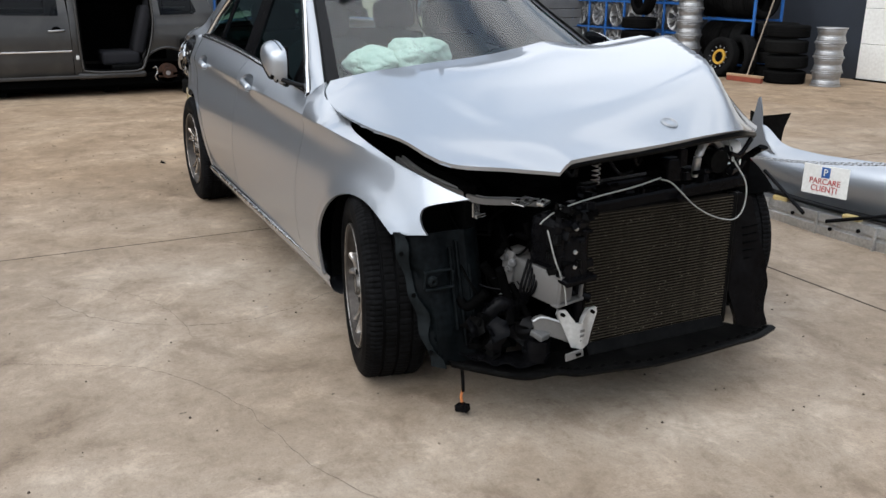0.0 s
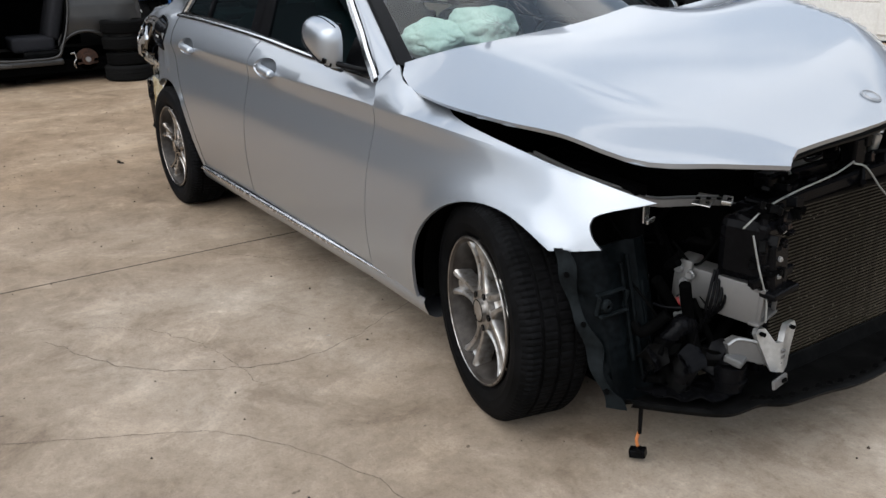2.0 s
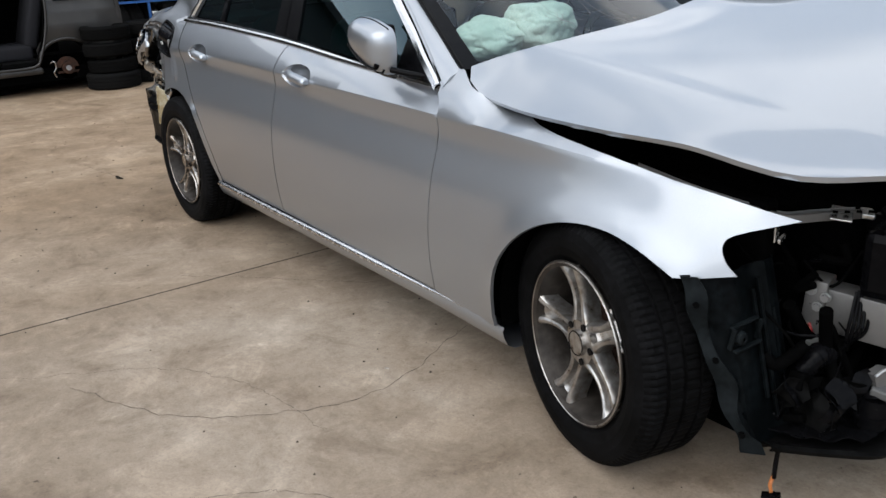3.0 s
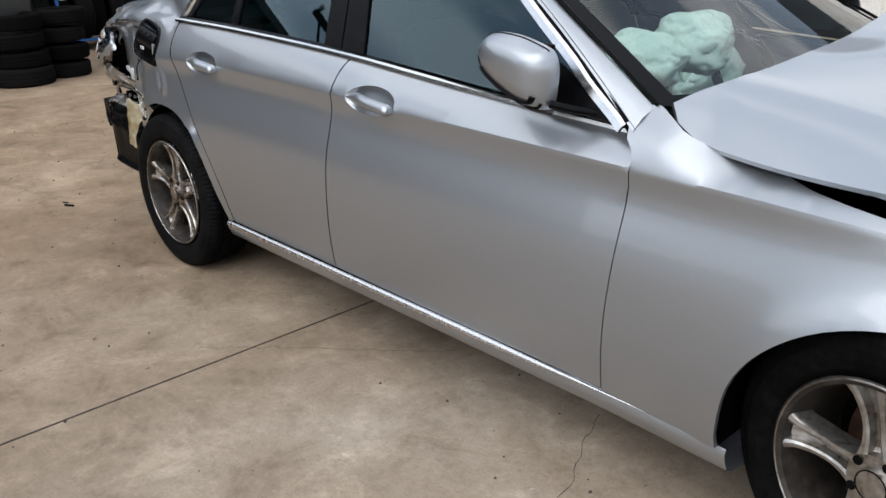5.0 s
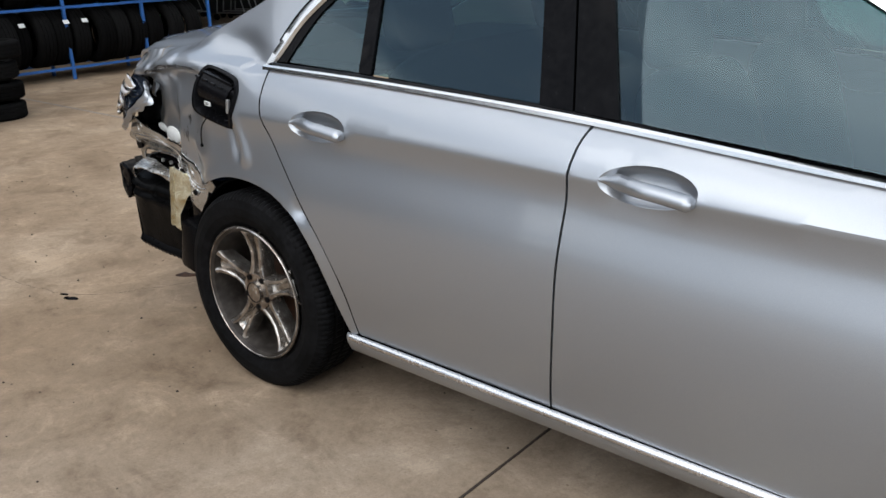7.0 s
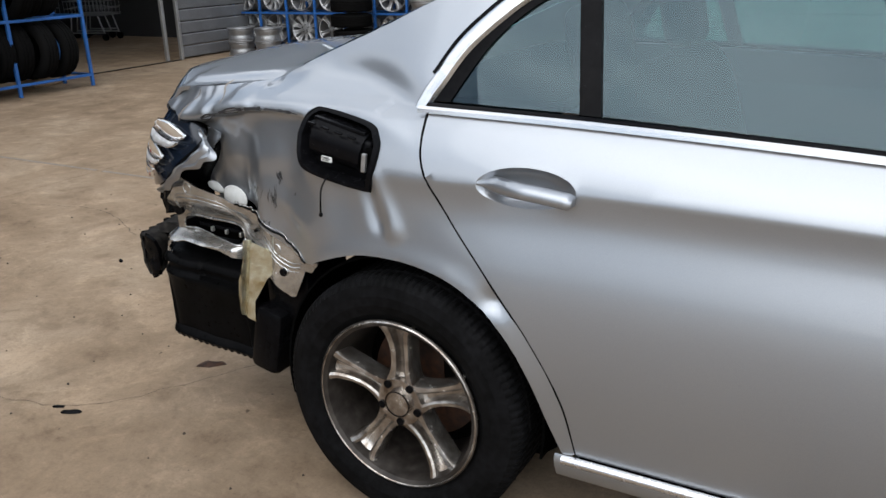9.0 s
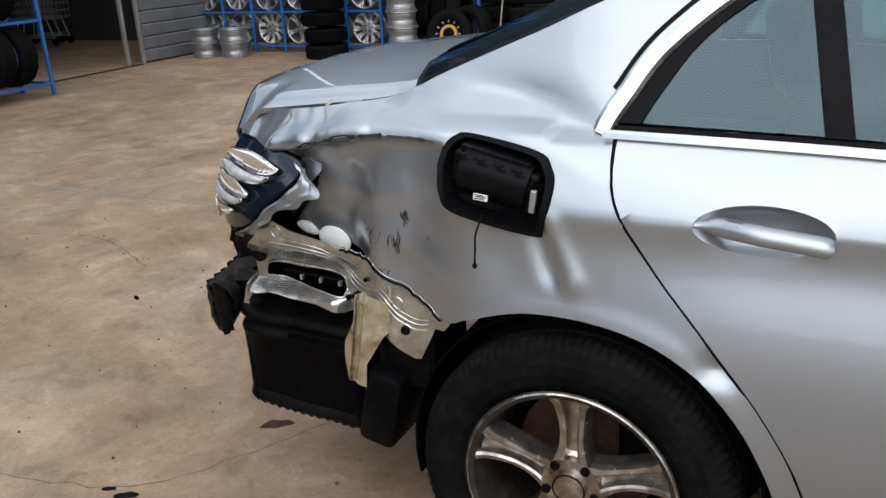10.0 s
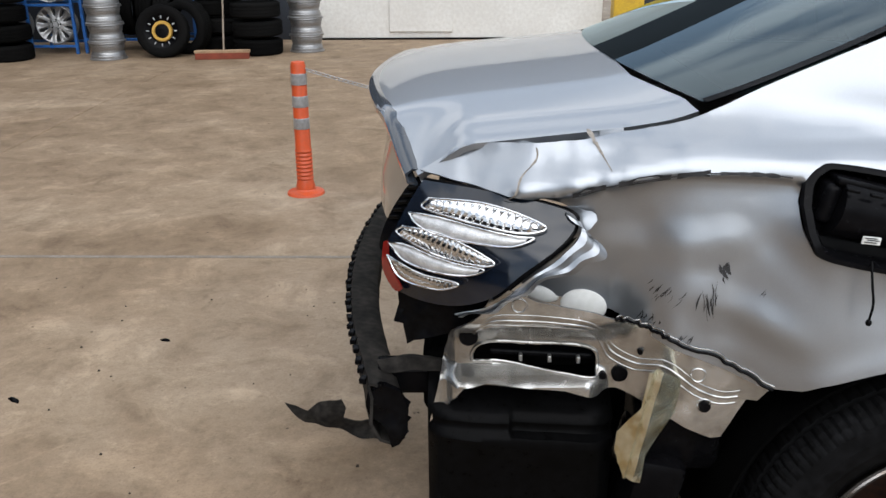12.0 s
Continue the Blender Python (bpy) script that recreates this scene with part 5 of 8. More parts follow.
part("tail_lamp", mirrored(panel(lamp_line, lambda u, v: on_lamp(u, v), 0.03)), SMOKED, saloon, "", 60, 0.02)

# torn inner sheet below the quarter, box, bumper carrier
FLANGE = [(-2.26, 0.812), (-2.189, 0.78), (-2.078, 0.756), (-2.005, 0.726), (-1.932, 0.698), (-1.858, 0.672), (-1.775, 0.63), (-1.761, 0.618), (-1.783, 0.592), (-1.804, 0.594), (-1.825, 0.55), (-1.842, 0.515), (-1.86, 0.512), (-1.907, 0.531), (-1.95, 0.555), (-2.005, 0.578), (-2.03, 0.585), (-2.067, 0.575), (-2.131, 0.595), (-2.2, 0.6), (-2.278, 0.606), (-2.319, 0.598), (-2.345, 0.565), (-2.366, 0.51), (-2.373, 0.478), (-2.386, 0.5), (-2.367, 0.589), (-2.351, 0.66), (-2.34, 0.706), (-2.289, 0.752)]
SLOT = arc([(-2.303, 0.632), (-2.302, 0.652), (-2.28, 0.672), (-2.2, 0.671), (-2.128, 0.668), (-2.079, 0.66), (-2.068, 0.645), (-2.068, 0.618), (-2.08, 0.612), (-2.18, 0.622), (-2.265, 0.632), (-2.303, 0.632)], 48)[:-1]
BEAD = [(p.x, p.y) for p in spline([(-2.30, 0.70, 0), (-2.279, 0.732, 0), (-2.239, 0.742, 0), (-2.137, 0.735, 0), (-2.086, 0.72, 0), (-2.059, 0.688, 0), (-2.042, 0.66, 0), (-1.999, 0.644, 0), (-1.948, 0.648, 0), (-1.894, 0.614, 0), (-1.851, 0.598, 0), (-1.81, 0.602, 0)], 90)]


def on_flange(u, v):
    y = 0.712 + 0.075 * smooth01((u + 2.1) / 0.22) + 0.058 * smooth01((v - 0.672) / 0.075) * smooth01((-1.98 - u) / 0.1)
    y += 0.05 * smooth01((0.63 - v) / 0.03) * smooth01((-2.04 - u) / 0.05) - 0.03 * smooth01((-2.33 - u) / 0.03)
    y += 0.004 * noise.noise(Vector((u * 14, v * 14, 4)))
    return (u, -y, v)


flange = part("inner_panel", panel(FLANGE, on_flange, 0.0062, [SLOT]), SHEET, saloon, "bent bare sheet metal with stamped beads", 40, 0.004)
for d, r in ((0.0, 0.0035), (-0.013, 0.0025), (0.012, 0.002)):
    part("stamped_bead", hose([(u + 0.3 * d, on_flange(u + 0.3 * d, v + d)[1] + 0.0008, v + d) for u, v in BEAD[::3]], r, 8, 120), SHEET, flange, "stamped stiffening bead", 60)
for cx, cz in ((-1.895, 0.643), (-1.878, 0.58), (-2.22, 0.772), (-1.96, 0.585)):
    part("stamped_ring", hose([(cx + 0.013 * math.cos(a), on_flange(cx + 0.013 * math.cos(a), cz + 0.013 * math.sin(a))[1], cz + 0.013 * math.sin(a)) for a in [2 * math.pi * i / 16 for i in range(17)]], 0.0022, 6, 40), SHEET, flange)
part("slot_rim", hose([(u, on_flange(u, v)[1] - 0.002, v) for u, v in SLOT + SLOT[:1]], 0.0035, 6, 100), SHEET, flange, "bright rolled edge of the slot", 60)
for name, c, s in (("bent_lobe", (-2.097, -0.745, 0.746), (0.044, 0.008, 0.032)), ("bent_lobe", (-2.175, -0.728, 0.764), (0.034, 0.007, 0.015))):
    c = (c[0], on_quarter(c[0], c[2])[1] - 0.004, c[2])
    part(name, ellipsoid(c, s, (0, 14, 0)), WHITE, saloon, "smooth white bulge behind the torn sheet", 60)
tear = random.Random(31)
rip = [(p.x + tear.uniform(-0.003, 0.003), p.y + tear.uniform(-0.003, 0.003)) for p in spline([(-2.045, 0.747, 0), (-2.005, 0.73, 0), (-1.97, 0.717, 0), (-1.93, 0.702, 0), (-1.858, 0.676, 0), (-1.775, 0.634, 0)], 34)]
near = lambda u, v: min(on_quarter(u, v)[1], on_flange(u, v)[1])
part("torn_edge", hose([(u, near(u, v) - 0.002, v) for u, v in rip], 0.003, 6, 120), BLACK, saloon, "dark ragged tear along the crushed sheet", 30)
part("torn_lip", hose([(u + 0.002, near(u, v + 0.007) - 0.003, v + 0.007) for u, v in rip], 0.0013, 6, 120), SHEET, saloon, "bright bare lip of the tear", 60)
wrap = spline([(0.255, 0.02, 0), (0.288, 0.0, 0), (0.276, -0.05, 0), (0.236, -0.108, 0), (0.188, -0.168, 0), (0.12, -0.208, 0)], 46)
rows = []
for i, q in enumerate(wrap):
    w = 0.012 + 0.044 * hill(i - 9, 12) + 0.004 * math.sin(i * 0.7)
    row = []
    for k, h in ((0.0, -0.006), (0.1, 0.006), (0.35, 0.008), (0.55, -0.002), (0.8, 0.004), (1.0, -0.008)):
        x, y, z = on_lamp(q.x + 0.85 * w * k, q.y - 0.5 * w * k, h + (0.009 * noise.noise(Vector((i * 0.17, k * 2.0, 5))) if k else 0.0))
        row.append((x, min(y, on_quarter(x, z)[1] - 0.003 - max(0.0, h)) if k else y, z))
    rows.append(row)
part("crumpled_lip", grid(rows), SILVER, saloon, "crumpled silver lip of sheet round the lamp", 28, 0.002)
for x, z, r in ((-2.027, 0.618, 0.015), (-2.057, 0.612, 0.007), (-1.878, 0.58, 0.01), (-2.31, 0.69, 0.018), (-1.995, 0.672, 0.005)):
    y = -on_flange(x, z)[1]
    part("grommet", rod((x, -y + 0.002, z), (x, -y - 0.008, z), r, seg=20), BLACK, flange, "black rubber grommet")
# Backing box in shade black paints the depth seen through the slot.
part("slot_lining", box((-2.18, -0.645, 0.64), (0.26, 0.03, 0.1), 0.01), SHADE_BLACK, flange)
part("slot_bar", box((-2.17, -0.685, 0.636), (0.2, 0.02, 0.012), 0.004, (0, 3, 0)), BLACK, flange)
for k in range(3):
    part("clip", box((-2.21 + 0.055 * k, -0.70, 0.633 - 0.002 * k), (0.007, 0.012, 0.014), 0.002), ALU, flange)
BRACKET = [(-1.989, 0.661), (-1.969, 0.664), (-1.942, 0.644), (-1.903, 0.61), (-1.911, 0.58), (-1.939, 0.55), (-1.98, 0.482), (-1.986, 0.419), (-2.02, 0.438), (-2.039, 0.494), (-2.036, 0.531), (-1.999, 0.591)]


def on_bracket(u, v):
    a, b = (-1.965, 0.655), (-2.0, 0.45)
    mid = a[0] + (b[0] - a[0]) * (a[1] - v) / (a[1] - b[1])
    return (u, -(0.81 - 0.6 * abs(u - mid) + 0.018 * smooth01((mid - 0.012 - u) / 0.008) + 0.004 * noise.noise(Vector((u * 25, v * 25, 9)))), v)


part("zinc_bracket", panel(BRACKET, on_bracket, 0.008, (), [[(-1.965 - 0.035 * (0.655 - z) / 0.205 - o, z) for z in [0.65 - 0.006 * i for i in range(36)]] for o in (0.0, 0.012, 0.02)]), ZINC, saloon, "bent yellow zinc-plated bracket", 35, 0.005)


def ribbed_box():
    """A moulded tray: stepped front with a ledge and a pocket, scalloped lower edge."""
    prof = ((-0.45, 0.588), (-0.66, 0.582), (-0.715, 0.565), (-0.74, 0.55), (-0.75, 0.54), (-0.752, 0.533), (-0.74, 0.528), (-0.738, 0.515), (-0.742, 0.508), (-0.762, 0.502), (-0.766, 0.494), (-0.762, 0.48), (-0.758, 0.4), (-0.752, 0.32), (-0.758, 0.31), (-0.762, 0.3), (-0.755, 0.288), (-0.72, 0.284), (-0.45, 0.282))
    rows = []
    for i in range(61):
        x = -2.388 + 0.358 * i / 60
        side = abs((x + 2.209) / 0.179) ** 10
        pocket = smooth01((-2.225 - x) / 0.006)
        row = []
        for k, (y, z) in enumerate(prof):
            zz = z - 0.075 * (x + 2.388) * (1 if z < 0.5 else 0.9) + (0.003 * math.sin(x * 2 * math.pi / 0.024) if z < 0.295 else 0)
            yy = y + 0.03 * side + 0.006 * noise.noise(Vector((x * 12, z * 12, 2)))
            if 3 <= k <= 8:
                yy -= 0.012 * pocket
            if 12 <= k <= 13:
                yy += 0.006 * (1 if -2.36 < x < -2.06 else 0)
            row.append((x, yy, zz))
        rows.append(row)
    return grid(rows)


part("storage_tray", ribbed_box(), TRAY, saloon, "glossy black plastic tray hanging under the boot floor", 40, 0.006)
# Near-black filling paints the shade inside the tray.
part("tray_core", box((-2.21, -0.56, 0.42), (0.33, 0.32, 0.22), 0.01, (0, 4, 0)), SHADE_BLACK, saloon)
part("wheelhouse_box", merged(box((-1.96, -0.7, 0.36), (0.1, 0.2, 0.2), 0.02, (0, 12, 0)), box((-1.9, -0.66, 0.5), (0.16, 0.2, 0.18), 0.03)), BLACK, saloon, "black box ahead of the tray", 40)
part("rear_crossmember", box((-2.36, 0, 0.55), (0.08, 1.3, 0.14), 0.015), SHADE_BLACK, saloon)
TORN = [(-2.826, 0.14), (-2.794, 0.128), (-2.763, 0.106), (-2.734, 0.133), (-2.7, 0.146), (-2.663, 0.15), (-2.652, 0.122), (-2.662, 0.086), (-2.61, 0.072), (-2.55, 0.09), (-2.483, 0.1), (-2.475, 0.04), (-2.531, 0.008), (-2.612, 0.02), (-2.774, 0.066)]
DUSTY_GREY = material("dusty_scuffed_plastic", (0.04, 0.036, 0.032), rough=0.7, dark=(0.007, 0.007, 0.007), spec=0.15, scale=16, fine=50, bump=0.4, amount=0.8)
jag = random.Random(4)
BEAM_X = table([(-0.72, -2.505), (-0.64, -2.522), (-0.56, -2.543), (-0.38, -2.578), (-0.2, -2.6), (0.0, -2.608), (0.2, -2.6), (0.4, -2.578), (0.6, -2.53), (0.72, -2.49)])
rows = []
for i in range(49):
    y = -0.72 + 1.44 * i / 48
    x = BEAM_X(y) + 0.003 * noise.noise(Vector((i * 0.8, 0, 0)))
    drop = 0.03 * smooth01((-0.6 - y) / 0.1)
    rows.append([(x + a, y, z - drop * b) for a, z, b in ((0.07, 0.535, 1), (0.068, 0.57, 0.6), (0.055, 0.578, 0.3), (0.02, 0.582, 0), (0.004, 0.585, 0), (0.0, 0.575, 0), (0.006, 0.55, 0), (0.002, 0.52, 1), (0.02, 0.485, 1), (0.045, 0.475, 1))])
part("bumper_carrier", grid(rows), DUSTY_GREY, saloon, "dusty black bumper carrier with a ragged edge", 40, 0.006)
for i in range(34):
    y = -0.69 + 0.04 * i
    part("carrier_clip", box((BEAM_X(y) - 0.003, y, 0.578 + 0.003 * jag.uniform(-1, 1)), (0.014, 0.02, 0.012), 0.002, (0, 0, jag.uniform(-20, 20))), BLACK, saloon)
part("carrier_end", panel([(-2.505, 0.56), (-2.47, 0.585), (-2.44, 0.57), (-2.425, 0.53), (-2.428, 0.48), (-2.445, 0.45), (-2.46, 0.445), (-2.47, 0.49), (-2.5, 0.505), (-2.51, 0.53)], lambda u, v: (u, -0.725 + 0.3 * max(0, -2.47 - u) + 0.012 * noise.noise(Vector((u * 30, v * 30, 1))), v), 0.012), BLACK, saloon, "curled black end of the carrier", 35, 0.012)
part("carrier_arm", box((-2.42, -0.62, 0.55), (0.15, 0.06, 0.06), 0.008, (0, 3, 6)), BLACK, saloon, "black carrier arm")
part("arm_cover", panel([(-2.49, 0.6), (-2.44, 0.612), (-2.36, 0.605), (-2.36, 0.58), (-2.42, 0.58), (-2.48, 0.575)], lambda u, v: (u, -0.66 + 0.01 * noise.noise(Vector((u * 30, v * 30, 0))), v), 0.012), DUSTY_GREY, saloon, "dusty bent cover of the carrier arm", 40, 0.01)
part("torn_flap", panel(TORN, lambda u, v: (u, -0.05 + 0.03 * noise.noise(Vector((u * 14, v * 14, 0))), v), 0.014), DUSTY_GREY, saloon, "torn dusty black undertray hanging down", 50, 0.004)

# scuffs of the impact on the crushed quarter
def scuff(points, w, seed):
    pts = spline([(x, z, 0) for x, z in points], 12)
    rows = []
    for i, p in enumerate(pts):
        k = w * (0.3 + 0.9 * abs(noise.noise(Vector((i * 0.7, seed, 0))))) * math.sin(math.pi * (i + 0.7) / 13)
        row = []
        for d in (-k, k):
            q = on_quarter(p.x + d, p.y)
            row.append((q[0], q[1] - 0.0012, q[2]))
        rows.append(row)
    part("scuff_mark", grid(rows), SCUFF, saloon, "", 60)


SCUFF = material("black_scuff_marks", (0.03, 0.03, 0.032), rough=0.7, dark=(0.012, 0.012, 0.013), scale=60)
rs = random.Random(9)
for cx, cz, n, sx, sz, ln, wd, lean in ((-1.864, 0.848, 14, 0.008, 0.014, 0.016, 0.004, -0.35), (-1.888, 0.785, 14, 0.014, 0.014, 0.034, 0.002, -0.08), (-1.968, 0.795, 18, 0.022, 0.018, 0.016, 0.0014, 0.5), (-1.985, 0.737, 9, 0.018, 0.008, 0.014, 0.0022, 0.2), (-1.805, 0.81, 3, 0.004, 0.003, 0.01, 0.0015, 0.9), (-1.93, 0.715, 5, 0.02, 0.006, 0.01, 0.002, 0.6)):
    for k in range(n):
        x, z = cx + rs.gauss(0, sx * 0.6), cz + rs.gauss(0, sz * 0.6)
        l, a = ln * rs.uniform(0.5, 1.4), lean + rs.uniform(-0.3, 0.3)
        scuff([(x - a * l / 2, z - l / 2), (x + rs.uniform(-0.002, 0.002), z), (x + a * l / 2, z + l / 2)], wd * rs.uniform(0.5, 1.5), k + 10 * cx)
# dark torn paint edge along the overhang
for a0, a1, w in ((-2.135, -2.08, 0.009), (-2.06, -1.975, 0.009), (-1.965, -1.91, 0.007), (-1.895, -1.80, 0.004), (-2.13, -1.78, 0.0014)):
    rows = []
    for i in range(24):
        x = a0 + (a1 - a0) * i / 23
        k = w * (0.4 + 0.8 * abs(noise.noise(Vector((x * 40, a0 * 9, 0)))))
        row = []
        for d in (0.004 + k, 0.003 - k):
            q = on_quarter(x, TEAR(x) + d)
            row.append((q[0], q[1] - 0.0025, q[2]))
        rows.append(row)
    part("torn_edge", grid(rows), SCUFF, saloon, "bare dark edge of the tear", 60)
# crack and rust line in the crushed corner
rows = []
for i in range(16):
    t = i / 15
    x, z = -2.193 - 0.02 * t - 0.041 * t * t + 0.006 * math.sin(9 * t), 1.043 - 0.086 * t
    q = on_quarter(x, z)
    k = 0.0012 + 0.004 * abs(noise.noise(Vector((t * 6, 3, 0))))
    rows.append([(q[0] - k, q[1] - 0.0015, q[2]), (q[0] + k, q[1] - 0.0015, q[2])])
part("paint_crack", grid(rows), BARE, saloon, "crack in the paint showing bare filler", 60)
rows = []
for i in range(12):
    t = i / 11
    x, z = -2.1 + 0.03 * t, 1.068 - 0.05 * t
    q = on_quarter(x, z)
    k = (0.006 * (1 - 0.75 * t)) * (0.4 + 1.2 * abs(noise.noise(Vector((t * 5, 1, 0)))))
    rows.append([(q[0] - k, q[1] - 0.0015, q[2]), (q[0] + k, q[1] - 0.0015, q[2])])
TAB = [(-2.152, 0.946), (-2.12, 0.946), (-2.09, 0.937), (-2.088, 0.926), (-2.1, 0.912), (-2.132, 0.886), (-2.152, 0.895)]
part("bent_tab", panel(TAB, lambda u, v: (u, on_quarter(u, v)[1] - 0.012 - 0.35 * (u + 2.152) * smooth01((u + 2.13) / 0.02) * 0.3 - 0.01 * math.sin(70 * (v - 0.88)), v), 0.008), SILVER, saloon, "bent silver tab beside the lamp", 40, 0.003)
part("torn_patch", grid(rows), BARE, saloon, "yellowish bare patch in the crease", 60)

# cracks spreading over the windscreen from two blows
rnd = random.Random(21)
for cs, cw, n in ((0.3, -0.42, 13), (0.42, -0.2, 9)):
    for k in range(n):
        a = 2 * math.pi * (k + rnd.uniform(-0.3, 0.3)) / n
        ln = rnd.uniform(0.05, 0.15)
        pts = []
        for i in range(5):
            r = ln * i / 4
            si, wi = cs + r * math.sin(a) * 0.9 + rnd.uniform(-0.008, 0.008), cw + r * math.cos(a) + rnd.uniform(-0.008, 0.008)
            lo = max(0, min(19, int(si * 20)))
            p, q = Vector(screen(lo / 20, wi)), Vector(screen((lo + 1) / 20, wi))
            pts.append(tuple(p.lerp(q, max(0.0, min(1.0, si * 20 - lo))) + Vector((0.002, 0, 0.002))))
        part("glass_crack", hose(pts, 0.00045, 4, 12), STEEL, saloon, "fine white crack in the windscreen")

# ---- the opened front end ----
# The core block is painted as dark as the shaded gaps between fins.
radiator = part("radiator", box((2.0, 0.045, 0.42), (0.03, 0.63, 0.49), 0.004), FIN_GAP_SHADE, saloon, "dusty bent radiator core")
fin_mesh = None
for k in range(46):
    if fin_mesh is None:
        f = bmesh.new()
        vs = [f.verts.new(p) for p in ((2.016, -0.265, 0), (2.016, 0.355, 0), (2.0205, 0.355, 0.002), (2.0205, -0.265, 0.002), (2.016, -0.265, 0.004), (2.016, 0.355, 0.004))]
        f.faces.new((vs[0], vs[1], vs[2], vs[3]))
        f.faces.new((vs[3], vs[2], vs[5], vs[4]))
        one = part("cooling_fin", f, FINS, radiator)
        fin_mesh = one.data
    else:
        one = new("cooling_fin", fin_mesh)
        one.parent = radiator
    one.location = (0, 0, 0.183 + 0.0105 * k)
rk = random.Random(17)
fluff = bmesh.new()
for k in range(240):
    y, z, a = rk.uniform(-0.26, 0.35), 0.19 + 0.46 * rk.random() ** 1.6, rk.uniform(0.0008, 0.0024)
    q = [fluff.verts.new((2.0215, y + a * 1.6 * math.cos(b), z + a * math.sin(b))) for b in (0.3, 1.6, 2.9, 4.2, 5.4)]
    fluff.faces.new(q)
part("fin_debris", fluff, material("pale_fluff_and_grit", (0.15, 0.13, 0.1), rough=0.9), radiator, "pale grit caught in the fins")
part("side_tank", box((2.0, -0.29, 0.42), (0.045, 0.04, 0.5), 0.01), BLACK, radiator)
part("side_tank", box((2.0, 0.365, 0.42), (0.04, 0.03, 0.5), 0.01), DUSTY_BLACK, radiator)
part("top_shroud", merged(box((1.97, 0.05, 0.69), (0.08, 0.74, 0.05), 0.012, (3, 0, 0)), box((1.93, 0.05, 0.73), (0.06, 0.6, 0.05), 0.012, (2, 0, 0))), BLACK, saloon, "black upper radiator shroud")
part("air_duct", panel([(0.335, 0.66), (0.4, 0.668), (0.44, 0.65), (0.47, 0.55), (0.525, 0.4), (0.545, 0.3), (0.545, 0.2), (0.568, 0.125), (0.52, 0.11), (0.45, 0.125), (0.44, 0.175), (0.41, 0.24), (0.376, 0.324), (0.36, 0.5)], lambda u, v: (2.0 + 0.02 * math.sin(14 * u) + 0.01 * noise.noise(Vector((u * 16, v * 10, 0))), u, v), 0.018), BLACK, saloon, "black air guide, cracked off at its foot", 35, 0.03)
for k in range(9):
    part("guide_rib", box((2.03, 0.43 + 0.006 * (9 - k), 0.3 + 0.03 * k), (0.008, 0.06, 0.004), 0.001, (8, 0, -12)), SHADE_BLACK, saloon)
carrier = part("headlamp_carrier", box((2.03, -0.4, 0.6), (0.13, 0.13, 0.17), 0.025, (0, 0, 12)), BLACK, saloon, "black headlamp carrier, broken")
for c, z, b, t in (((2.05, -0.385, 0.665), (0.1, 0.14, 0.05), 0.015, (0, 14, 8)), ((2.09, -0.37, 0.54), (0.035, 0.09, 0.16), 0.012, (0, -4, 10)), ((2.1, -0.365, 0.487), (0.06, 0.13, 0.02), 0.006, (0, 6, 8)), ((1.97, -0.3, 0.66), (0.1, 0.12, 0.05), 0.015, (0, 0, 0))):
    part("carrier_plate", box(c, z, b, t), BLACK, carrier)
for z in (0.655, 0.618, 0.578, 0.53):
    part("carrier_bolt", merged(rod((2.1, -0.383, z), (2.114, -0.383, z), 0.007, seg=12), rod((2.112, -0.383, z), (2.118, -0.383, z), 0.0035, seg=8)), ALU if z != 0.618 else BLACK, carrier)
for k in range(5):
    part("carrier_rib", box((2.095, -0.35 - 0.022 * k, 0.56), (0.012, 0.004, 0.12), 0.001, (0, -4, 10)), BLACK, carrier)

# lower splitter tray
rows = []
SPL = spline([(1.964, -0.737, 0.205), (2.06, -0.65, 0.2), (2.134, -0.56, 0.195), (2.15, -0.45, 0.195), (2.188, -0.388, 0.195), (2.21, -0.249, 0.195), (2.234, -0.132, 0.195), (2.235, 0.04, 0.197), (2.23, 0.217, 0.2), (2.227, 0.337, 0.203), (2.205, 0.43, 0.21)], 61)
SPL_BACK = table([(-0.74, 1.9), (-0.3, 1.96), (0.1, 1.985), (0.3, 2.01), (0.37, 2.1), (0.43, 2.17)])
for i, p in enumerate(SPL):
    w = 0.003 * noise.noise(Vector((i * 0.9, 0, 0)))
    bk = SPL_BACK(p.y)
    rows.append([(bk, p.y, 0.188), (bk + 0.4 * (p.x - bk), p.y, 0.186 + w), (p.x - 0.04, p.y, p.z - 0.004 + w), (p.x - 0.012, p.y, p.z + 0.003), (p.x + w, p.y, p.z), (p.x - 0.006, p.y, p.z - 0.008)])
splitter = part("splitter_tray", grid(rows), DUSTY_BLACK, saloon, "scuffed black splitter tray", 40, 0.004)
# Slots are near-black boxes, the shade inside them painted on.
for i in range(18, 60, 2):
    p = SPL[i]
    part("clip_slot", box((p.x - 0.028, p.y, p.z + 0.0035), (0.014, 0.022, 0.006), 0.002, (0, 0, 18)), SHADE_BLACK, splitter)
part("splitter_upstand", box((2.06, 0.02, 0.205), (0.012, 0.6, 0.045), 0.004, (0, -30, 0)), DUSTY_BLACK, splitter)
part("undertray_piece", panel([(1.9, -0.7), (2.0, -0.66), (2.09, -0.57), (2.1, -0.47), (2.04, -0.46), (1.96, -0.56), (1.9, -0.62)], lambda u, v: (u, v, 0.215 + 0.02 * noise.noise(Vector((u * 18, v * 18, 6)))), 0.016), BLACK, splitter, "crumpled corner of the undertray", 30, 0.004)

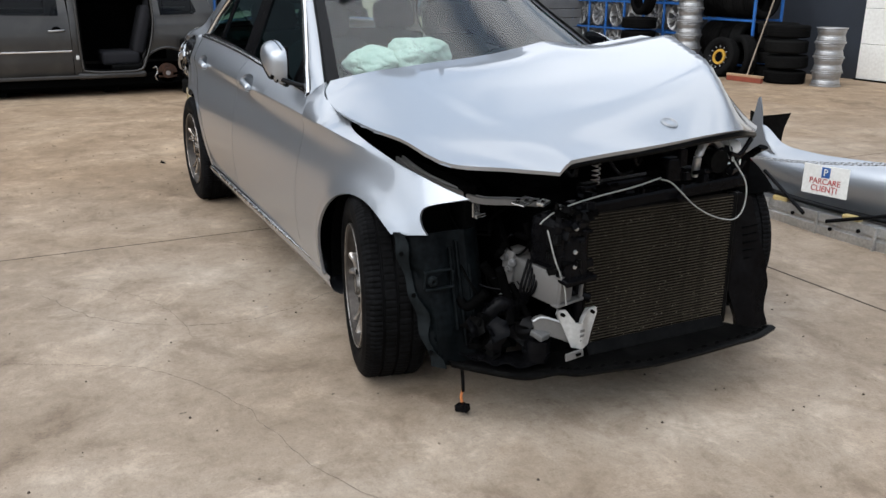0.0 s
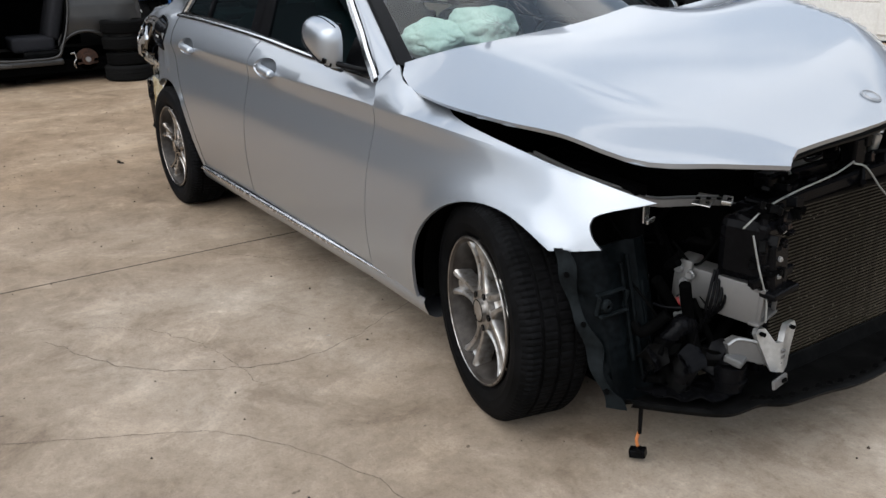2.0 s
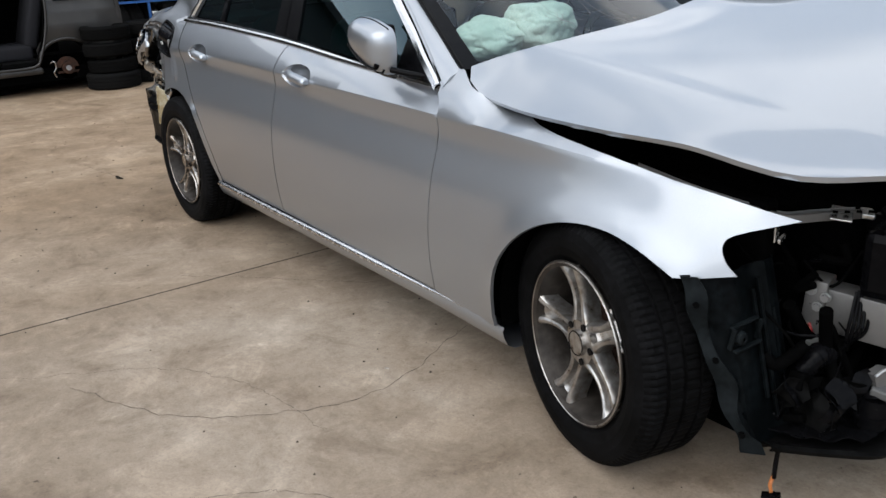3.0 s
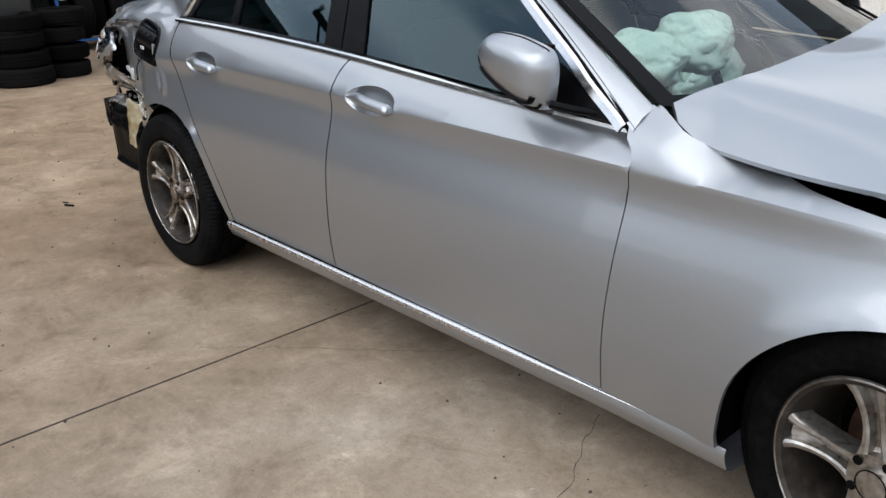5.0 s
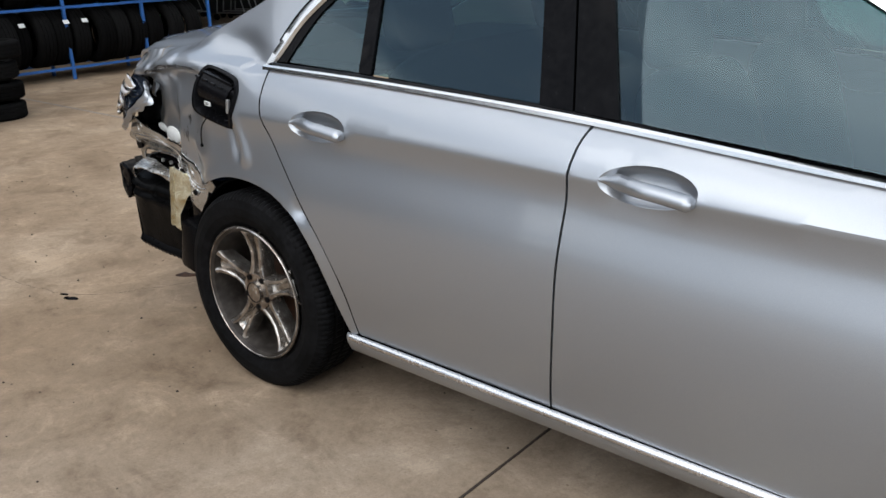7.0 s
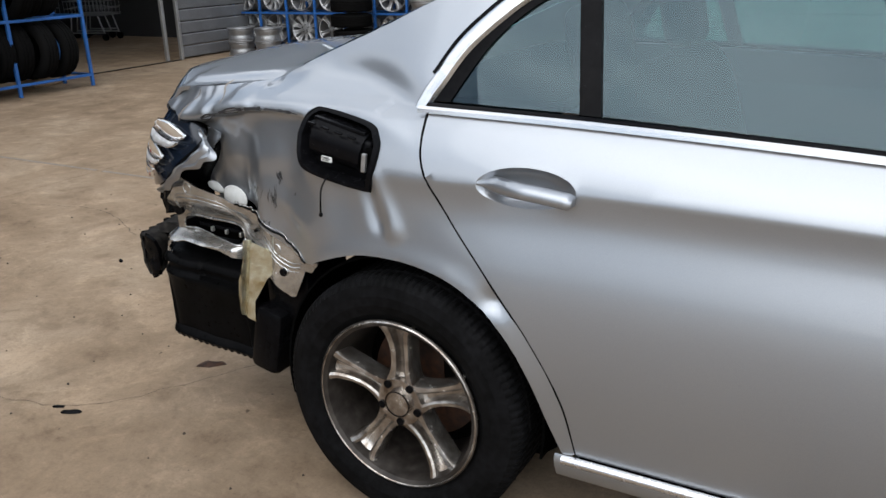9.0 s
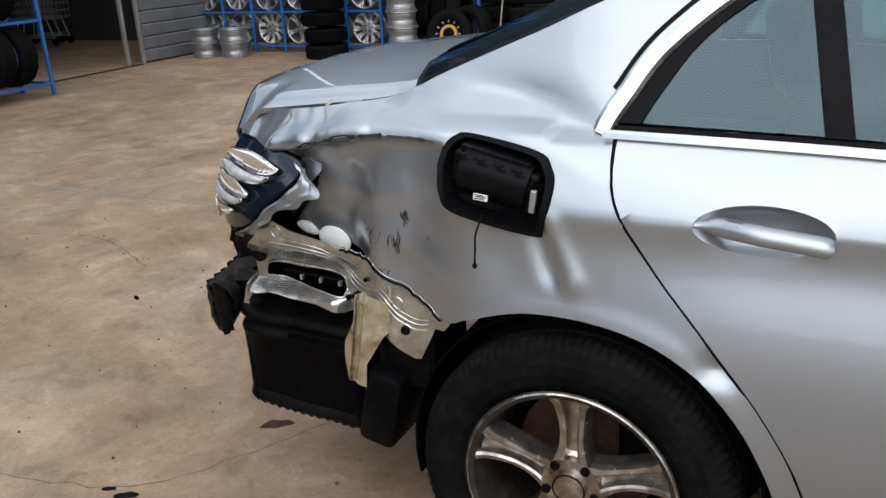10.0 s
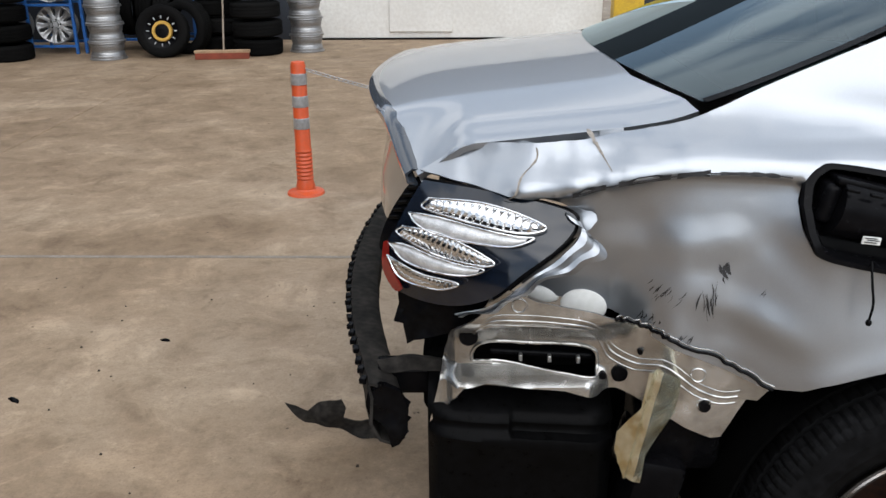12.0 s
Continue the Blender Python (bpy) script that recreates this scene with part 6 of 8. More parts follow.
# chassis rail, crash box brackets
DULL = material("dull_cast_aluminium", (0.14, 0.138, 0.132), rough=0.5, metal=0.5, dark=(0.15, 0.145, 0.14), scale=9, fine=70, bump=0.1, amount=0.3)
RAIL_M = pose(1.975, -0.425, 0.458, 0, 4, 15)


def turned(bm, m):
    bm.transform(m)
    return bm


rail = part("chassis_rail", turned(merged(box((0, 0, 0), (0.23, 0.075, 0.112), 0.006), box((-0.1, -0.012, 0), (0.05, 0.075, 0.15), 0.006), box((0.112, 0.02, 0.045), (0.03, 0.12, 0.008), 0.002), box((0.112, 0.02, -0.05), (0.03, 0.13, 0.008), 0.002), box((0.118, -0.03, 0), (0.012, 0.01, 0.1), 0.002), box((0.118, 0.075, 0), (0.012, 0.01, 0.1), 0.002)), RAIL_M), DULL, saloon, "bare grey chassis rail end", 40)
for dx, dz in ((-0.11, 0.05), (-0.09, 0.012), (-0.105, -0.05), (-0.075, 0.04)):
    part("bolt", turned(merged(rod((dx, -0.05, dz), (dx, -0.066, dz), 0.0095, seg=6), rod((dx, -0.048, dz), (dx, -0.056, dz), 0.013, seg=14)), RAIL_M), STEEL, rail)


def v_bracket(x, y, z):
    out = [(y - 0.075, z + 0.06), (y - 0.068, z + 0.076), (y - 0.042, z + 0.074), (y - 0.014, z + 0.026), (y + 0.01, z + 0.026), (y + 0.042, z + 0.07), (y + 0.074, z + 0.074), (y + 0.078, z + 0.056), (y + 0.055, z - 0.005), (y + 0.036, z - 0.06), (y + 0.005, z - 0.07), (y - 0.03, z - 0.064), (y - 0.05, z - 0.005)]
    return panel(out, lambda u, v: (x + 0.016 * hill(u - y, 0.03) + 0.15 * (u - y) - 0.12 * (v - z), u, v), 0.012)


vb = part("crash_bracket", turned(v_bracket(2.115, -0.37, 0.318), Matrix.Translation((2.115, -0.362, 0.318)) @ Matrix.Diagonal((1, 0.9, 0.88, 1)) @ Matrix.Translation((-2.115, 0.37, -0.318))), ALU, saloon, "bright cast V-shaped bumper bracket", 40, 0.016)
arm = [(-0.5, 0.348), (-0.47, 0.36), (-0.41, 0.338), (-0.36, 0.318), (-0.36, 0.262), (-0.42, 0.285), (-0.49, 0.312)]
part("bracket_arm", panel(arm, lambda u, v: (2.112 + 0.35 * (u + 0.36), u, v), 0.016), DULL, vb, "grey arm of the bracket", 40, 0.03)
part("arm_edge", hose([(2.064, -0.5, 0.35), (2.075, -0.47, 0.362), (2.096, -0.41, 0.341), (2.114, -0.36, 0.322)], 0.004, 6, 24), ALU, vb, "bright folded edge of the arm")
# Holes are near-black discs that paint the shade inside.
for y, z in ((-0.414, 0.371), (-0.311, 0.371)):
    part("bracket_hole", rod((2.1 + 0.15 * (y + 0.37), y, z), (2.119 + 0.15 * (y + 0.37), y, z), 0.006, seg=14), SHADE_BLACK, vb)
for k in range(3):
    part("bracket_stamp", box((2.133, -0.355, 0.316 - 0.017 * k), (0.004, 0.018, 0.009), 0.0015, (0, 6, 8)), DULL, vb)
tab = part("towing_tab", box((2.165, -0.405, 0.255), (0.008, 0.075, 0.024), 0.002, (0, -8, 10)), DULL, saloon, "bright slotted tab")
# Slot and hole of the tab: solid pieces coloured like inner shade.
part("tab_slot", box((2.17, -0.392, 0.256), (0.006, 0.02, 0.009), 0.001, (0, -8, 10)), SHADE_BLACK, tab)
part("tab_hole", rod((2.166, -0.43, 0.255), (2.172, -0.43, 0.255), 0.004, seg=10), SHADE_BLACK, tab)
part("side_bracket", panel([(0.53, 0.372), (0.552, 0.366), (0.56, 0.3), (0.6, 0.252), (0.64, 0.24), (0.622, 0.215), (0.575, 0.2), (0.545, 0.23), (0.527, 0.3)], lambda u, v: (2.0 - 0.3 * (u - 0.53) + 0.01 * noise.noise(Vector((u * 40, v * 40, 0))), u, v), 0.012), ALU, saloon, "bright bracket beside the radiator", 35, 0.01)
part("side_tab", panel([(0.473, 0.464), (0.5, 0.45), (0.549, 0.434), (0.54, 0.42), (0.5, 0.425), (0.48, 0.4), (0.47, 0.42)], lambda u, v: (1.99, u, v), 0.014), ALU, saloon, "small bent bright tab", 35, 0.006)
pump = part("coolant_pump", merged(rod((2.06, -0.48, 0.215), (2.06, -0.475, 0.285), 0.043, seg=24), rod((2.06, -0.475, 0.285), (2.055, -0.472, 0.3), 0.034, seg=20), rod((2.06, -0.478, 0.24), (2.06, -0.478, 0.248), 0.049, seg=24)), BLACK, saloon, "black coolant pump", 40)
part("pump_plug", box((2.075, -0.478, 0.305), (0.05, 0.045, 0.022), 0.005, (0, 12, 20)), material("grey_plug_plastic", (0.09, 0.09, 0.088), rough=0.5), pump, "grey pump plug")

# upper rail across the wing
def channel(points, w, h, n=30):
    """A shallow open channel following a curve."""
    pts = spline(points, n)
    rows = []
    for i, p in enumerate(pts):
        d = (pts[min(i + 1, n - 1)] - pts[max(0, i - 1)]).normalized()
        a = Vector((-d.y, d.x, 0)).normalized()
        rows.append([tuple(p + a * s + Vector((0, 0, z))) for s, z in ((-w, -h), (-w, 0.0), (-w * 0.55, 0.002), (-w * 0.45, -h * 0.4), (w * 0.45, -h * 0.4), (w * 0.55, 0.002), (w, 0.0), (w, -h * 0.7))])
    return grid(rows)


upper_rail = part("upper_rail", channel([(1.5, -0.71, 0.80), (1.65, -0.7, 0.775), (1.724, -0.67, 0.757), (1.785, -0.63, 0.738), (1.84, -0.575, 0.716), (1.875, -0.49, 0.71), (1.92, -0.40, 0.706)], 0.016, 0.02), DULL, saloon, "bent grey upper wing rail", 40, 0.004)
part("rail_tab", merged(box((1.91, -0.45, 0.703), (0.05, 0.09, 0.005), 0.002, (4, 5, 28)), box((1.945, -0.4, 0.7), (0.03, 0.06, 0.014), 0.004, (0, 6, 35))), SHEET, upper_rail, "grey slotted mounting tab")
# Tab holes are flat near-black pieces, shade given as colour.
for k in range(4):
    part("tab_hole", box((1.905 + 0.018 * k, -0.47 + 0.02 * k, 0.7105), (0.012, 0.012, 0.004), 0.001, (0, 0, 28)), SHADE_BLACK, upper_rail)
part("hanging_eye", merged(box((1.83, -0.585, 0.672), (0.006, 0.035, 0.05), 0.002, (0, 0, 20)), box((1.835, -0.57, 0.65), (0.008, 0.05, 0.012), 0.002, (0, 0, 20))), SHEET, upper_rail)

# front wheel liner hanging behind the open headlamp
rows = []
for i in range(29):
    t = i / 28
    z = 0.612 - 0.42 * t
    x0 = 1.765 + 0.15 * t ** 1.15 + 0.006 * math.sin(16 * t)
    y0 = -0.856 + 0.07 * t + 0.006 * math.sin(21 * t + 1)
    px = 1.815 + 0.105 * t
    rib = 0.006 * (1 if 0.25 < t < 0.42 else 0)
    rows.append([(x0, y0, z), (x0 + 0.012, y0 + 0.016, z), (x0 + 0.022, y0 + 0.034, z), (px + 0.004, -0.79 + 0.03 * t, z), (px + 0.012 + rib, -0.765, z), (px + 0.014 + rib, -0.72, z), (px + 0.008, -0.7, z), (px + 0.012, -0.65, z), (px + 0.022, -0.635, z), (px + 0.02, -0.6, z), (px, -0.575, z), (px - 0.12, -0.57, z)])
liner = part("wheel_liner", grid(rows), LINER, saloon, "dark plastic wheel arch liner, hanging loose", 35, 0.004)
edge = []
for i in range(29):
    t = i / 28
    z = 0.612 - 0.42 * t
    x0 = 1.765 + 0.15 * t ** 1.15 + 0.006 * math.sin(16 * t)
    y0 = -0.856 + 0.07 * t + 0.006 * math.sin(21 * t + 1)
    w = 0.02 + 0.008 * math.sin(13 * t) + (0.01 if t > 0.9 else 0)
    edge.append([(x0 + 0.004, y0 - 0.004, z), (x0 + 0.012 + w * 0.5, y0 + w * 0.4, z), (x0 + 0.016 + w, y0 + w * 0.9, z)])
part("liner_flange", grid(edge), LINER_EDGE, liner, "paler scuffed edge flange of the liner", 50, 0.003)
for y, z0, z1 in ((-0.69, 0.56, 0.3), (-0.665, 0.58, 0.25), (-0.625, 0.5, 0.24)):
    part("liner_ridge", hose([(1.835 + 0.105 * (0.612 - z) / 0.42, y, z) for z in (z0, (z0 + z1) / 2, z1)], 0.006, 6, 12), LINER, liner)
part("liner_pocket", merged(box((1.868, -0.74, 0.495), (0.012, 0.1, 0.006), 0.002, (0, 12, 0)), box((1.882, -0.74, 0.44), (0.012, 0.1, 0.006), 0.002, (0, 12, 0)), box((1.875, -0.692, 0.467), (0.012, 0.006, 0.055), 0.002, (0, 12, 0)), box((1.872, -0.788, 0.467), (0.012, 0.006, 0.055), 0.002, (0, 12, 0))), LINER_EDGE, liner, "raised frame of the liner pocket")
part("liner_stud", lathe([(0.004, 0.012), (0.008, 0.014), (0.016, 0.01), (0.018, 0.0), (0.001, 0.0)], 20), LINER_EDGE, liner, "round liner fastener", 40).matrix_basis = pose(1.876, -0.765, 0.466, 0, 0, 90) @ pose(0, 0, 0, 180, 0, 0)
for z in (0.55, 0.42, 0.24):
    t = (0.612 - z) / 0.42
    part("liner_clip", rod((1.775 + 0.15 * t, -0.845 + 0.07 * t, z), (1.79 + 0.15 * t, -0.856 + 0.07 * t, z), 0.007, seg=10), SHADE_BLACK, liner)

# engine bay: engine block and random hoses, the bay's shade put into their black
part("engine_cover", merged(box((1.45, 0.0, 0.68), (0.62, 0.62, 0.16), 0.05, (0, 2, 0), 3), box((1.5, 0.0, 0.5), (0.8, 0.7, 0.4), 0.05)), SHADE_BLACK, saloon, "black engine cover in the dark bay", 50)
part("inner_wing", box((1.4, -0.6, 0.6), (0.85, 0.05, 0.3), 0.01), SHADE_BLACK, saloon)
part("inner_wing", box((1.4, 0.6, 0.6), (0.85, 0.05, 0.3), 0.01), SHADE_BLACK, saloon)
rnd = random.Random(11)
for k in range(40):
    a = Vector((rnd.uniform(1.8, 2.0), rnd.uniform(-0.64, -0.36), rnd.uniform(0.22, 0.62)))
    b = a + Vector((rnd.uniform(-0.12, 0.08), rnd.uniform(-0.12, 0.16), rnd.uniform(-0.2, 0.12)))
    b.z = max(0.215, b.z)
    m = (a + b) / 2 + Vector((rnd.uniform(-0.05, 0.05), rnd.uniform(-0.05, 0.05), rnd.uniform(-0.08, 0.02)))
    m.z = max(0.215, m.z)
    part("hose", hose([a, m, b], rnd.choice((0.003, 0.004, 0.006, 0.011, 0.016)), 8), rnd.choice((BLACK, SHADE_BLACK, SHADE_BLACK, SHADE_BLACK)), saloon, smooth=60)
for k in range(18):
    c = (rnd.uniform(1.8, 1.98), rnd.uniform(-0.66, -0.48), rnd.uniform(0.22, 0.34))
    part("bracket_bit", box(c, (rnd.uniform(0.015, 0.05), rnd.uniform(0.015, 0.05), rnd.uniform(0.01, 0.05)), 0.004, (rnd.uniform(-30, 30), rnd.uniform(-30, 30), rnd.uniform(0, 90))), rnd.choice((BLACK, SHADE_BLACK, SHADE_BLACK)), saloon)
bits = []
for i in range(40):
    t = i / 39
    bits.append((1.9 + 0.05 * math.sin(2.6 * t), -0.62 + 0.13 * t, 0.26 + 0.12 * math.sin(2.8 * t)))
air = hose(bits[::4] + [bits[-1]], 0.028, 12, 44)
part("corrugated_hose", air, BLACK, saloon, "black air hose", 60)
for k in range(14):
    p = spline(bits[::4], 15)[k]
    q = spline(bits[::4], 15)[k + 1]
    part("hose_rib", rod(p, p.lerp(q, 0.35), 0.0305, seg=16), BLACK, saloon)
for k in range(5):
    part("cable", hose([(1.98, -0.47 + 0.012 * k, 0.53), (1.985 + 0.006 * k, -0.50 + 0.01 * k, 0.44), (1.97, -0.49 + 0.004 * k, 0.38), (1.92, -0.53, 0.33 - 0.02 * k)], 0.0045, 6), BLACK, saloon, smooth=60)
crumple = panel([(1.86, 0.21), (1.93, 0.205), (2.0, 0.21), (2.04, 0.24), (2.0, 0.3), (1.95, 0.33), (1.9, 0.28)], lambda u, v: (u, -0.62 + 0.3 * (v - 0.2) + 0.02 * noise.noise(Vector((u * 25, v * 25, 2))), v), 0.014)
part("crushed_guide", crumple, DUSTY_BLACK, saloon, "crushed dusty air guide", 30, 0.004)
plug_grey = material("grey_connector_plastic", (0.17, 0.175, 0.17), rough=0.5)
part("grey_connector", merged(box((1.905, -0.505, 0.388), (0.03, 0.045, 0.022), 0.003, (12, 0, 24)), box((1.915, -0.51, 0.38), (0.02, 0.05, 0.006), 0.002, (12, 0, 24))), plug_grey, saloon, "grey loose connector")
for k in range(3):
    part("wire", hose([(1.9, -0.512 + 0.006 * k, 0.398), (1.9, -0.515 + 0.004 * k, 0.415), (1.89, -0.516 + 0.006 * k, 0.43)], 0.0016, 6), (COPPER, SIGN_RED, SIGN_RED)[k], saloon)
rg = random.Random(23)
for k in range(16):
    cx, cy, cz = rg.uniform(1.9, 2.05), rg.uniform(-0.66, -0.5), rg.uniform(0.215, 0.32)
    w, h = rg.uniform(0.02, 0.05), rg.uniform(0.015, 0.045)
    shard = panel([(-w, -h), (w * 0.6, -h * 0.8), (w, h * 0.4), (w * 0.2, h), (-w * 0.8, h * 0.5)], lambda u, v: (u, 0.01 * math.sin(60 * u + k) + 0.008 * math.sin(70 * v), v), 0.014)
    shard.transform(pose(cx, cy, cz + 0.02, rg.uniform(-50, 50), rg.uniform(-40, 40), rg.uniform(0, 120)))
    part("plastic_shard", shard, rg.choice((BLACK, BLACK, DUSTY_BLACK, SHADE_BLACK)), saloon, "", 40, 0.002)
for k in range(9):
    a = Vector((rg.uniform(1.86, 2.04), rg.uniform(-0.64, -0.46), rg.uniform(0.24, 0.5)))
    part("wire", hose([a, a + Vector((rg.uniform(-0.03, 0.05), rg.uniform(-0.03, 0.06), rg.uniform(-0.06, -0.01))), a + Vector((rg.uniform(-0.03, 0.05), rg.uniform(0.0, 0.08), rg.uniform(-0.12, -0.04)))], 0.0022, 6), BLACK, saloon, smooth=60)
# dangling plug under the corner
part("dangling_cable", hose([(1.96, -0.70, 0.2), (1.95, -0.69, 0.14), (1.945, -0.685, 0.09)], 0.006, 8), BLACK, saloon, "black cable hanging to the ground")
part("dangling_wire", hose([(1.945, -0.685, 0.1), (1.94, -0.69, 0.07), (1.945, -0.687, 0.045)], 0.005, 6), COPPER, saloon, "bare orange wires")
part("dangling_plug", merged(box((1.945, -0.687, 0.03), (0.045, 0.03, 0.024), 0.003, (0, -10, 30)), box((1.955, -0.69, 0.045), (0.02, 0.02, 0.012), 0.002)), BLACK, saloon, "black plug at the end of the cable")
# pale bonnet-release cable
CABLE = material("pale_cable_sheath", (0.3, 0.3, 0.28), rough=0.5)
part("release_cable", hose([(2.1, -0.4, 0.4), (2.105, -0.415, 0.47), (2.1, -0.45, 0.56), (2.09, -0.475, 0.655)], 0.0026, 8, 40), CABLE, saloon, "pale bonnet release cable", 60)
part("release_cable", hose([(2.07, -0.49, 0.672), (2.08, -0.478, 0.69), (2.08, -0.42, 0.716), (2.08, -0.3, 0.738), (2.08, -0.14, 0.757), (2.06, -0.02, 0.77)], 0.0026, 8, 60), CABLE, saloon, "pale bonnet release cable", 60)
part("release_cable", hose([(2.06, -0.02, 0.765), (2.08, 0.015, 0.75), (2.08, 0.12, 0.663), (2.08, 0.22, 0.612), (2.08, 0.307, 0.596), (2.08, 0.345, 0.64), (2.07, 0.35, 0.72), (2.03, 0.32, 0.80), (1.98, 0.33, 0.88)], 0.0026, 8, 60), CABLE, saloon, "pale bonnet release cable", 60)
# lock, spring, hoses and white tank below the bonnet nose
part("bonnet_lock", merged(box((2.0, 0.07, 0.78), (0.05, 0.06, 0.08), 0.008), box((2.02, 0.1, 0.82), (0.02, 0.03, 0.06), 0.004)), BLACK, saloon)
part("lock_spring", hose([(2.0 + 0.013 * math.cos(a), -0.24 + 0.013 * math.sin(a), 0.76 + 0.0025 * a) for a in [0.8 * i for i in range(40)]], 0.003, 6, 160), SHEET, saloon)
part("coolant_pipe", hose([(1.98, 0.2, 0.74), (2.0, 0.19, 0.82), (1.97, 0.26, 0.86), (1.96, 0.33, 0.82), (2.0, 0.34, 0.74)], 0.014, 10, 40), ALU, saloon, "bright curved pipe", 60)
part("throttle_body", merged(rod((1.96, 0.27, 0.79), (2.02, 0.27, 0.79), 0.04, seg=20), box((1.95, 0.34, 0.79), (0.06, 0.06, 0.08), 0.01)), DUSTY_BLACK, saloon, "", 40)
part("washer_tank", box((1.9, 0.42, 0.78), (0.08, 0.09, 0.11), 0.025, (8, 0, 10), 3), WHITE, saloon, "white plastic tank", 60)
part("trim_strip", hose([(1.72, 0.72, 0.72), (1.8, 0.68, 0.76), (1.88, 0.62, 0.79)], 0.02, 8, 16, 0.4), BLACK, saloon)

# small clips, ribs and bolts on the broken headlamp carrier and the shroud
rc = random.Random(31)
for k in range(46):
    c = (rc.uniform(2.08, 2.115), rc.uniform(-0.47, -0.31), rc.uniform(0.5, 0.73))
    part("carrier_detail", box(c, (rc.uniform(0.008, 0.03), rc.uniform(0.006, 0.035), rc.uniform(0.006, 0.03)), 0.002, (rc.uniform(-25, 25), rc.uniform(-15, 15), rc.uniform(-20, 20))), rc.choice((BLACK, SHADE_BLACK, BLACK, DUSTY_BLACK)), saloon)
for k in range(26):
    c = (rc.uniform(1.95, 2.02), rc.uniform(-0.3, 0.42), rc.uniform(0.7, 0.77))
    part("shroud_clip", box(c, (rc.uniform(0.01, 0.05), rc.uniform(0.01, 0.06), rc.uniform(0.008, 0.03)), 0.003, (rc.uniform(-20, 20), rc.uniform(-20, 20), rc.uniform(-30, 30))), rc.choice((BLACK, SHADE_BLACK)), saloon)
for k in range(14):
    a = Vector((rc.uniform(1.92, 2.06), rc.uniform(-0.4, 0.45), rc.uniform(0.72, 0.86)))
    b = a + Vector((rc.uniform(-0.05, 0.03), rc.uniform(-0.14, 0.14), rc.uniform(-0.06, 0.04)))
    part("loom", hose([a, (a + b) / 2 + Vector((0, 0, -0.03)), b], rc.choice((0.004, 0.006, 0.009)), 8), BLACK, saloon, smooth=60)

# ---- loose things of the yard ----
def tyre_proto(name, mat, r=0.32, w=0.21, label="", group=""):
    """A worn tyre lying on the ground, axis upright."""
    bm = tyre_mesh(r, w, 48, 0.2)
    bm.transform(pose(0, 0, w / 2, 90, 0, 0))
    t = part(name, bm, mat, None, smooth=30)
    return tagged(t, label, "tyre", group)


LYING = tyre_proto("tyre", DUSTY_RUBBER, label="worn black tyre lying in a stack", group="stacked tyres")
SMALL = Matrix.Diagonal((0.9, 0.9, 0.84, 1))
LYING.matrix_basis = pose(-7.07, 0.3, 0) @ SMALL
r5 = random.Random(5)


def stack(x, y, n, first=False, h=0.21, size=Matrix()):
    for k in range(n):
        if first and k == 0:
            continue
        copy_thing(LYING, pose(x + r5.uniform(-0.02, 0.02), y + r5.uniform(-0.02, 0.02), h * k, r5.uniform(-1, 1), r5.uniform(-1, 1), r5.uniform(0, 360)) @ size)


stack(-7.07, 0.3, 4, True, 0.176, SMALL)
stack(-7.3, 0.8, 4, False, 0.176, SMALL)
stack(-7.5, 7.58, 4)
stack(-4.72, 7.98, 4)
stack(-5.25, 8.35, 4)

# tyres standing on edge in the racks
bm = tyre_mesh(0.32, 0.2, 48, 0.2)
bm.transform(Matrix.Translation((0, 0, 0.32)))
STANDING = tagged(part("tyre", bm, DUSTY_RUBBER, None, smooth=30), "worn black tyre standing upright in the blue rack", "tyre", "tyres in the rack")
STANDING.matrix_basis = pose(-9.25, 1.1, 0.13)
LABEL = tagged(part("price_label", box((0, 0, 0), (0.004, 0.07, 0.05), 0.001), WHITE), "small white paper label on a tyre tread", "label", "tyre labels")
LABEL.matrix_basis = pose(-8.96, 1.68, 0.72, 0, -25, 0)


def post_bar(parent, p, q, w=0.035, name="post"):
    p, q = Vector(p), Vector(q)
    bm = box((0, 0, 0), (w, w, (q - p).length), 0.003, None, 1)
    bm.transform(Matrix.Translation((p + q) / 2) @ (q - p).to_track_quat("Z", "Y").to_matrix().to_4x4())
    return part(name, bm, BLUE, parent)


# long tyre rack before the open hall
rack = empty("tyre_rack", "blue steel tyre rack with two full shelves", "rack", at=(0, 0, 0))
X0, X1 = -9.0, -9.5
for y in (0.9, 1.42, 2.42, 3.4, 4.35):
    for x in (X0, X1):
        post_bar(rack, (x, y, 0.0), (x - 0.03, y, 2.3))
for z in (0.13, 0.8, 1.5):
    for x in (X0, X1):
        post_bar(rack, (x, 0.9, z), (x, 4.35, z), 0.03, "shelf_bar")
    for y in (0.9, 4.35):
        post_bar(rack, (X0, y, z), (X1, y, z), 0.03, "shelf_bar")
for z in (0.145, 0.815):
    y = 1.02
    while y < 4.2:
        copy_thing(STANDING, pose(-9.25 + r5.uniform(-0.03, 0.03), y, z, 0, r5.uniform(-20, 20), r5.uniform(-5, 5)))
        if r5.random() < 0.4:
            copy_thing(LABEL, pose(-8.97, y + r5.uniform(-0.03, 0.03), z + 0.5, 0, -35, r5.uniform(-5, 5)))
        y += r5.uniform(0.21, 0.25)
bpy.data.objects.remove(STANDING)
bpy.data.objects.remove(LABEL)
bag = part("green_bag", ellipsoid((-9.7, 4.15, 0.62), (0.16, 0.14, 0.3)), GREEN, None, smooth=60)
tagged(bag, "green plastic sack behind the tyre rack", "sack")
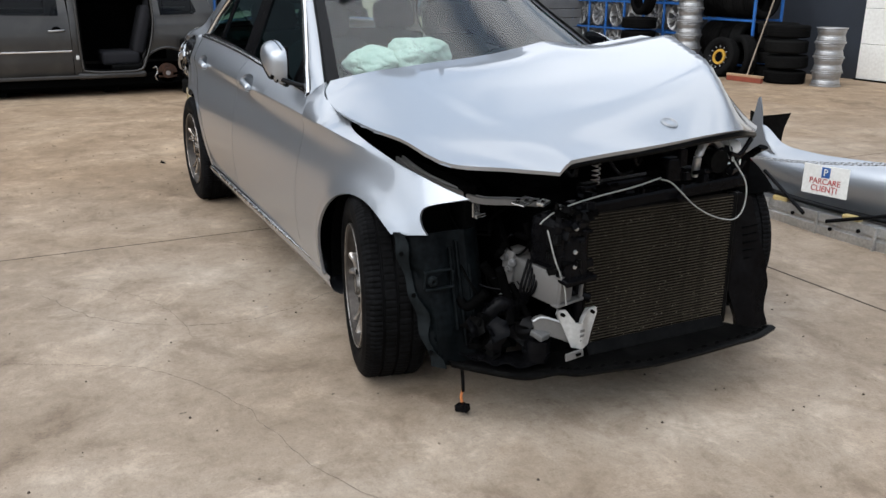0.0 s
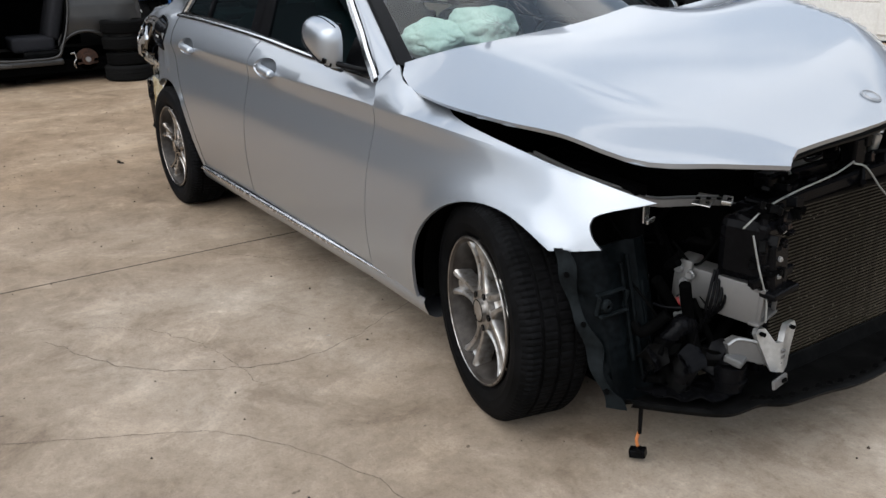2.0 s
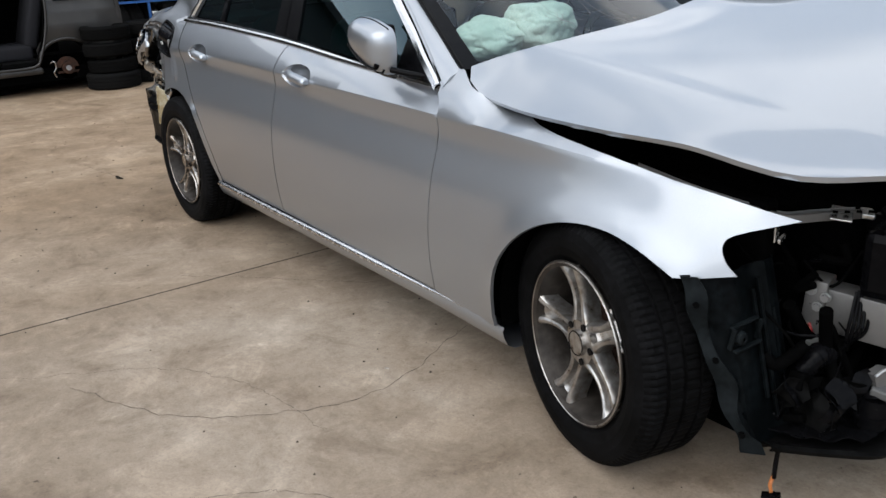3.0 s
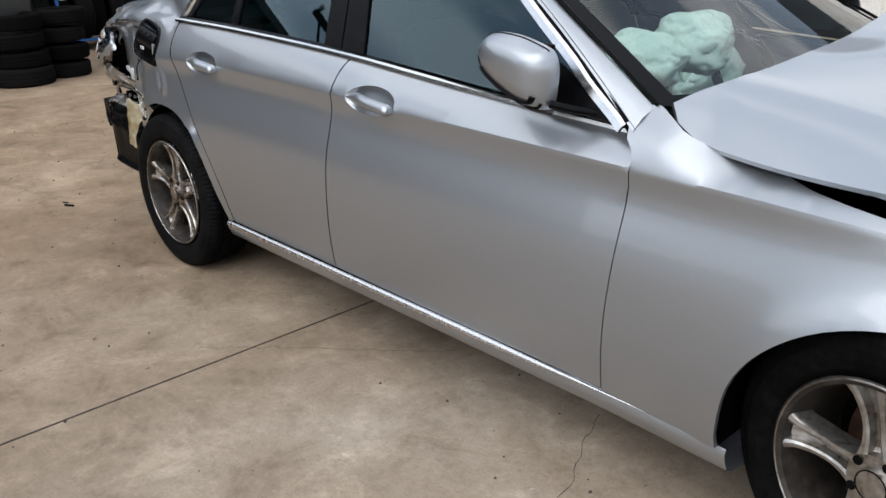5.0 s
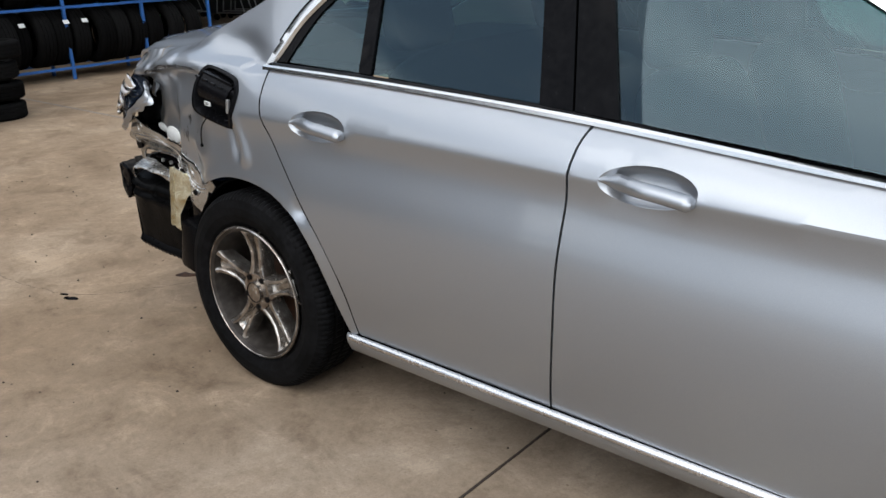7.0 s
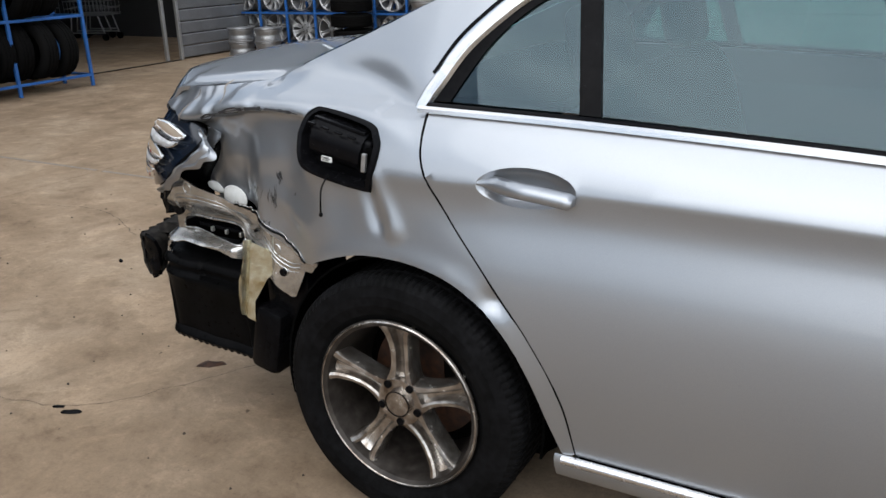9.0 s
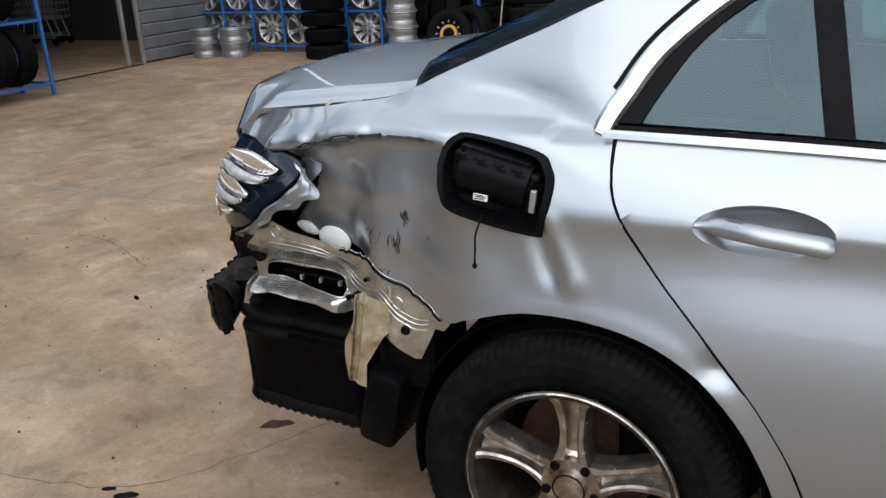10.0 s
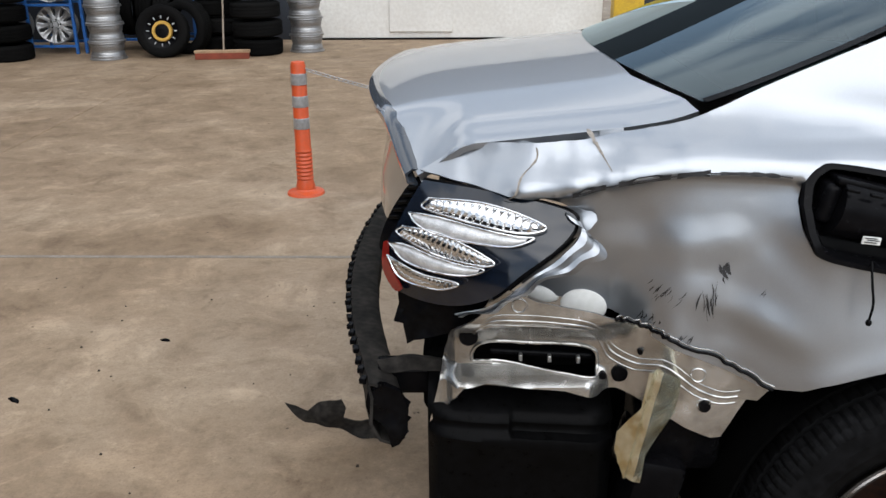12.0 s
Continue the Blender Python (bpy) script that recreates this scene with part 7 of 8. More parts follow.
part_of = part("sack_pallet", box((-9.72, 4.15, 0.16), (0.4, 0.4, 0.32), 0.02), BROOM_WOOD)
tagged(part_of, "small wooden crate under the green sack", "crate")


# alloy wheels on the wheel rack
def alloy_proto(spokes, double, r=0.215):
    w = part("alloy_wheel", rod((0, 0.0, 0), (0, 0.05, 0), 0.07, seg=20), STEEL, None, smooth=35)
    rim_parts(w, r, 0.19, spokes, STEEL, double)
    return tagged(w, "bare silver alloy wheel on the blue wheel rack", "wheel", "wheels on the rack")


wheel_rack = empty("wheel_rack", "blue steel rack with bays for alloy wheels", "rack")
XL = [-10.05, -9.52, -9.0, -8.47, -7.94, -7.41, -6.87]
for x in XL:
    post_bar(wheel_rack, (x, 8.0, 0), (x, 8.0, 2.1))
    post_bar(wheel_rack, (x, 8.5, 0), (x, 8.5, 2.1))
for z in (0.09, 0.56, 1.03, 1.5, 1.97):
    for y in (8.0, 8.5):
        post_bar(wheel_rack, (XL[0], y, z), (XL[-1], y, z), 0.03, "shelf_bar")
protos = [alloy_proto(5, True), alloy_proto(7, False), alloy_proto(10, False)]
for i in range(6):
    for j in range(4):
        k = r5.randrange(3)
        m = pose((XL[i] + XL[i + 1]) / 2 + r5.uniform(-0.02, 0.02), 8.14, 0.105 + 0.222 + 0.47 * j, -6, 0, r5.uniform(-8, 8)) @ pose(0, 0, 0, 0, r5.uniform(0, 360), 0)
        copy_thing(protos[k], m)
for p in protos:
    for c in list(p.children):
        bpy.data.objects.remove(c)
    bpy.data.objects.remove(p)

# second bay with tyres on shelves
tyre_bay = empty("tyre_bay", "blue steel shelf bay with tyres above the floor stacks", "rack")
for x in (-6.78, -5.46):
    for y in (8.05, 8.6):
        post_bar(tyre_bay, (x, y, 0), (x, y, 2.2))
for z in (0.16, 0.82, 1.55):
    for y in (8.05, 8.6):
        post_bar(tyre_bay, (-6.78, y, z), (-5.46, y, z), 0.03, "shelf_bar")
bm = tyre_mesh(0.31, 0.2, 48, 0.2)
bm.transform(pose(0, 0, 0.31, 0, 0, 90))
UP = tagged(part("tyre", bm, DUSTY_RUBBER, None, smooth=30), "worn black tyre standing on a blue shelf", "tyre", "tyres in the bay")
UP.matrix_basis = pose(-6.6, 8.3, 0.84)
for k in range(1, 6):
    copy_thing(UP, pose(-6.6 + 0.205 * k, 8.3, 0.84, 0, 0, r5.uniform(-4, 4)))
for k in range(4):
    copy_thing(UP, pose(-6.5 + 0.21 * k, 8.35, 0.18, 0, 0, r5.uniform(-5, 5)))


copy_thing(UP, pose(-7.48, 7.6, 0.84, 0, 0, 78))

# steel rims piled as drums
def steel_rim_mesh():
    return lathe([(0.06, 0.09), (0.12, 0.1), (0.16, 0.085), (0.168, 0.03), (0.19, 0.012), (0.207, 0.002), (0.208, 0.008), (0.196, 0.012), (0.189, 0.018), (0.189, 0.04), (0.183, 0.046), (0.181, 0.07), (0.174, 0.078), (0.174, 0.102), (0.181, 0.11), (0.183, 0.132), (0.189, 0.138), (0.189, 0.16), (0.196, 0.166), (0.208, 0.17), (0.207, 0.176), (0.185, 0.17), (0.165, 0.15)], 40)


bm = steel_rim_mesh()
bm.transform(Matrix.Diagonal((0.98, 0.98, 1.1, 1)) @ pose(0, 0, 0.178, -90, 0, 0))
RIM = tagged(part("steel_rim", bm, STEEL, None, smooth=35, thick=0.003), "silver steel wheel rim in a pile", "wheel rim", "piled steel rims")
RIM.matrix_basis = pose(-9.45, 7.45, 0.0)
for x, y, n in ((-9.45, 7.45, 2), (-8.98, 7.5, 2), (-6.35, 7.62, 6), (-4.18, 8.2, 4)):
    for k in range(n):
        if (x, k) == (-9.45, 0):
            continue
        copy_thing(RIM, pose(x + r5.uniform(-0.008, 0.008), y, 0.196 * k, 0, 0, r5.uniform(0, 360)))

# spare wheel leaning on the shelf
spare = part("spare_wheel", rod((0, -0.02, 0), (0, 0.03, 0), 0.19, seg=40), BLACK, None, smooth=35)
tagged(spare, "black steel spare wheel with yellow centre ring leaning on tyres", "wheel")
part("tyre", tyre_mesh(0.295, 0.18, 66, 0.195), DUSTY_RUBBER, spare, smooth=30)
part("yellow_ring", lathe([(0.078, -0.03), (0.082, -0.055), (0.112, -0.055), (0.118, -0.03)], 32), YELLOW_RING, spare, "yellow painted ring", 40)
part("wheel_disc", lathe([(0.03, -0.035), (0.12, -0.03), (0.16, -0.06), (0.195, -0.07)], 36), BLACK, spare, smooth=40)
for k in range(12):
    a = 2 * math.pi * k / 12
    part("vent_slot", box((0.155 * math.cos(a), -0.062, 0.155 * math.sin(a)), (0.034, 0.012, 0.014), 0.003, (0, -math.degrees(a), 0)), STEEL, spare, "pale slot edge of the rim")
spare.matrix_basis = pose(-5.74, 7.74, 0.285, -12, 0, 4)
copy_thing(UP, pose(-5.55, 8.0, 0.0, 0, 0, 70))

broom = empty("broom", "yard broom with wooden handle and red-brown bristles leaning on tyres", "broom")
part("handle", rod((-5.02, 7.58, 0.1), (-5.06, 8.1, 1.45), 0.0105), GREY_WOOD, broom)
part("head", box((-5.03, 7.55, 0.085), (0.62, 0.06, 0.035), 0.008, (0, 0, 6)), BROOM_WOOD, broom)
part("bristles", box((-5.03, 7.545, 0.036), (0.6, 0.055, 0.07), 0.006, (0, 0, 6)), BRISTLE, broom)


# orange posts with a chain between them
def bollard(x, y):
    b = part("bollard", lathe([(0.001, 0.0), (0.105, 0.0), (0.1, 0.012), (0.06, 0.022), (0.052, 0.03), (0.052, 0.05), (0.048, 0.06)] + [(0.048 - (0.005 if i % 2 else 0), 0.07 + 0.011 * i) for i in range(17)] + [(0.043, 0.26), (0.04, 0.71), (0.034, 0.73), (0.001, 0.735)], 32), ORANGE, None, smooth=30)
    b.data.transform(pose(0, 0, 0, 90, 0, 0))
    tagged(b, "orange flexible traffic post with silver reflective bands", "bollard", "parking posts")
    for z in (0.40, 0.52, 0.64):
        bd = lathe([(0.0435, z - 0.03), (0.0445, z - 0.028), (0.0435, z + 0.028), (0.042, z + 0.03)], 32)
        bd.transform(pose(0, 0, 0, 90, 0, 0))
        part("reflective_band", bd, BAND, b, "silver reflective band", 30)
    b.matrix_basis = pose(x, y, 0, 0, 0, 0)
    return b


bollard(-3.2, 2.42)
bollard(2.05, 2.05)


def chain_link():
    bm = bmesh.new()
    pts = []
    for i in range(20):
        a = 2 * math.pi * i / 20
        pts.append(Vector((0.008 * math.cos(a) + 0.008 * (1 if math.cos(a) > 0 else -1), 0.009 * math.sin(a), 0)))
    return hose([tuple(p) for p in pts + pts[:1]], 0.0024, 5, 22)


chain = empty("chain", "galvanised link chain strung between the orange posts", "chain")
link_mesh = None
P0, P1 = Vector((-3.2, 2.42, 0.7)), Vector((2.05, 2.02, 0.66))
n_links = 215
for i in range(n_links):
    t = (i + 0.5) / n_links
    p = P0.lerp(P1, t)
    p.z -= 1.5 * t * (1 - t)
    slope = (P1.z - P0.z) / 5.25 - 1.5 * (1 - 2 * t) / 5.25
    if link_mesh is None:
        lk = part("link", chain_link(), GALV, chain, smooth=60)
        link_mesh = lk.data
    else:
        lk = new("link", link_mesh)
        lk.parent = chain
    lk.matrix_basis = Matrix.Translation(p) @ pose(0, 0, 0, 0, -math.degrees(math.atan(slope)), -4) @ pose(0, 0, 0, 90 * (i % 2) + 30, 0, 0)


# parking sign on the chain
def text_mesh(body, size, mat, parent, at, name="lettering"):
    cu = bpy.data.curves.new(name, "FONT")
    cu.body, cu.size, cu.align_x, cu.align_y, cu.extrude = body, size, "CENTER", "CENTER", 0.0008
    tmp = bpy.data.objects.new(name, cu)
    scene.collection.objects.link(tmp)
    me = bpy.data.meshes.new_from_object(tmp.evaluated_get(bpy.context.evaluated_depsgraph_get()))
    bpy.data.objects.remove(tmp)
    bm = bmesh.new()
    bm.from_mesh(me)
    bm.transform(pose(at[0], -0.004, at[1], 90, 0, 0))
    return part(name, bm, mat, parent)


sign = part("parking_sign", box((0, 0, 0), (0.285, 0.004, 0.165), 0.001), WHITE)
tagged(sign, "white customer parking sign hanging on the chain", "sign")
part("blue_square", box((0, -0.0027, 0.044), (0.053, 0.002, 0.058), 0.0005), SIGN_BLUE, sign, "blue parking symbol")
text_mesh("P", 0.055, WHITE, sign, (0, 0.043)).location = (0, -0.001, 0)
text_mesh("PARCARE", 0.046, SIGN_RED, sign, (0, -0.008))
text_mesh("CLIENȚI", 0.046, SIGN_RED, sign, (0, -0.048))
sign.matrix_basis = pose(1.01, 2.06, 0.335, -3, -2, 4)

# loose bumper and aluminium beam beyond the car
bumper = empty("loose_bumper", "silver rear bumper cover lying on the ground", "bumper")
rows = []
for i in range(49):
    t = i / 48
    x = -0.25 + 1.9 * t
    bow = 0.14 * (2 * t - 1) ** 2
    top = 0.375 + 0.1 * math.exp(-((x - 0.2) / 0.14) ** 2) + 0.06 * max(0, x - 0.75) ** 1.0
    y0 = 2.26 + bow
    rows.append([(x, y0 + 0.12, top + 0.02), (x, y0 + 0.06, top), (x, y0 + 0.012, top - 0.05), (x, y0 + 0.0, top - 0.12), (x, y0 + 0.018, top - 0.17), (x, y0 + 0.01, 0.16), (x, y0 + 0.05, 0.06), (x, y0 + 0.12, 0.02)])
part("cover", grid(rows), SILVER, bumper, "", 40, 0.006)
part("reflector", box((0.16, 2.32, 0.30), (0.16, 0.01, 0.022), 0.003, (0, 12, -12)), RED_LENS, bumper, "narrow red reflector")
part("corner_fin", panel([(0.13, 0.38), (0.42, 0.37), (0.34, 0.44), (0.29, 0.52), (0.265, 0.62), (0.235, 0.69), (0.222, 0.68), (0.215, 0.6), (0.2, 0.5)], lambda u, v: (u, 2.3 + 0.1 * (v - 0.4), v), 0.02), SILVER, bumper, "upright corner fin", 40, 0.012)
part("inner_lining", panel([(-0.2, 0.3), (0.11, 0.31), (0.13, 0.45), (0.18, 0.56), (0.05, 0.53), (-0.1, 0.5), (-0.22, 0.52)], lambda u, v: (u, 2.7 - 0.15 * u, v), 0.05), DUSTY_BLACK, bumper, "black inner lining", 40, 0.01)
part("lower_trim", hose([(-0.1, 2.24, 0.19), (0.4, 2.2, 0.165), (0.9, 2.2, 0.15), (1.4, 2.26, 0.15)], 0.03, 8, 24, 0.5), BLACK, bumper, "black lower trim", 50)
beam = empty("bumper_beam", "dented aluminium bumper beam lying on the ground", "beam")
rows = []
for i in range(25):
    t = i / 24
    x, y = 0.25 + 1.4 * t, 2.18 - 0.03 * math.sin(math.pi * t)
    rows.append([(x, y + 0.07, 0.0), (x, y, 0.0), (x, y - 0.004, 0.05), (x, y + 0.012, 0.06), (x, y + 0.012, 0.07), (x, y - 0.004, 0.08), (x, y, 0.125), (x, y + 0.07, 0.125)])
part("beam_body", grid(rows, True), ALU, beam, "", 30)
for x in (0.55, 0.92, 1.3):
    part("beam_plate", box((x, 2.145, 0.062), (0.014, 0.02, 0.13), 0.002), ALU, beam)
for x in (0.62, 1.12):
    part("foam_block", box((x, 2.19, 0.135), (0.1, 0.06, 0.03), 0.006, (0, 0, 10)), FOAM, beam, "yellow foam block")
# Black discs stand in for the shaded depth of the bolt holes.
for k, (x, z) in enumerate(((0.45, 0.055), (0.75, 0.08), (1.02, 0.05), (1.2, 0.085), (1.42, 0.06))):
    part("bolt_hole", rod((x, 2.146, z), (x, 2.136, z), 0.011, seg=12), BLACK, beam)
for a, b in (((0.45, 2.2, 0.27), (0.86, 2.1, 0.11)), ((1.02, 2.1, 0.1), (1.4, 2.2, 0.22))):
    strut = part("gas_strut", merged(rod(a, b, 0.011), rod(a, Vector(a).lerp(Vector(b), 0.45), 0.007)), BLACK)
    tagged(strut, "black strut lying across the beam", "strut", "loose struts")

# ---- grey van without wheels ----
van = empty("grey_van", "stripped grey people carrier without wheels or rear side door", "van", at=(-7.15, -0.145, 0.107))
van.scale = (0.923, 0.923, 0.923)
# local: y along the van (rear to +y), x outwards to the camera side


def van_x(y, z):
    x = -0.02 - 0.45 * max(0, z - 0.88) ** 1.1 - 0.25 * max(0, 0.3 - z)
    x -= 0.35 * max(0, y - 0.35) ** 2 + 0.02 * hill(z - 0.88, 0.03)
    return x + 0.012 * hill(z - 0.62, 0.12)


def on_van(u, v):
    return (van_x(u, v), u, v)


def van_arch(c, r=0.34, n=18):
    return [(c + r * math.cos(math.pi * (1 - i / n)), 0.14 + r * math.sin(math.pi * (1 - i / n))) for i in range(n + 1)]


part("front_door", panel([(-2.2, 0.14), (-1.17, 0.14), (-1.165, 0.9), (-1.2, 1.35), (-1.9, 1.35), (-2.35, 0.92), (-2.3, 0.6)], on_van, 0.08, [[(-1.28, 0.93), (-1.28, 1.28), (-1.85, 1.28), (-2.2, 0.95)]]), GREY_PAINT, van, "", 28, 0.02)
part("door_glass", panel([(-1.27, 0.92), (-1.27, 1.29), (-1.86, 1.29), (-2.21, 0.94)], lambda u, v: (van_x(u, v) - 0.012, u, v), 0.1), VAN_GLASS, van, "dark door glass")
part("bright_strip", box((0.006, -1.68, 0.487), (0.012, 1.02, 0.022), 0.003), CHROME, van, "bright side strip")
part("door_handle", hose([(0.0, -1.42, 0.745), (0.03, -1.39, 0.745), (0.03, -1.26, 0.75), (0.0, -1.23, 0.75)], 0.013, 8, 16), STEEL, van, "grey pull handle", 60)
# Shade behind the pull handle, modelled as a near-black blob.
part("handle_recess", ellipsoid((-0.008, -1.325, 0.765), (0.02, 0.05, 0.035)), SHADE_BLACK, van, "dark recess behind the handle", 60)
part("rear_flank", panel([(-0.3, 0.12)] + van_arch(0.02) + [(0.5, 0.14), (0.72, 0.3), (0.74, 0.75), (0.7, 0.95), (0.55, 1.35), (-0.15, 1.38), (-0.13, 1.2), (-0.1, 0.9), (-0.14, 0.62), (-0.3, 0.4)], on_van, 0.05, [[(-0.02, 0.92), (0.42, 0.93), (0.46, 0.97), (0.36, 1.27), (-0.04, 1.28)]]), GREY_PAINT, van, "", 28, 0.02)
part("rear_glass", panel([(-0.03, 0.91), (0.43, 0.92), (0.47, 0.97), (0.37, 1.28), (-0.05, 1.29)], lambda u, v: (van_x(u, v) - 0.012, u, v), 0.1), VAN_GLASS, van, "dark rear quarter glass")
part("front_flank", panel([(-3.3, 0.2), (-3.05, 0.14)] + van_arch(-2.66) + [(-2.21, 0.14), (-2.31, 0.6), (-2.36, 0.9), (-3.2, 0.72)], on_van, 0.07), GREY_PAINT, van, "", 28, 0.02)
part("door_sill", merged(box((-0.045, -0.7, 0.16), (0.1, 0.86, 0.085), 0.03), box((-0.13, -0.72, 0.2), (0.1, 0.8, 0.025), 0.01)), GREY_PAINT, van, "", 40)
# Skirt in shade black paints the dark gap under the body.
part("lower_sill", box((-0.3, -1.25, 0.06), (0.4, 3.6, 0.1), 0.015), SHADE_BLACK, van)
# Added panels close the view through and paint the interior's shade.
part("inner_lining", merged(box((-1.25, -0.6, 0.8), (0.04, 1.6, 1.1), 0.01), box((-0.8, -1.12, 0.75), (0.9, 0.04, 1.1), 0.01)), SHADE_BLACK, van, "dark interior lining")
part("middle_pillar", panel([(-1.16, 0.16), (-1.08, 0.2), (-1.06, 0.9), (-1.1, 1.38), (-1.16, 1.38), (-1.16, 0.9)], lambda u, v: (van_x(u, v) - 0.03, u, v), 0.06), GREY_PAINT, van, "", 28, 0.03)
part("van_roof", grid([[(van_x(y, 1.4) - x, y, 1.38 + 0.07 * math.sin(math.pi * min(1, x / 1.5))) for x in (0.0, 0.1, 0.4, 0.75, 1.1, 1.4, 1.5)] for y in (-2.0, -1.5, -1.0, -0.5, 0.0, 0.55)]), GREY_PAINT, van, "", 40, 0.02)
part("flank", merged(box((-1.75, -1.3, 0.5), (0.04, 4.0, 0.8), 0.01), box((-1.68, -1.3, 1.34), (0.04, 3.0, 0.06), 0.01), box((-0.9, 0.7, 0.5), (1.7, 0.05, 0.8), 0.01)), GREY_PAINT, van)
# Floor and bulkhead also carry the interior shade in their colour.
part("van_floor", box((-0.9, -1.3, 0.14), (1.6, 4.0, 0.06), 0.01), SHADE_BLACK, van)
part("bulkhead", box((-0.9, -2.35, 0.5), (1.6, 0.05, 0.8), 0.01), SHADE_BLACK, van)
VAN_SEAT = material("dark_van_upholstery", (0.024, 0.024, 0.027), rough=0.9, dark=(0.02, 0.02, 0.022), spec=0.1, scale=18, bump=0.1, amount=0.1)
for y in (-1.55, -0.45):
    part("bench", box((-0.5, y - 0.1, 0.36), (0.62, 0.5, 0.18), 0.05, None, 3), VAN_SEAT, van, "dark grey seat", 60)
    part("bench_back", box((-0.5, y + 0.22, 0.72), (0.6, 0.15, 0.66), 0.05, (-16, 0, 0), 3), VAN_SEAT, van, "dark grey seat back", 60)
    part("bench_headrest", box((-0.5, y + 0.34, 1.08), (0.28, 0.09, 0.17), 0.04, (-12, 0, 0), 3), VAN_SEAT, van, "", 60)
part("far_window", box((-1.7, -0.9, 1.12), (0.03, 3.2, 0.42), 0.01), GLOSS_BLACK, van, "dark far side window")
for z in (0.98, 1.1, 1.22):
    part("window_slat", box((-1.66, -0.9, z), (0.02, 3.0, 0.014), 0.003), STEEL, van, "grey bar across the far window")
part("opening_rim", hose([(0.0, -1.07, 1.34), (0.01, -1.07, 0.9), (0.0, -1.06, 0.32), (0.0, -1.0, 0.22), (0.0, -0.6, 0.2), (0.0, -0.34, 0.22), (0.0, -0.26, 0.34), (0.0, -0.17, 0.6), (0.0, -0.125, 0.9), (-0.02, -0.15, 1.34)], 0.016, 8, 70), GREY_PAINT, van, "painted rim of the door opening", 60)
part("opening_seal", hose([(-0.012, -1.045, 1.34), (-0.004, -1.045, 0.9), (-0.01, -1.035, 0.34), (-0.01, -0.98, 0.245), (-0.01, -0.6, 0.226), (-0.01, -0.36, 0.245), (-0.01, -0.285, 0.36), (-0.01, -0.195, 0.6), (-0.01, -0.15, 0.9), (-0.03, -0.17, 1.34)], 0.012, 8, 70), SHADE_BLACK, van, "black rubber seal of the door opening", 60)
part("arch_flare", hose([(van_x(0.02 + 0.36 * math.cos(a), 0.14 + 0.36 * math.sin(a)) + 0.006, 0.02 + 0.36 * math.cos(a), 0.14 + 0.36 * math.sin(a)) for a in [math.pi * i / 16 for i in range(17)]], 0.018, 8, 50), GREY_PAINT, van, "raised wheel arch lip", 60)
part("sill_ledge", box((0.005, -1.55, 0.155), (0.03, 1.4, 0.045), 0.01), GREY_PAINT, van, "painted lower sill ledge")
part("step_trim", box((-0.16, -0.48, 0.24), (0.14, 0.42, 0.1), 0.03), DUSTY_BLACK, van)
part("door_latch", box((-0.03, -1.11, 0.4), (0.03, 0.04, 0.05), 0.006), WHITE, van)
part("wheelhouse", grid([[(-0.03 - d, 0.02 + 0.335 * math.cos(a), 0.14 + 0.335 * math.sin(a)) for d in (0.0, 0.15, 0.3)] for a in [math.pi * i / 16 for i in range(17)]]), SHADE_BLACK, van, "", 40)
part("brake_disc", merged(rod((-0.12, 0.02, 0.155), (-0.1, 0.02, 0.155), 0.13, seg=32), rod((-0.1, 0.02, 0.155), (-0.06, 0.02, 0.155), 0.07, seg=24)), RUST, van, "rusty bare brake disc", 35)
part("hub", rod((-0.06, 0.02, 0.155), (-0.045, 0.02, 0.155), 0.03, seg=20), STEEL, van)
part("brake_caliper", hose([(-0.08, -0.17, 0.23), (-0.06, -0.13, 0.24), (-0.06, -0.12, 0.17), (-0.06, -0.15, 0.12), (-0.08, -0.13, 0.06)], 0.012, 8, 30), SHEET, van, "pale worn brake carrier", 60)
for x, y in ((-0.6, -2.1), (-0.6, -0.7), (-1.3, -2.1), (-1.3, -0.7)):
    part("jack_block", box((x, y, -0.012), (0.3, 0.2, 0.208), 0.01), DUSTY_BLACK, van, "dark block under the sill")
# Added near-black block that reads as the shadow beneath the van.
part("underbody", box((-0.95, -1.2, 0.03), (1.3, 3.5, 0.16), 0.03), SHADE_BLACK, van, "dark underbody")
dark_post = part("hall_column", box((-9.3, 0.95, 1.6), (0.22, 0.22, 3.2), 0.01), STEEL)
tagged(dark_post, "grey steel column at the edge of the hall", "column", kind="structure")


# utility pole beyond the hall, mirrored in the side windows
pole = empty("utility_pole", "dark utility pole with crossarm and insulators behind the hall", "pole", at=(-18.6, -10.7, 0))
part("mast", rod((0, 0, 0), (0, 0, 11.2), 0.2, 0.13, 16), DUSTY_BLACK, pole)
part("crossarm", box((0, 0, 10.2), (0.16, 2.4, 0.18), 0.02), DUSTY_BLACK, pole)
part("brace", rod((0, 0, 9.2), (0, 0.9, 10.15), 0.04), DUSTY_BLACK, pole)
part("brace", rod((0, 0, 9.2), (0, -0.9, 10.15), 0.04), DUSTY_BLACK, pole)
for y in (-1.1, -0.4, 0.4, 1.1):
    part("insulator", lathe([(0.02, 0.0), (0.05, 0.04), (0.09, 0.08), (0.05, 0.12), (0.08, 0.17), (0.04, 0.24), (0.001, 0.26)], 16), STEEL, pole, "ribbed insulator", 40).matrix_basis = pose(0, y, 10.29, 90, 0, 0)


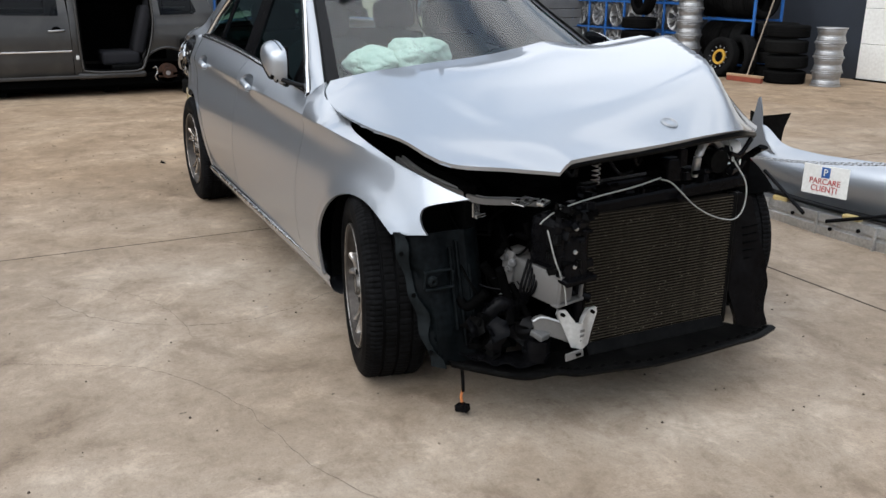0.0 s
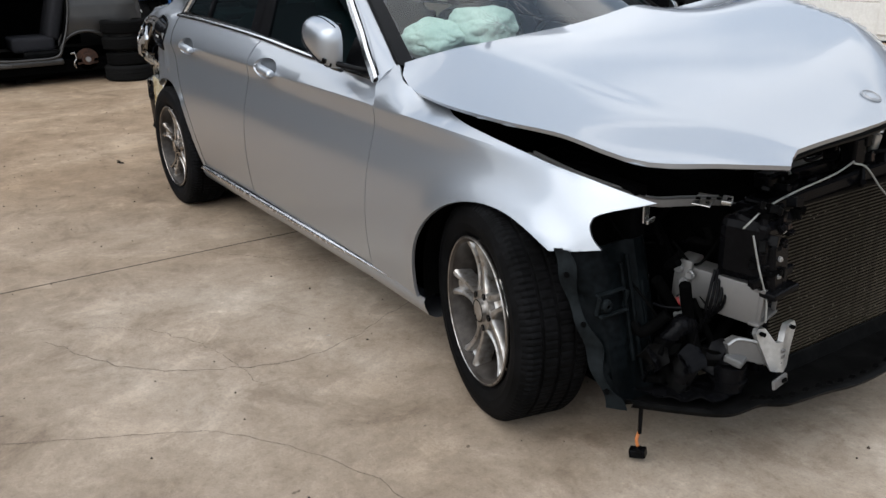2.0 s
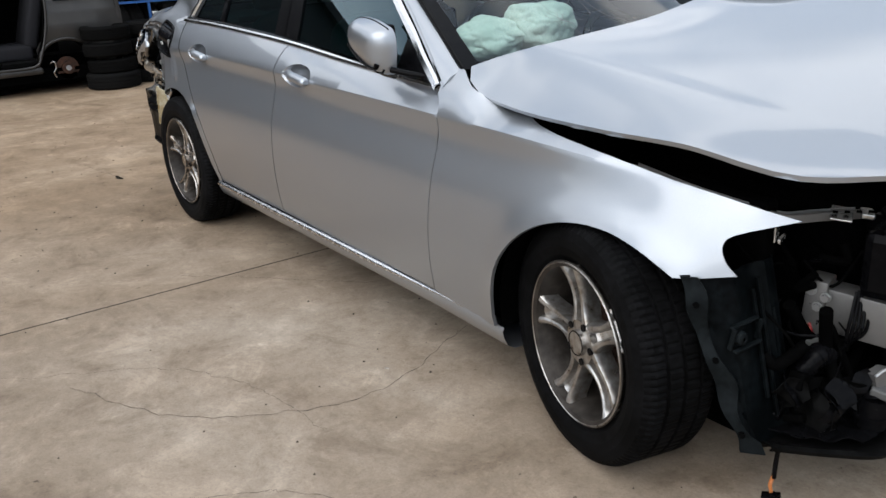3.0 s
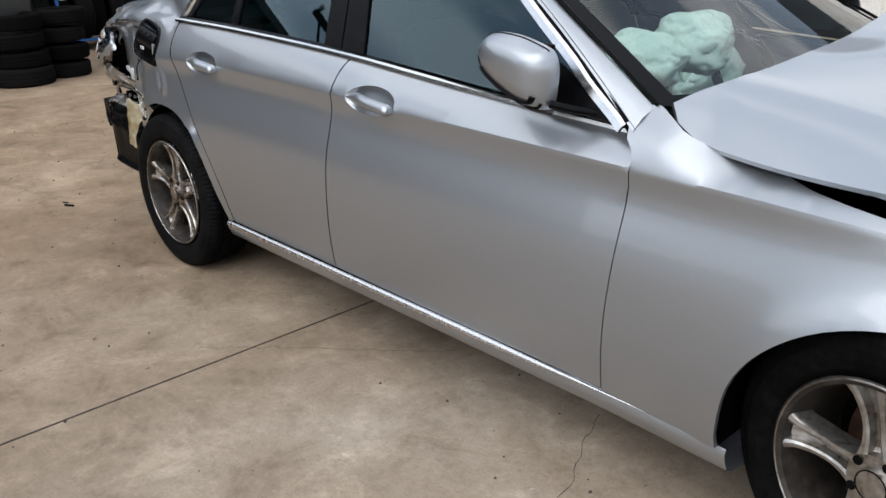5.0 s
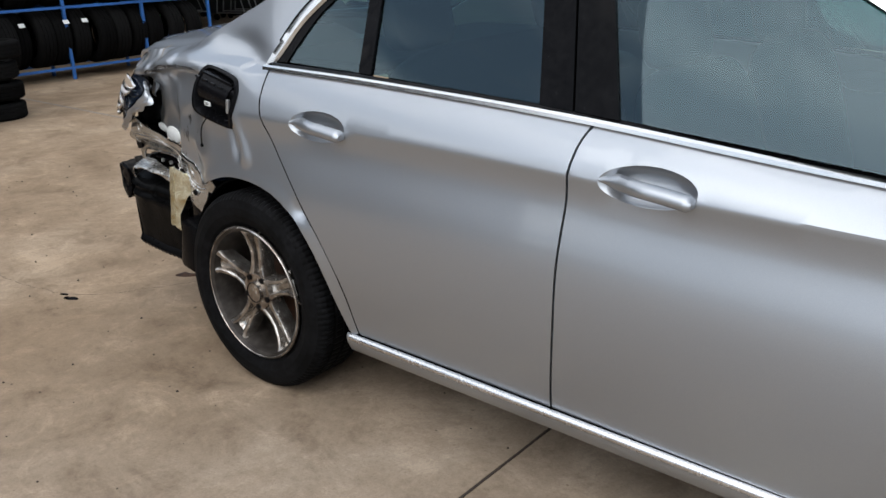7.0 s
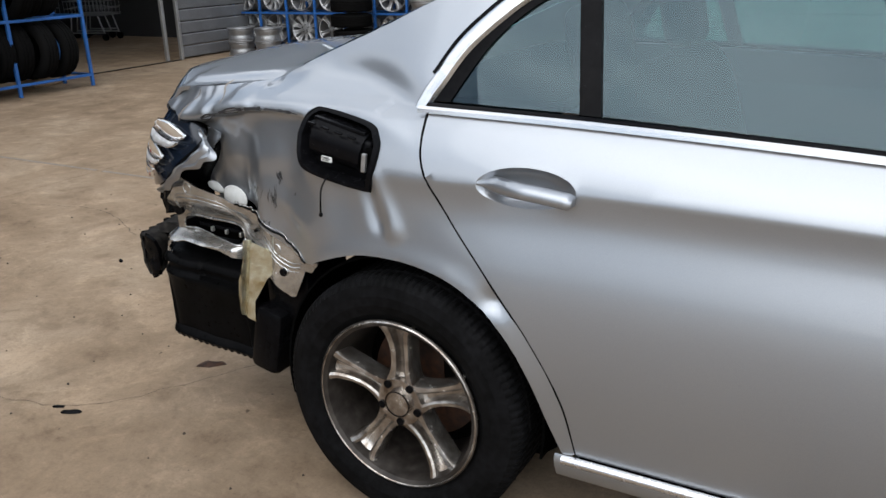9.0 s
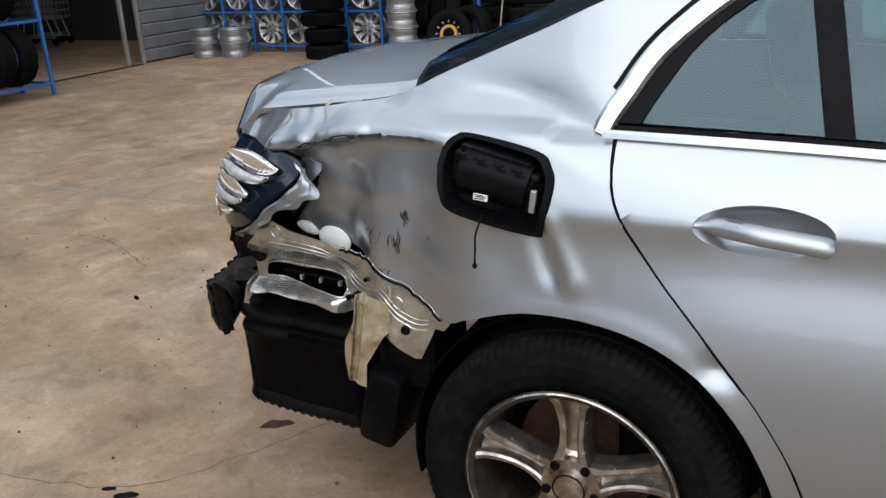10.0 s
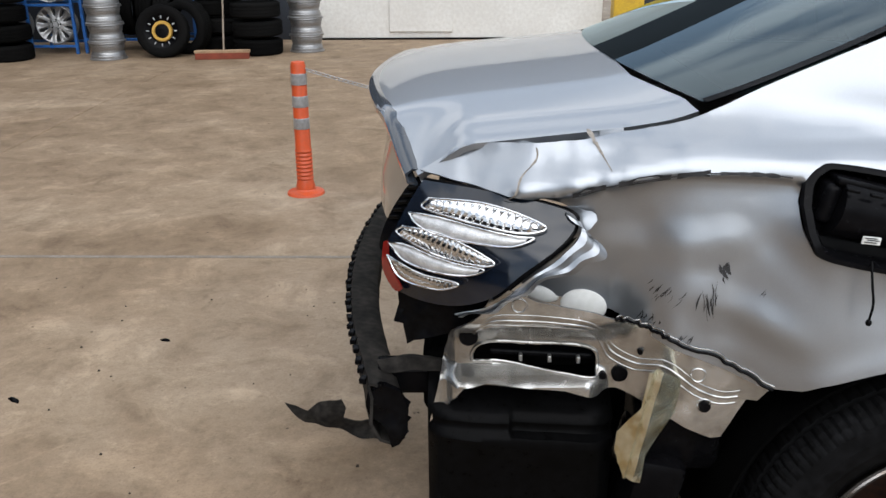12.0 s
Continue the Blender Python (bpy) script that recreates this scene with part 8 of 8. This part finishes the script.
# shopping trolleys in the dark hall
def trolley(x, y, turn):
    t = empty("shopping_trolley", "wire shopping trolley parked in the dark hall", "trolley", "shopping trolleys", at=(x, y, 0))
    t.rotation_euler = (0, 0, radians(turn))
    bars = []
    for k in range(11):
        u = -0.4 + 0.08 * k
        bars += [rod((u, -0.25, 0.45), (u, -0.28, 0.95), 0.004, seg=5), rod((u, 0.25, 0.45), (u, 0.28, 0.95), 0.004, seg=5), rod((u, -0.25, 0.45), (u, 0.25, 0.45), 0.004, seg=5)]
    for z in (0.45, 0.57, 0.7, 0.82, 0.95):
        w = 0.25 + 0.03 * (z - 0.45) / 0.5
        bars += [rod((-0.4, -w, z), (0.4, -w, z), 0.005, seg=5), rod((-0.4, w, z), (0.4, w, z), 0.005, seg=5), rod((-0.4, -w, z), (-0.4, w, z), 0.005, seg=5), rod((0.4, -w, z), (0.4, w, z), 0.005, seg=5)]
    part("basket", merged(*bars), GALV, t)
    for s in (-0.22, 0.22):
        part("frame_leg", merged(rod((-0.35, s, 0.12), (-0.3, s, 0.45), 0.012), rod((0.35, s, 0.12), (0.25, s, 0.45), 0.012), rod((-0.35, s, 0.14), (0.35, s, 0.14), 0.012)), GALV, t)
        for u in (-0.36, 0.36):
            c = part("castor", rod((u, s - 0.015, 0.062), (u, s + 0.015, 0.062), 0.062, seg=18), BLACK, t)
    part("handle_bar", rod((-0.5, -0.26, 1.0), (-0.5, 0.26, 1.0), 0.016), SIGN_RED, t)
    return t


trolley(-14.4, 9.0, 20)
trolley(-14.0, 8.55, 15)
trolley(-15.2, 8.2, 70)

# ---- slabs, joints, cracks and litter ----
slab_x = [-19.98 + 4.86 * i for i in range(-1, 9)]
slab_y = [1.43 + 4.86 * j for j in range(-5, 3)]
for i in range(len(slab_x) - 1):
    for j in range(len(slab_y) - 1):
        x0, x1, y0, y1 = slab_x[i], slab_x[i + 1], slab_y[j], slab_y[j + 1]
        g = 0.006
        sl = box(((x0 + x1) / 2, (y0 + y1) / 2, -0.04), (x1 - x0 - g, y1 - y0 - g, 0.08), 0.004, None, 1)
        part("slab", sl, CONCRETE, ground)


def crack(points, w, seed):
    pts = spline([(x, y, 0) for x, y in points], 14 * len(points))
    bm = bmesh.new()
    rows = []
    for i, p in enumerate(pts):
        d = (pts[min(i + 1, len(pts) - 1)] - pts[max(0, i - 1)]).normalized()
        n = Vector((-d.y, d.x, 0))
        o = 0.02 * noise.noise(Vector((i * 0.35, seed, 0))) + 0.008 * noise.noise(Vector((i * 1.1, seed, 5)))
        ww = w * (0.4 + 0.9 * abs(noise.noise(Vector((i * 0.5, seed, 9)))))
        rows.append([tuple(p + n * (o - ww) + Vector((0, 0, 0.0012))), tuple(p + n * (o + ww) + Vector((0, 0, 0.0012)))])
    return part("crack", grid(rows), CRACK, ground)


CRACK = material("crack_dirt", (0.06, 0.043, 0.03), rough=0.9, dark=(0.03, 0.022, 0.016), scale=20)
crack([(0.55, -2.6), (1.0, -1.75), (1.14, -1.56), (1.5, -1.35), (2.1, -1.2), (2.6, -0.9)], 0.0013, 1)
crack([(0.1, -1.9), (0.5, -1.7), (0.72, -1.42), (0.8, -1.1), (0.6, -0.6)], 0.002, 2)
crack([(2.4, -2.0), (2.9, -1.7), (3.1, -1.2), (3.4, -0.8)], 0.0025, 3)
crack([(-0.68, -1.24), (-0.45, -1.02), (-0.16, -0.77), (0.0, -0.62)], 0.002, 4)
crack([(-0.5, -2.3), (-0.14, -2.08), (0.16, -1.62), (0.5, -1.42), (0.9, -1.36)], 0.0012, 7)
crack([(-3.3, -1.0), (-2.7, -0.85), (-2.3, -0.2)], 0.002, 5)
crack([(-5.3, 0.6), (-4.6, 0.75), (-4.0, 0.5)], 0.0025, 6)


PALE = material("pale_joint_dust", (0.25, 0.222, 0.188), rough=0.9, dark=(0.17, 0.142, 0.112), scale=9)
for x0 in slab_x[1:5]:
    part("joint_filler", box((x0 + 2.43, 1.43, 0.001), (4.8, 0.026, 0.003)), PALE, ground)
for x0 in slab_x[5:7]:
    part("joint_filler", box((x0 + 2.43, 1.43, -0.001), (4.84, 0.009, 0.004)), CRACK, ground)
for y0 in slab_y[:-1]:
    part("joint_filler", box((-0.54, y0 + 2.43, -0.002), (0.007, 4.84, 0.004)), CRACK, ground)


def scrap(x, y, s, mat, label):
    bm = bmesh.new()
    bmesh.ops.create_icosphere(bm, subdivisions=2, radius=1)
    for v in bm.verts:
        k = 1 + 0.5 * noise.noise(v.co * 1.6 + Vector((x * 7, y * 7, 0)))
        v.co = Vector((v.co.x * s * 2.2, v.co.y * s * 0.8, max(0, v.co.z) * s * 0.6)) * k
    ob = part("debris", bm, mat, None, smooth=60)
    ob.matrix_basis = pose(x, y, 0.0, 0, 0, 57 * x)
    return tagged(ob, label, "debris", "bits of litter")


scrap(-2.547, -0.461, 0.022, RUST, "rust-brown scrap of plastic on the concrete")
scrap(-2.72, -0.92, 0.016, BLACK, "black twisted scrap on the concrete")
scrap(-2.79, -0.915, 0.01, BLACK, "black twisted scrap on the concrete")
scrap(-3.75, 0.18, 0.013, BLACK, "small black bit of litter on the concrete")
scrap(-3.4, 0.6, 0.01, BLACK, "small black bit of litter on the concrete")
scrap(0.69, -1.01, 0.005, BARE, "small pale pebble on the concrete")
r7 = random.Random(7)
grit = bmesh.new()
for k in range(420):
    x, y = r7.uniform(-5, 4), r7.uniform(-2.6, 1.2)
    s = r7.uniform(0.002, 0.006)
    g = bmesh.new()
    bmesh.ops.create_cone(g, cap_ends=True, segments=5, radius1=s, radius2=s * 0.4, depth=s)
    g.transform(pose(x, y, s * 0.45, 0, 0, r7.uniform(0, 90)))
    me = bpy.data.meshes.new("tmp")
    g.to_mesh(me)
    g.free()
    grit.from_mesh(me)
    bpy.data.meshes.remove(me)
gr = part("grit", grit, CRACK)
tagged(gr, "fine dark grit scattered on the concrete", "grit", kind="stuff")
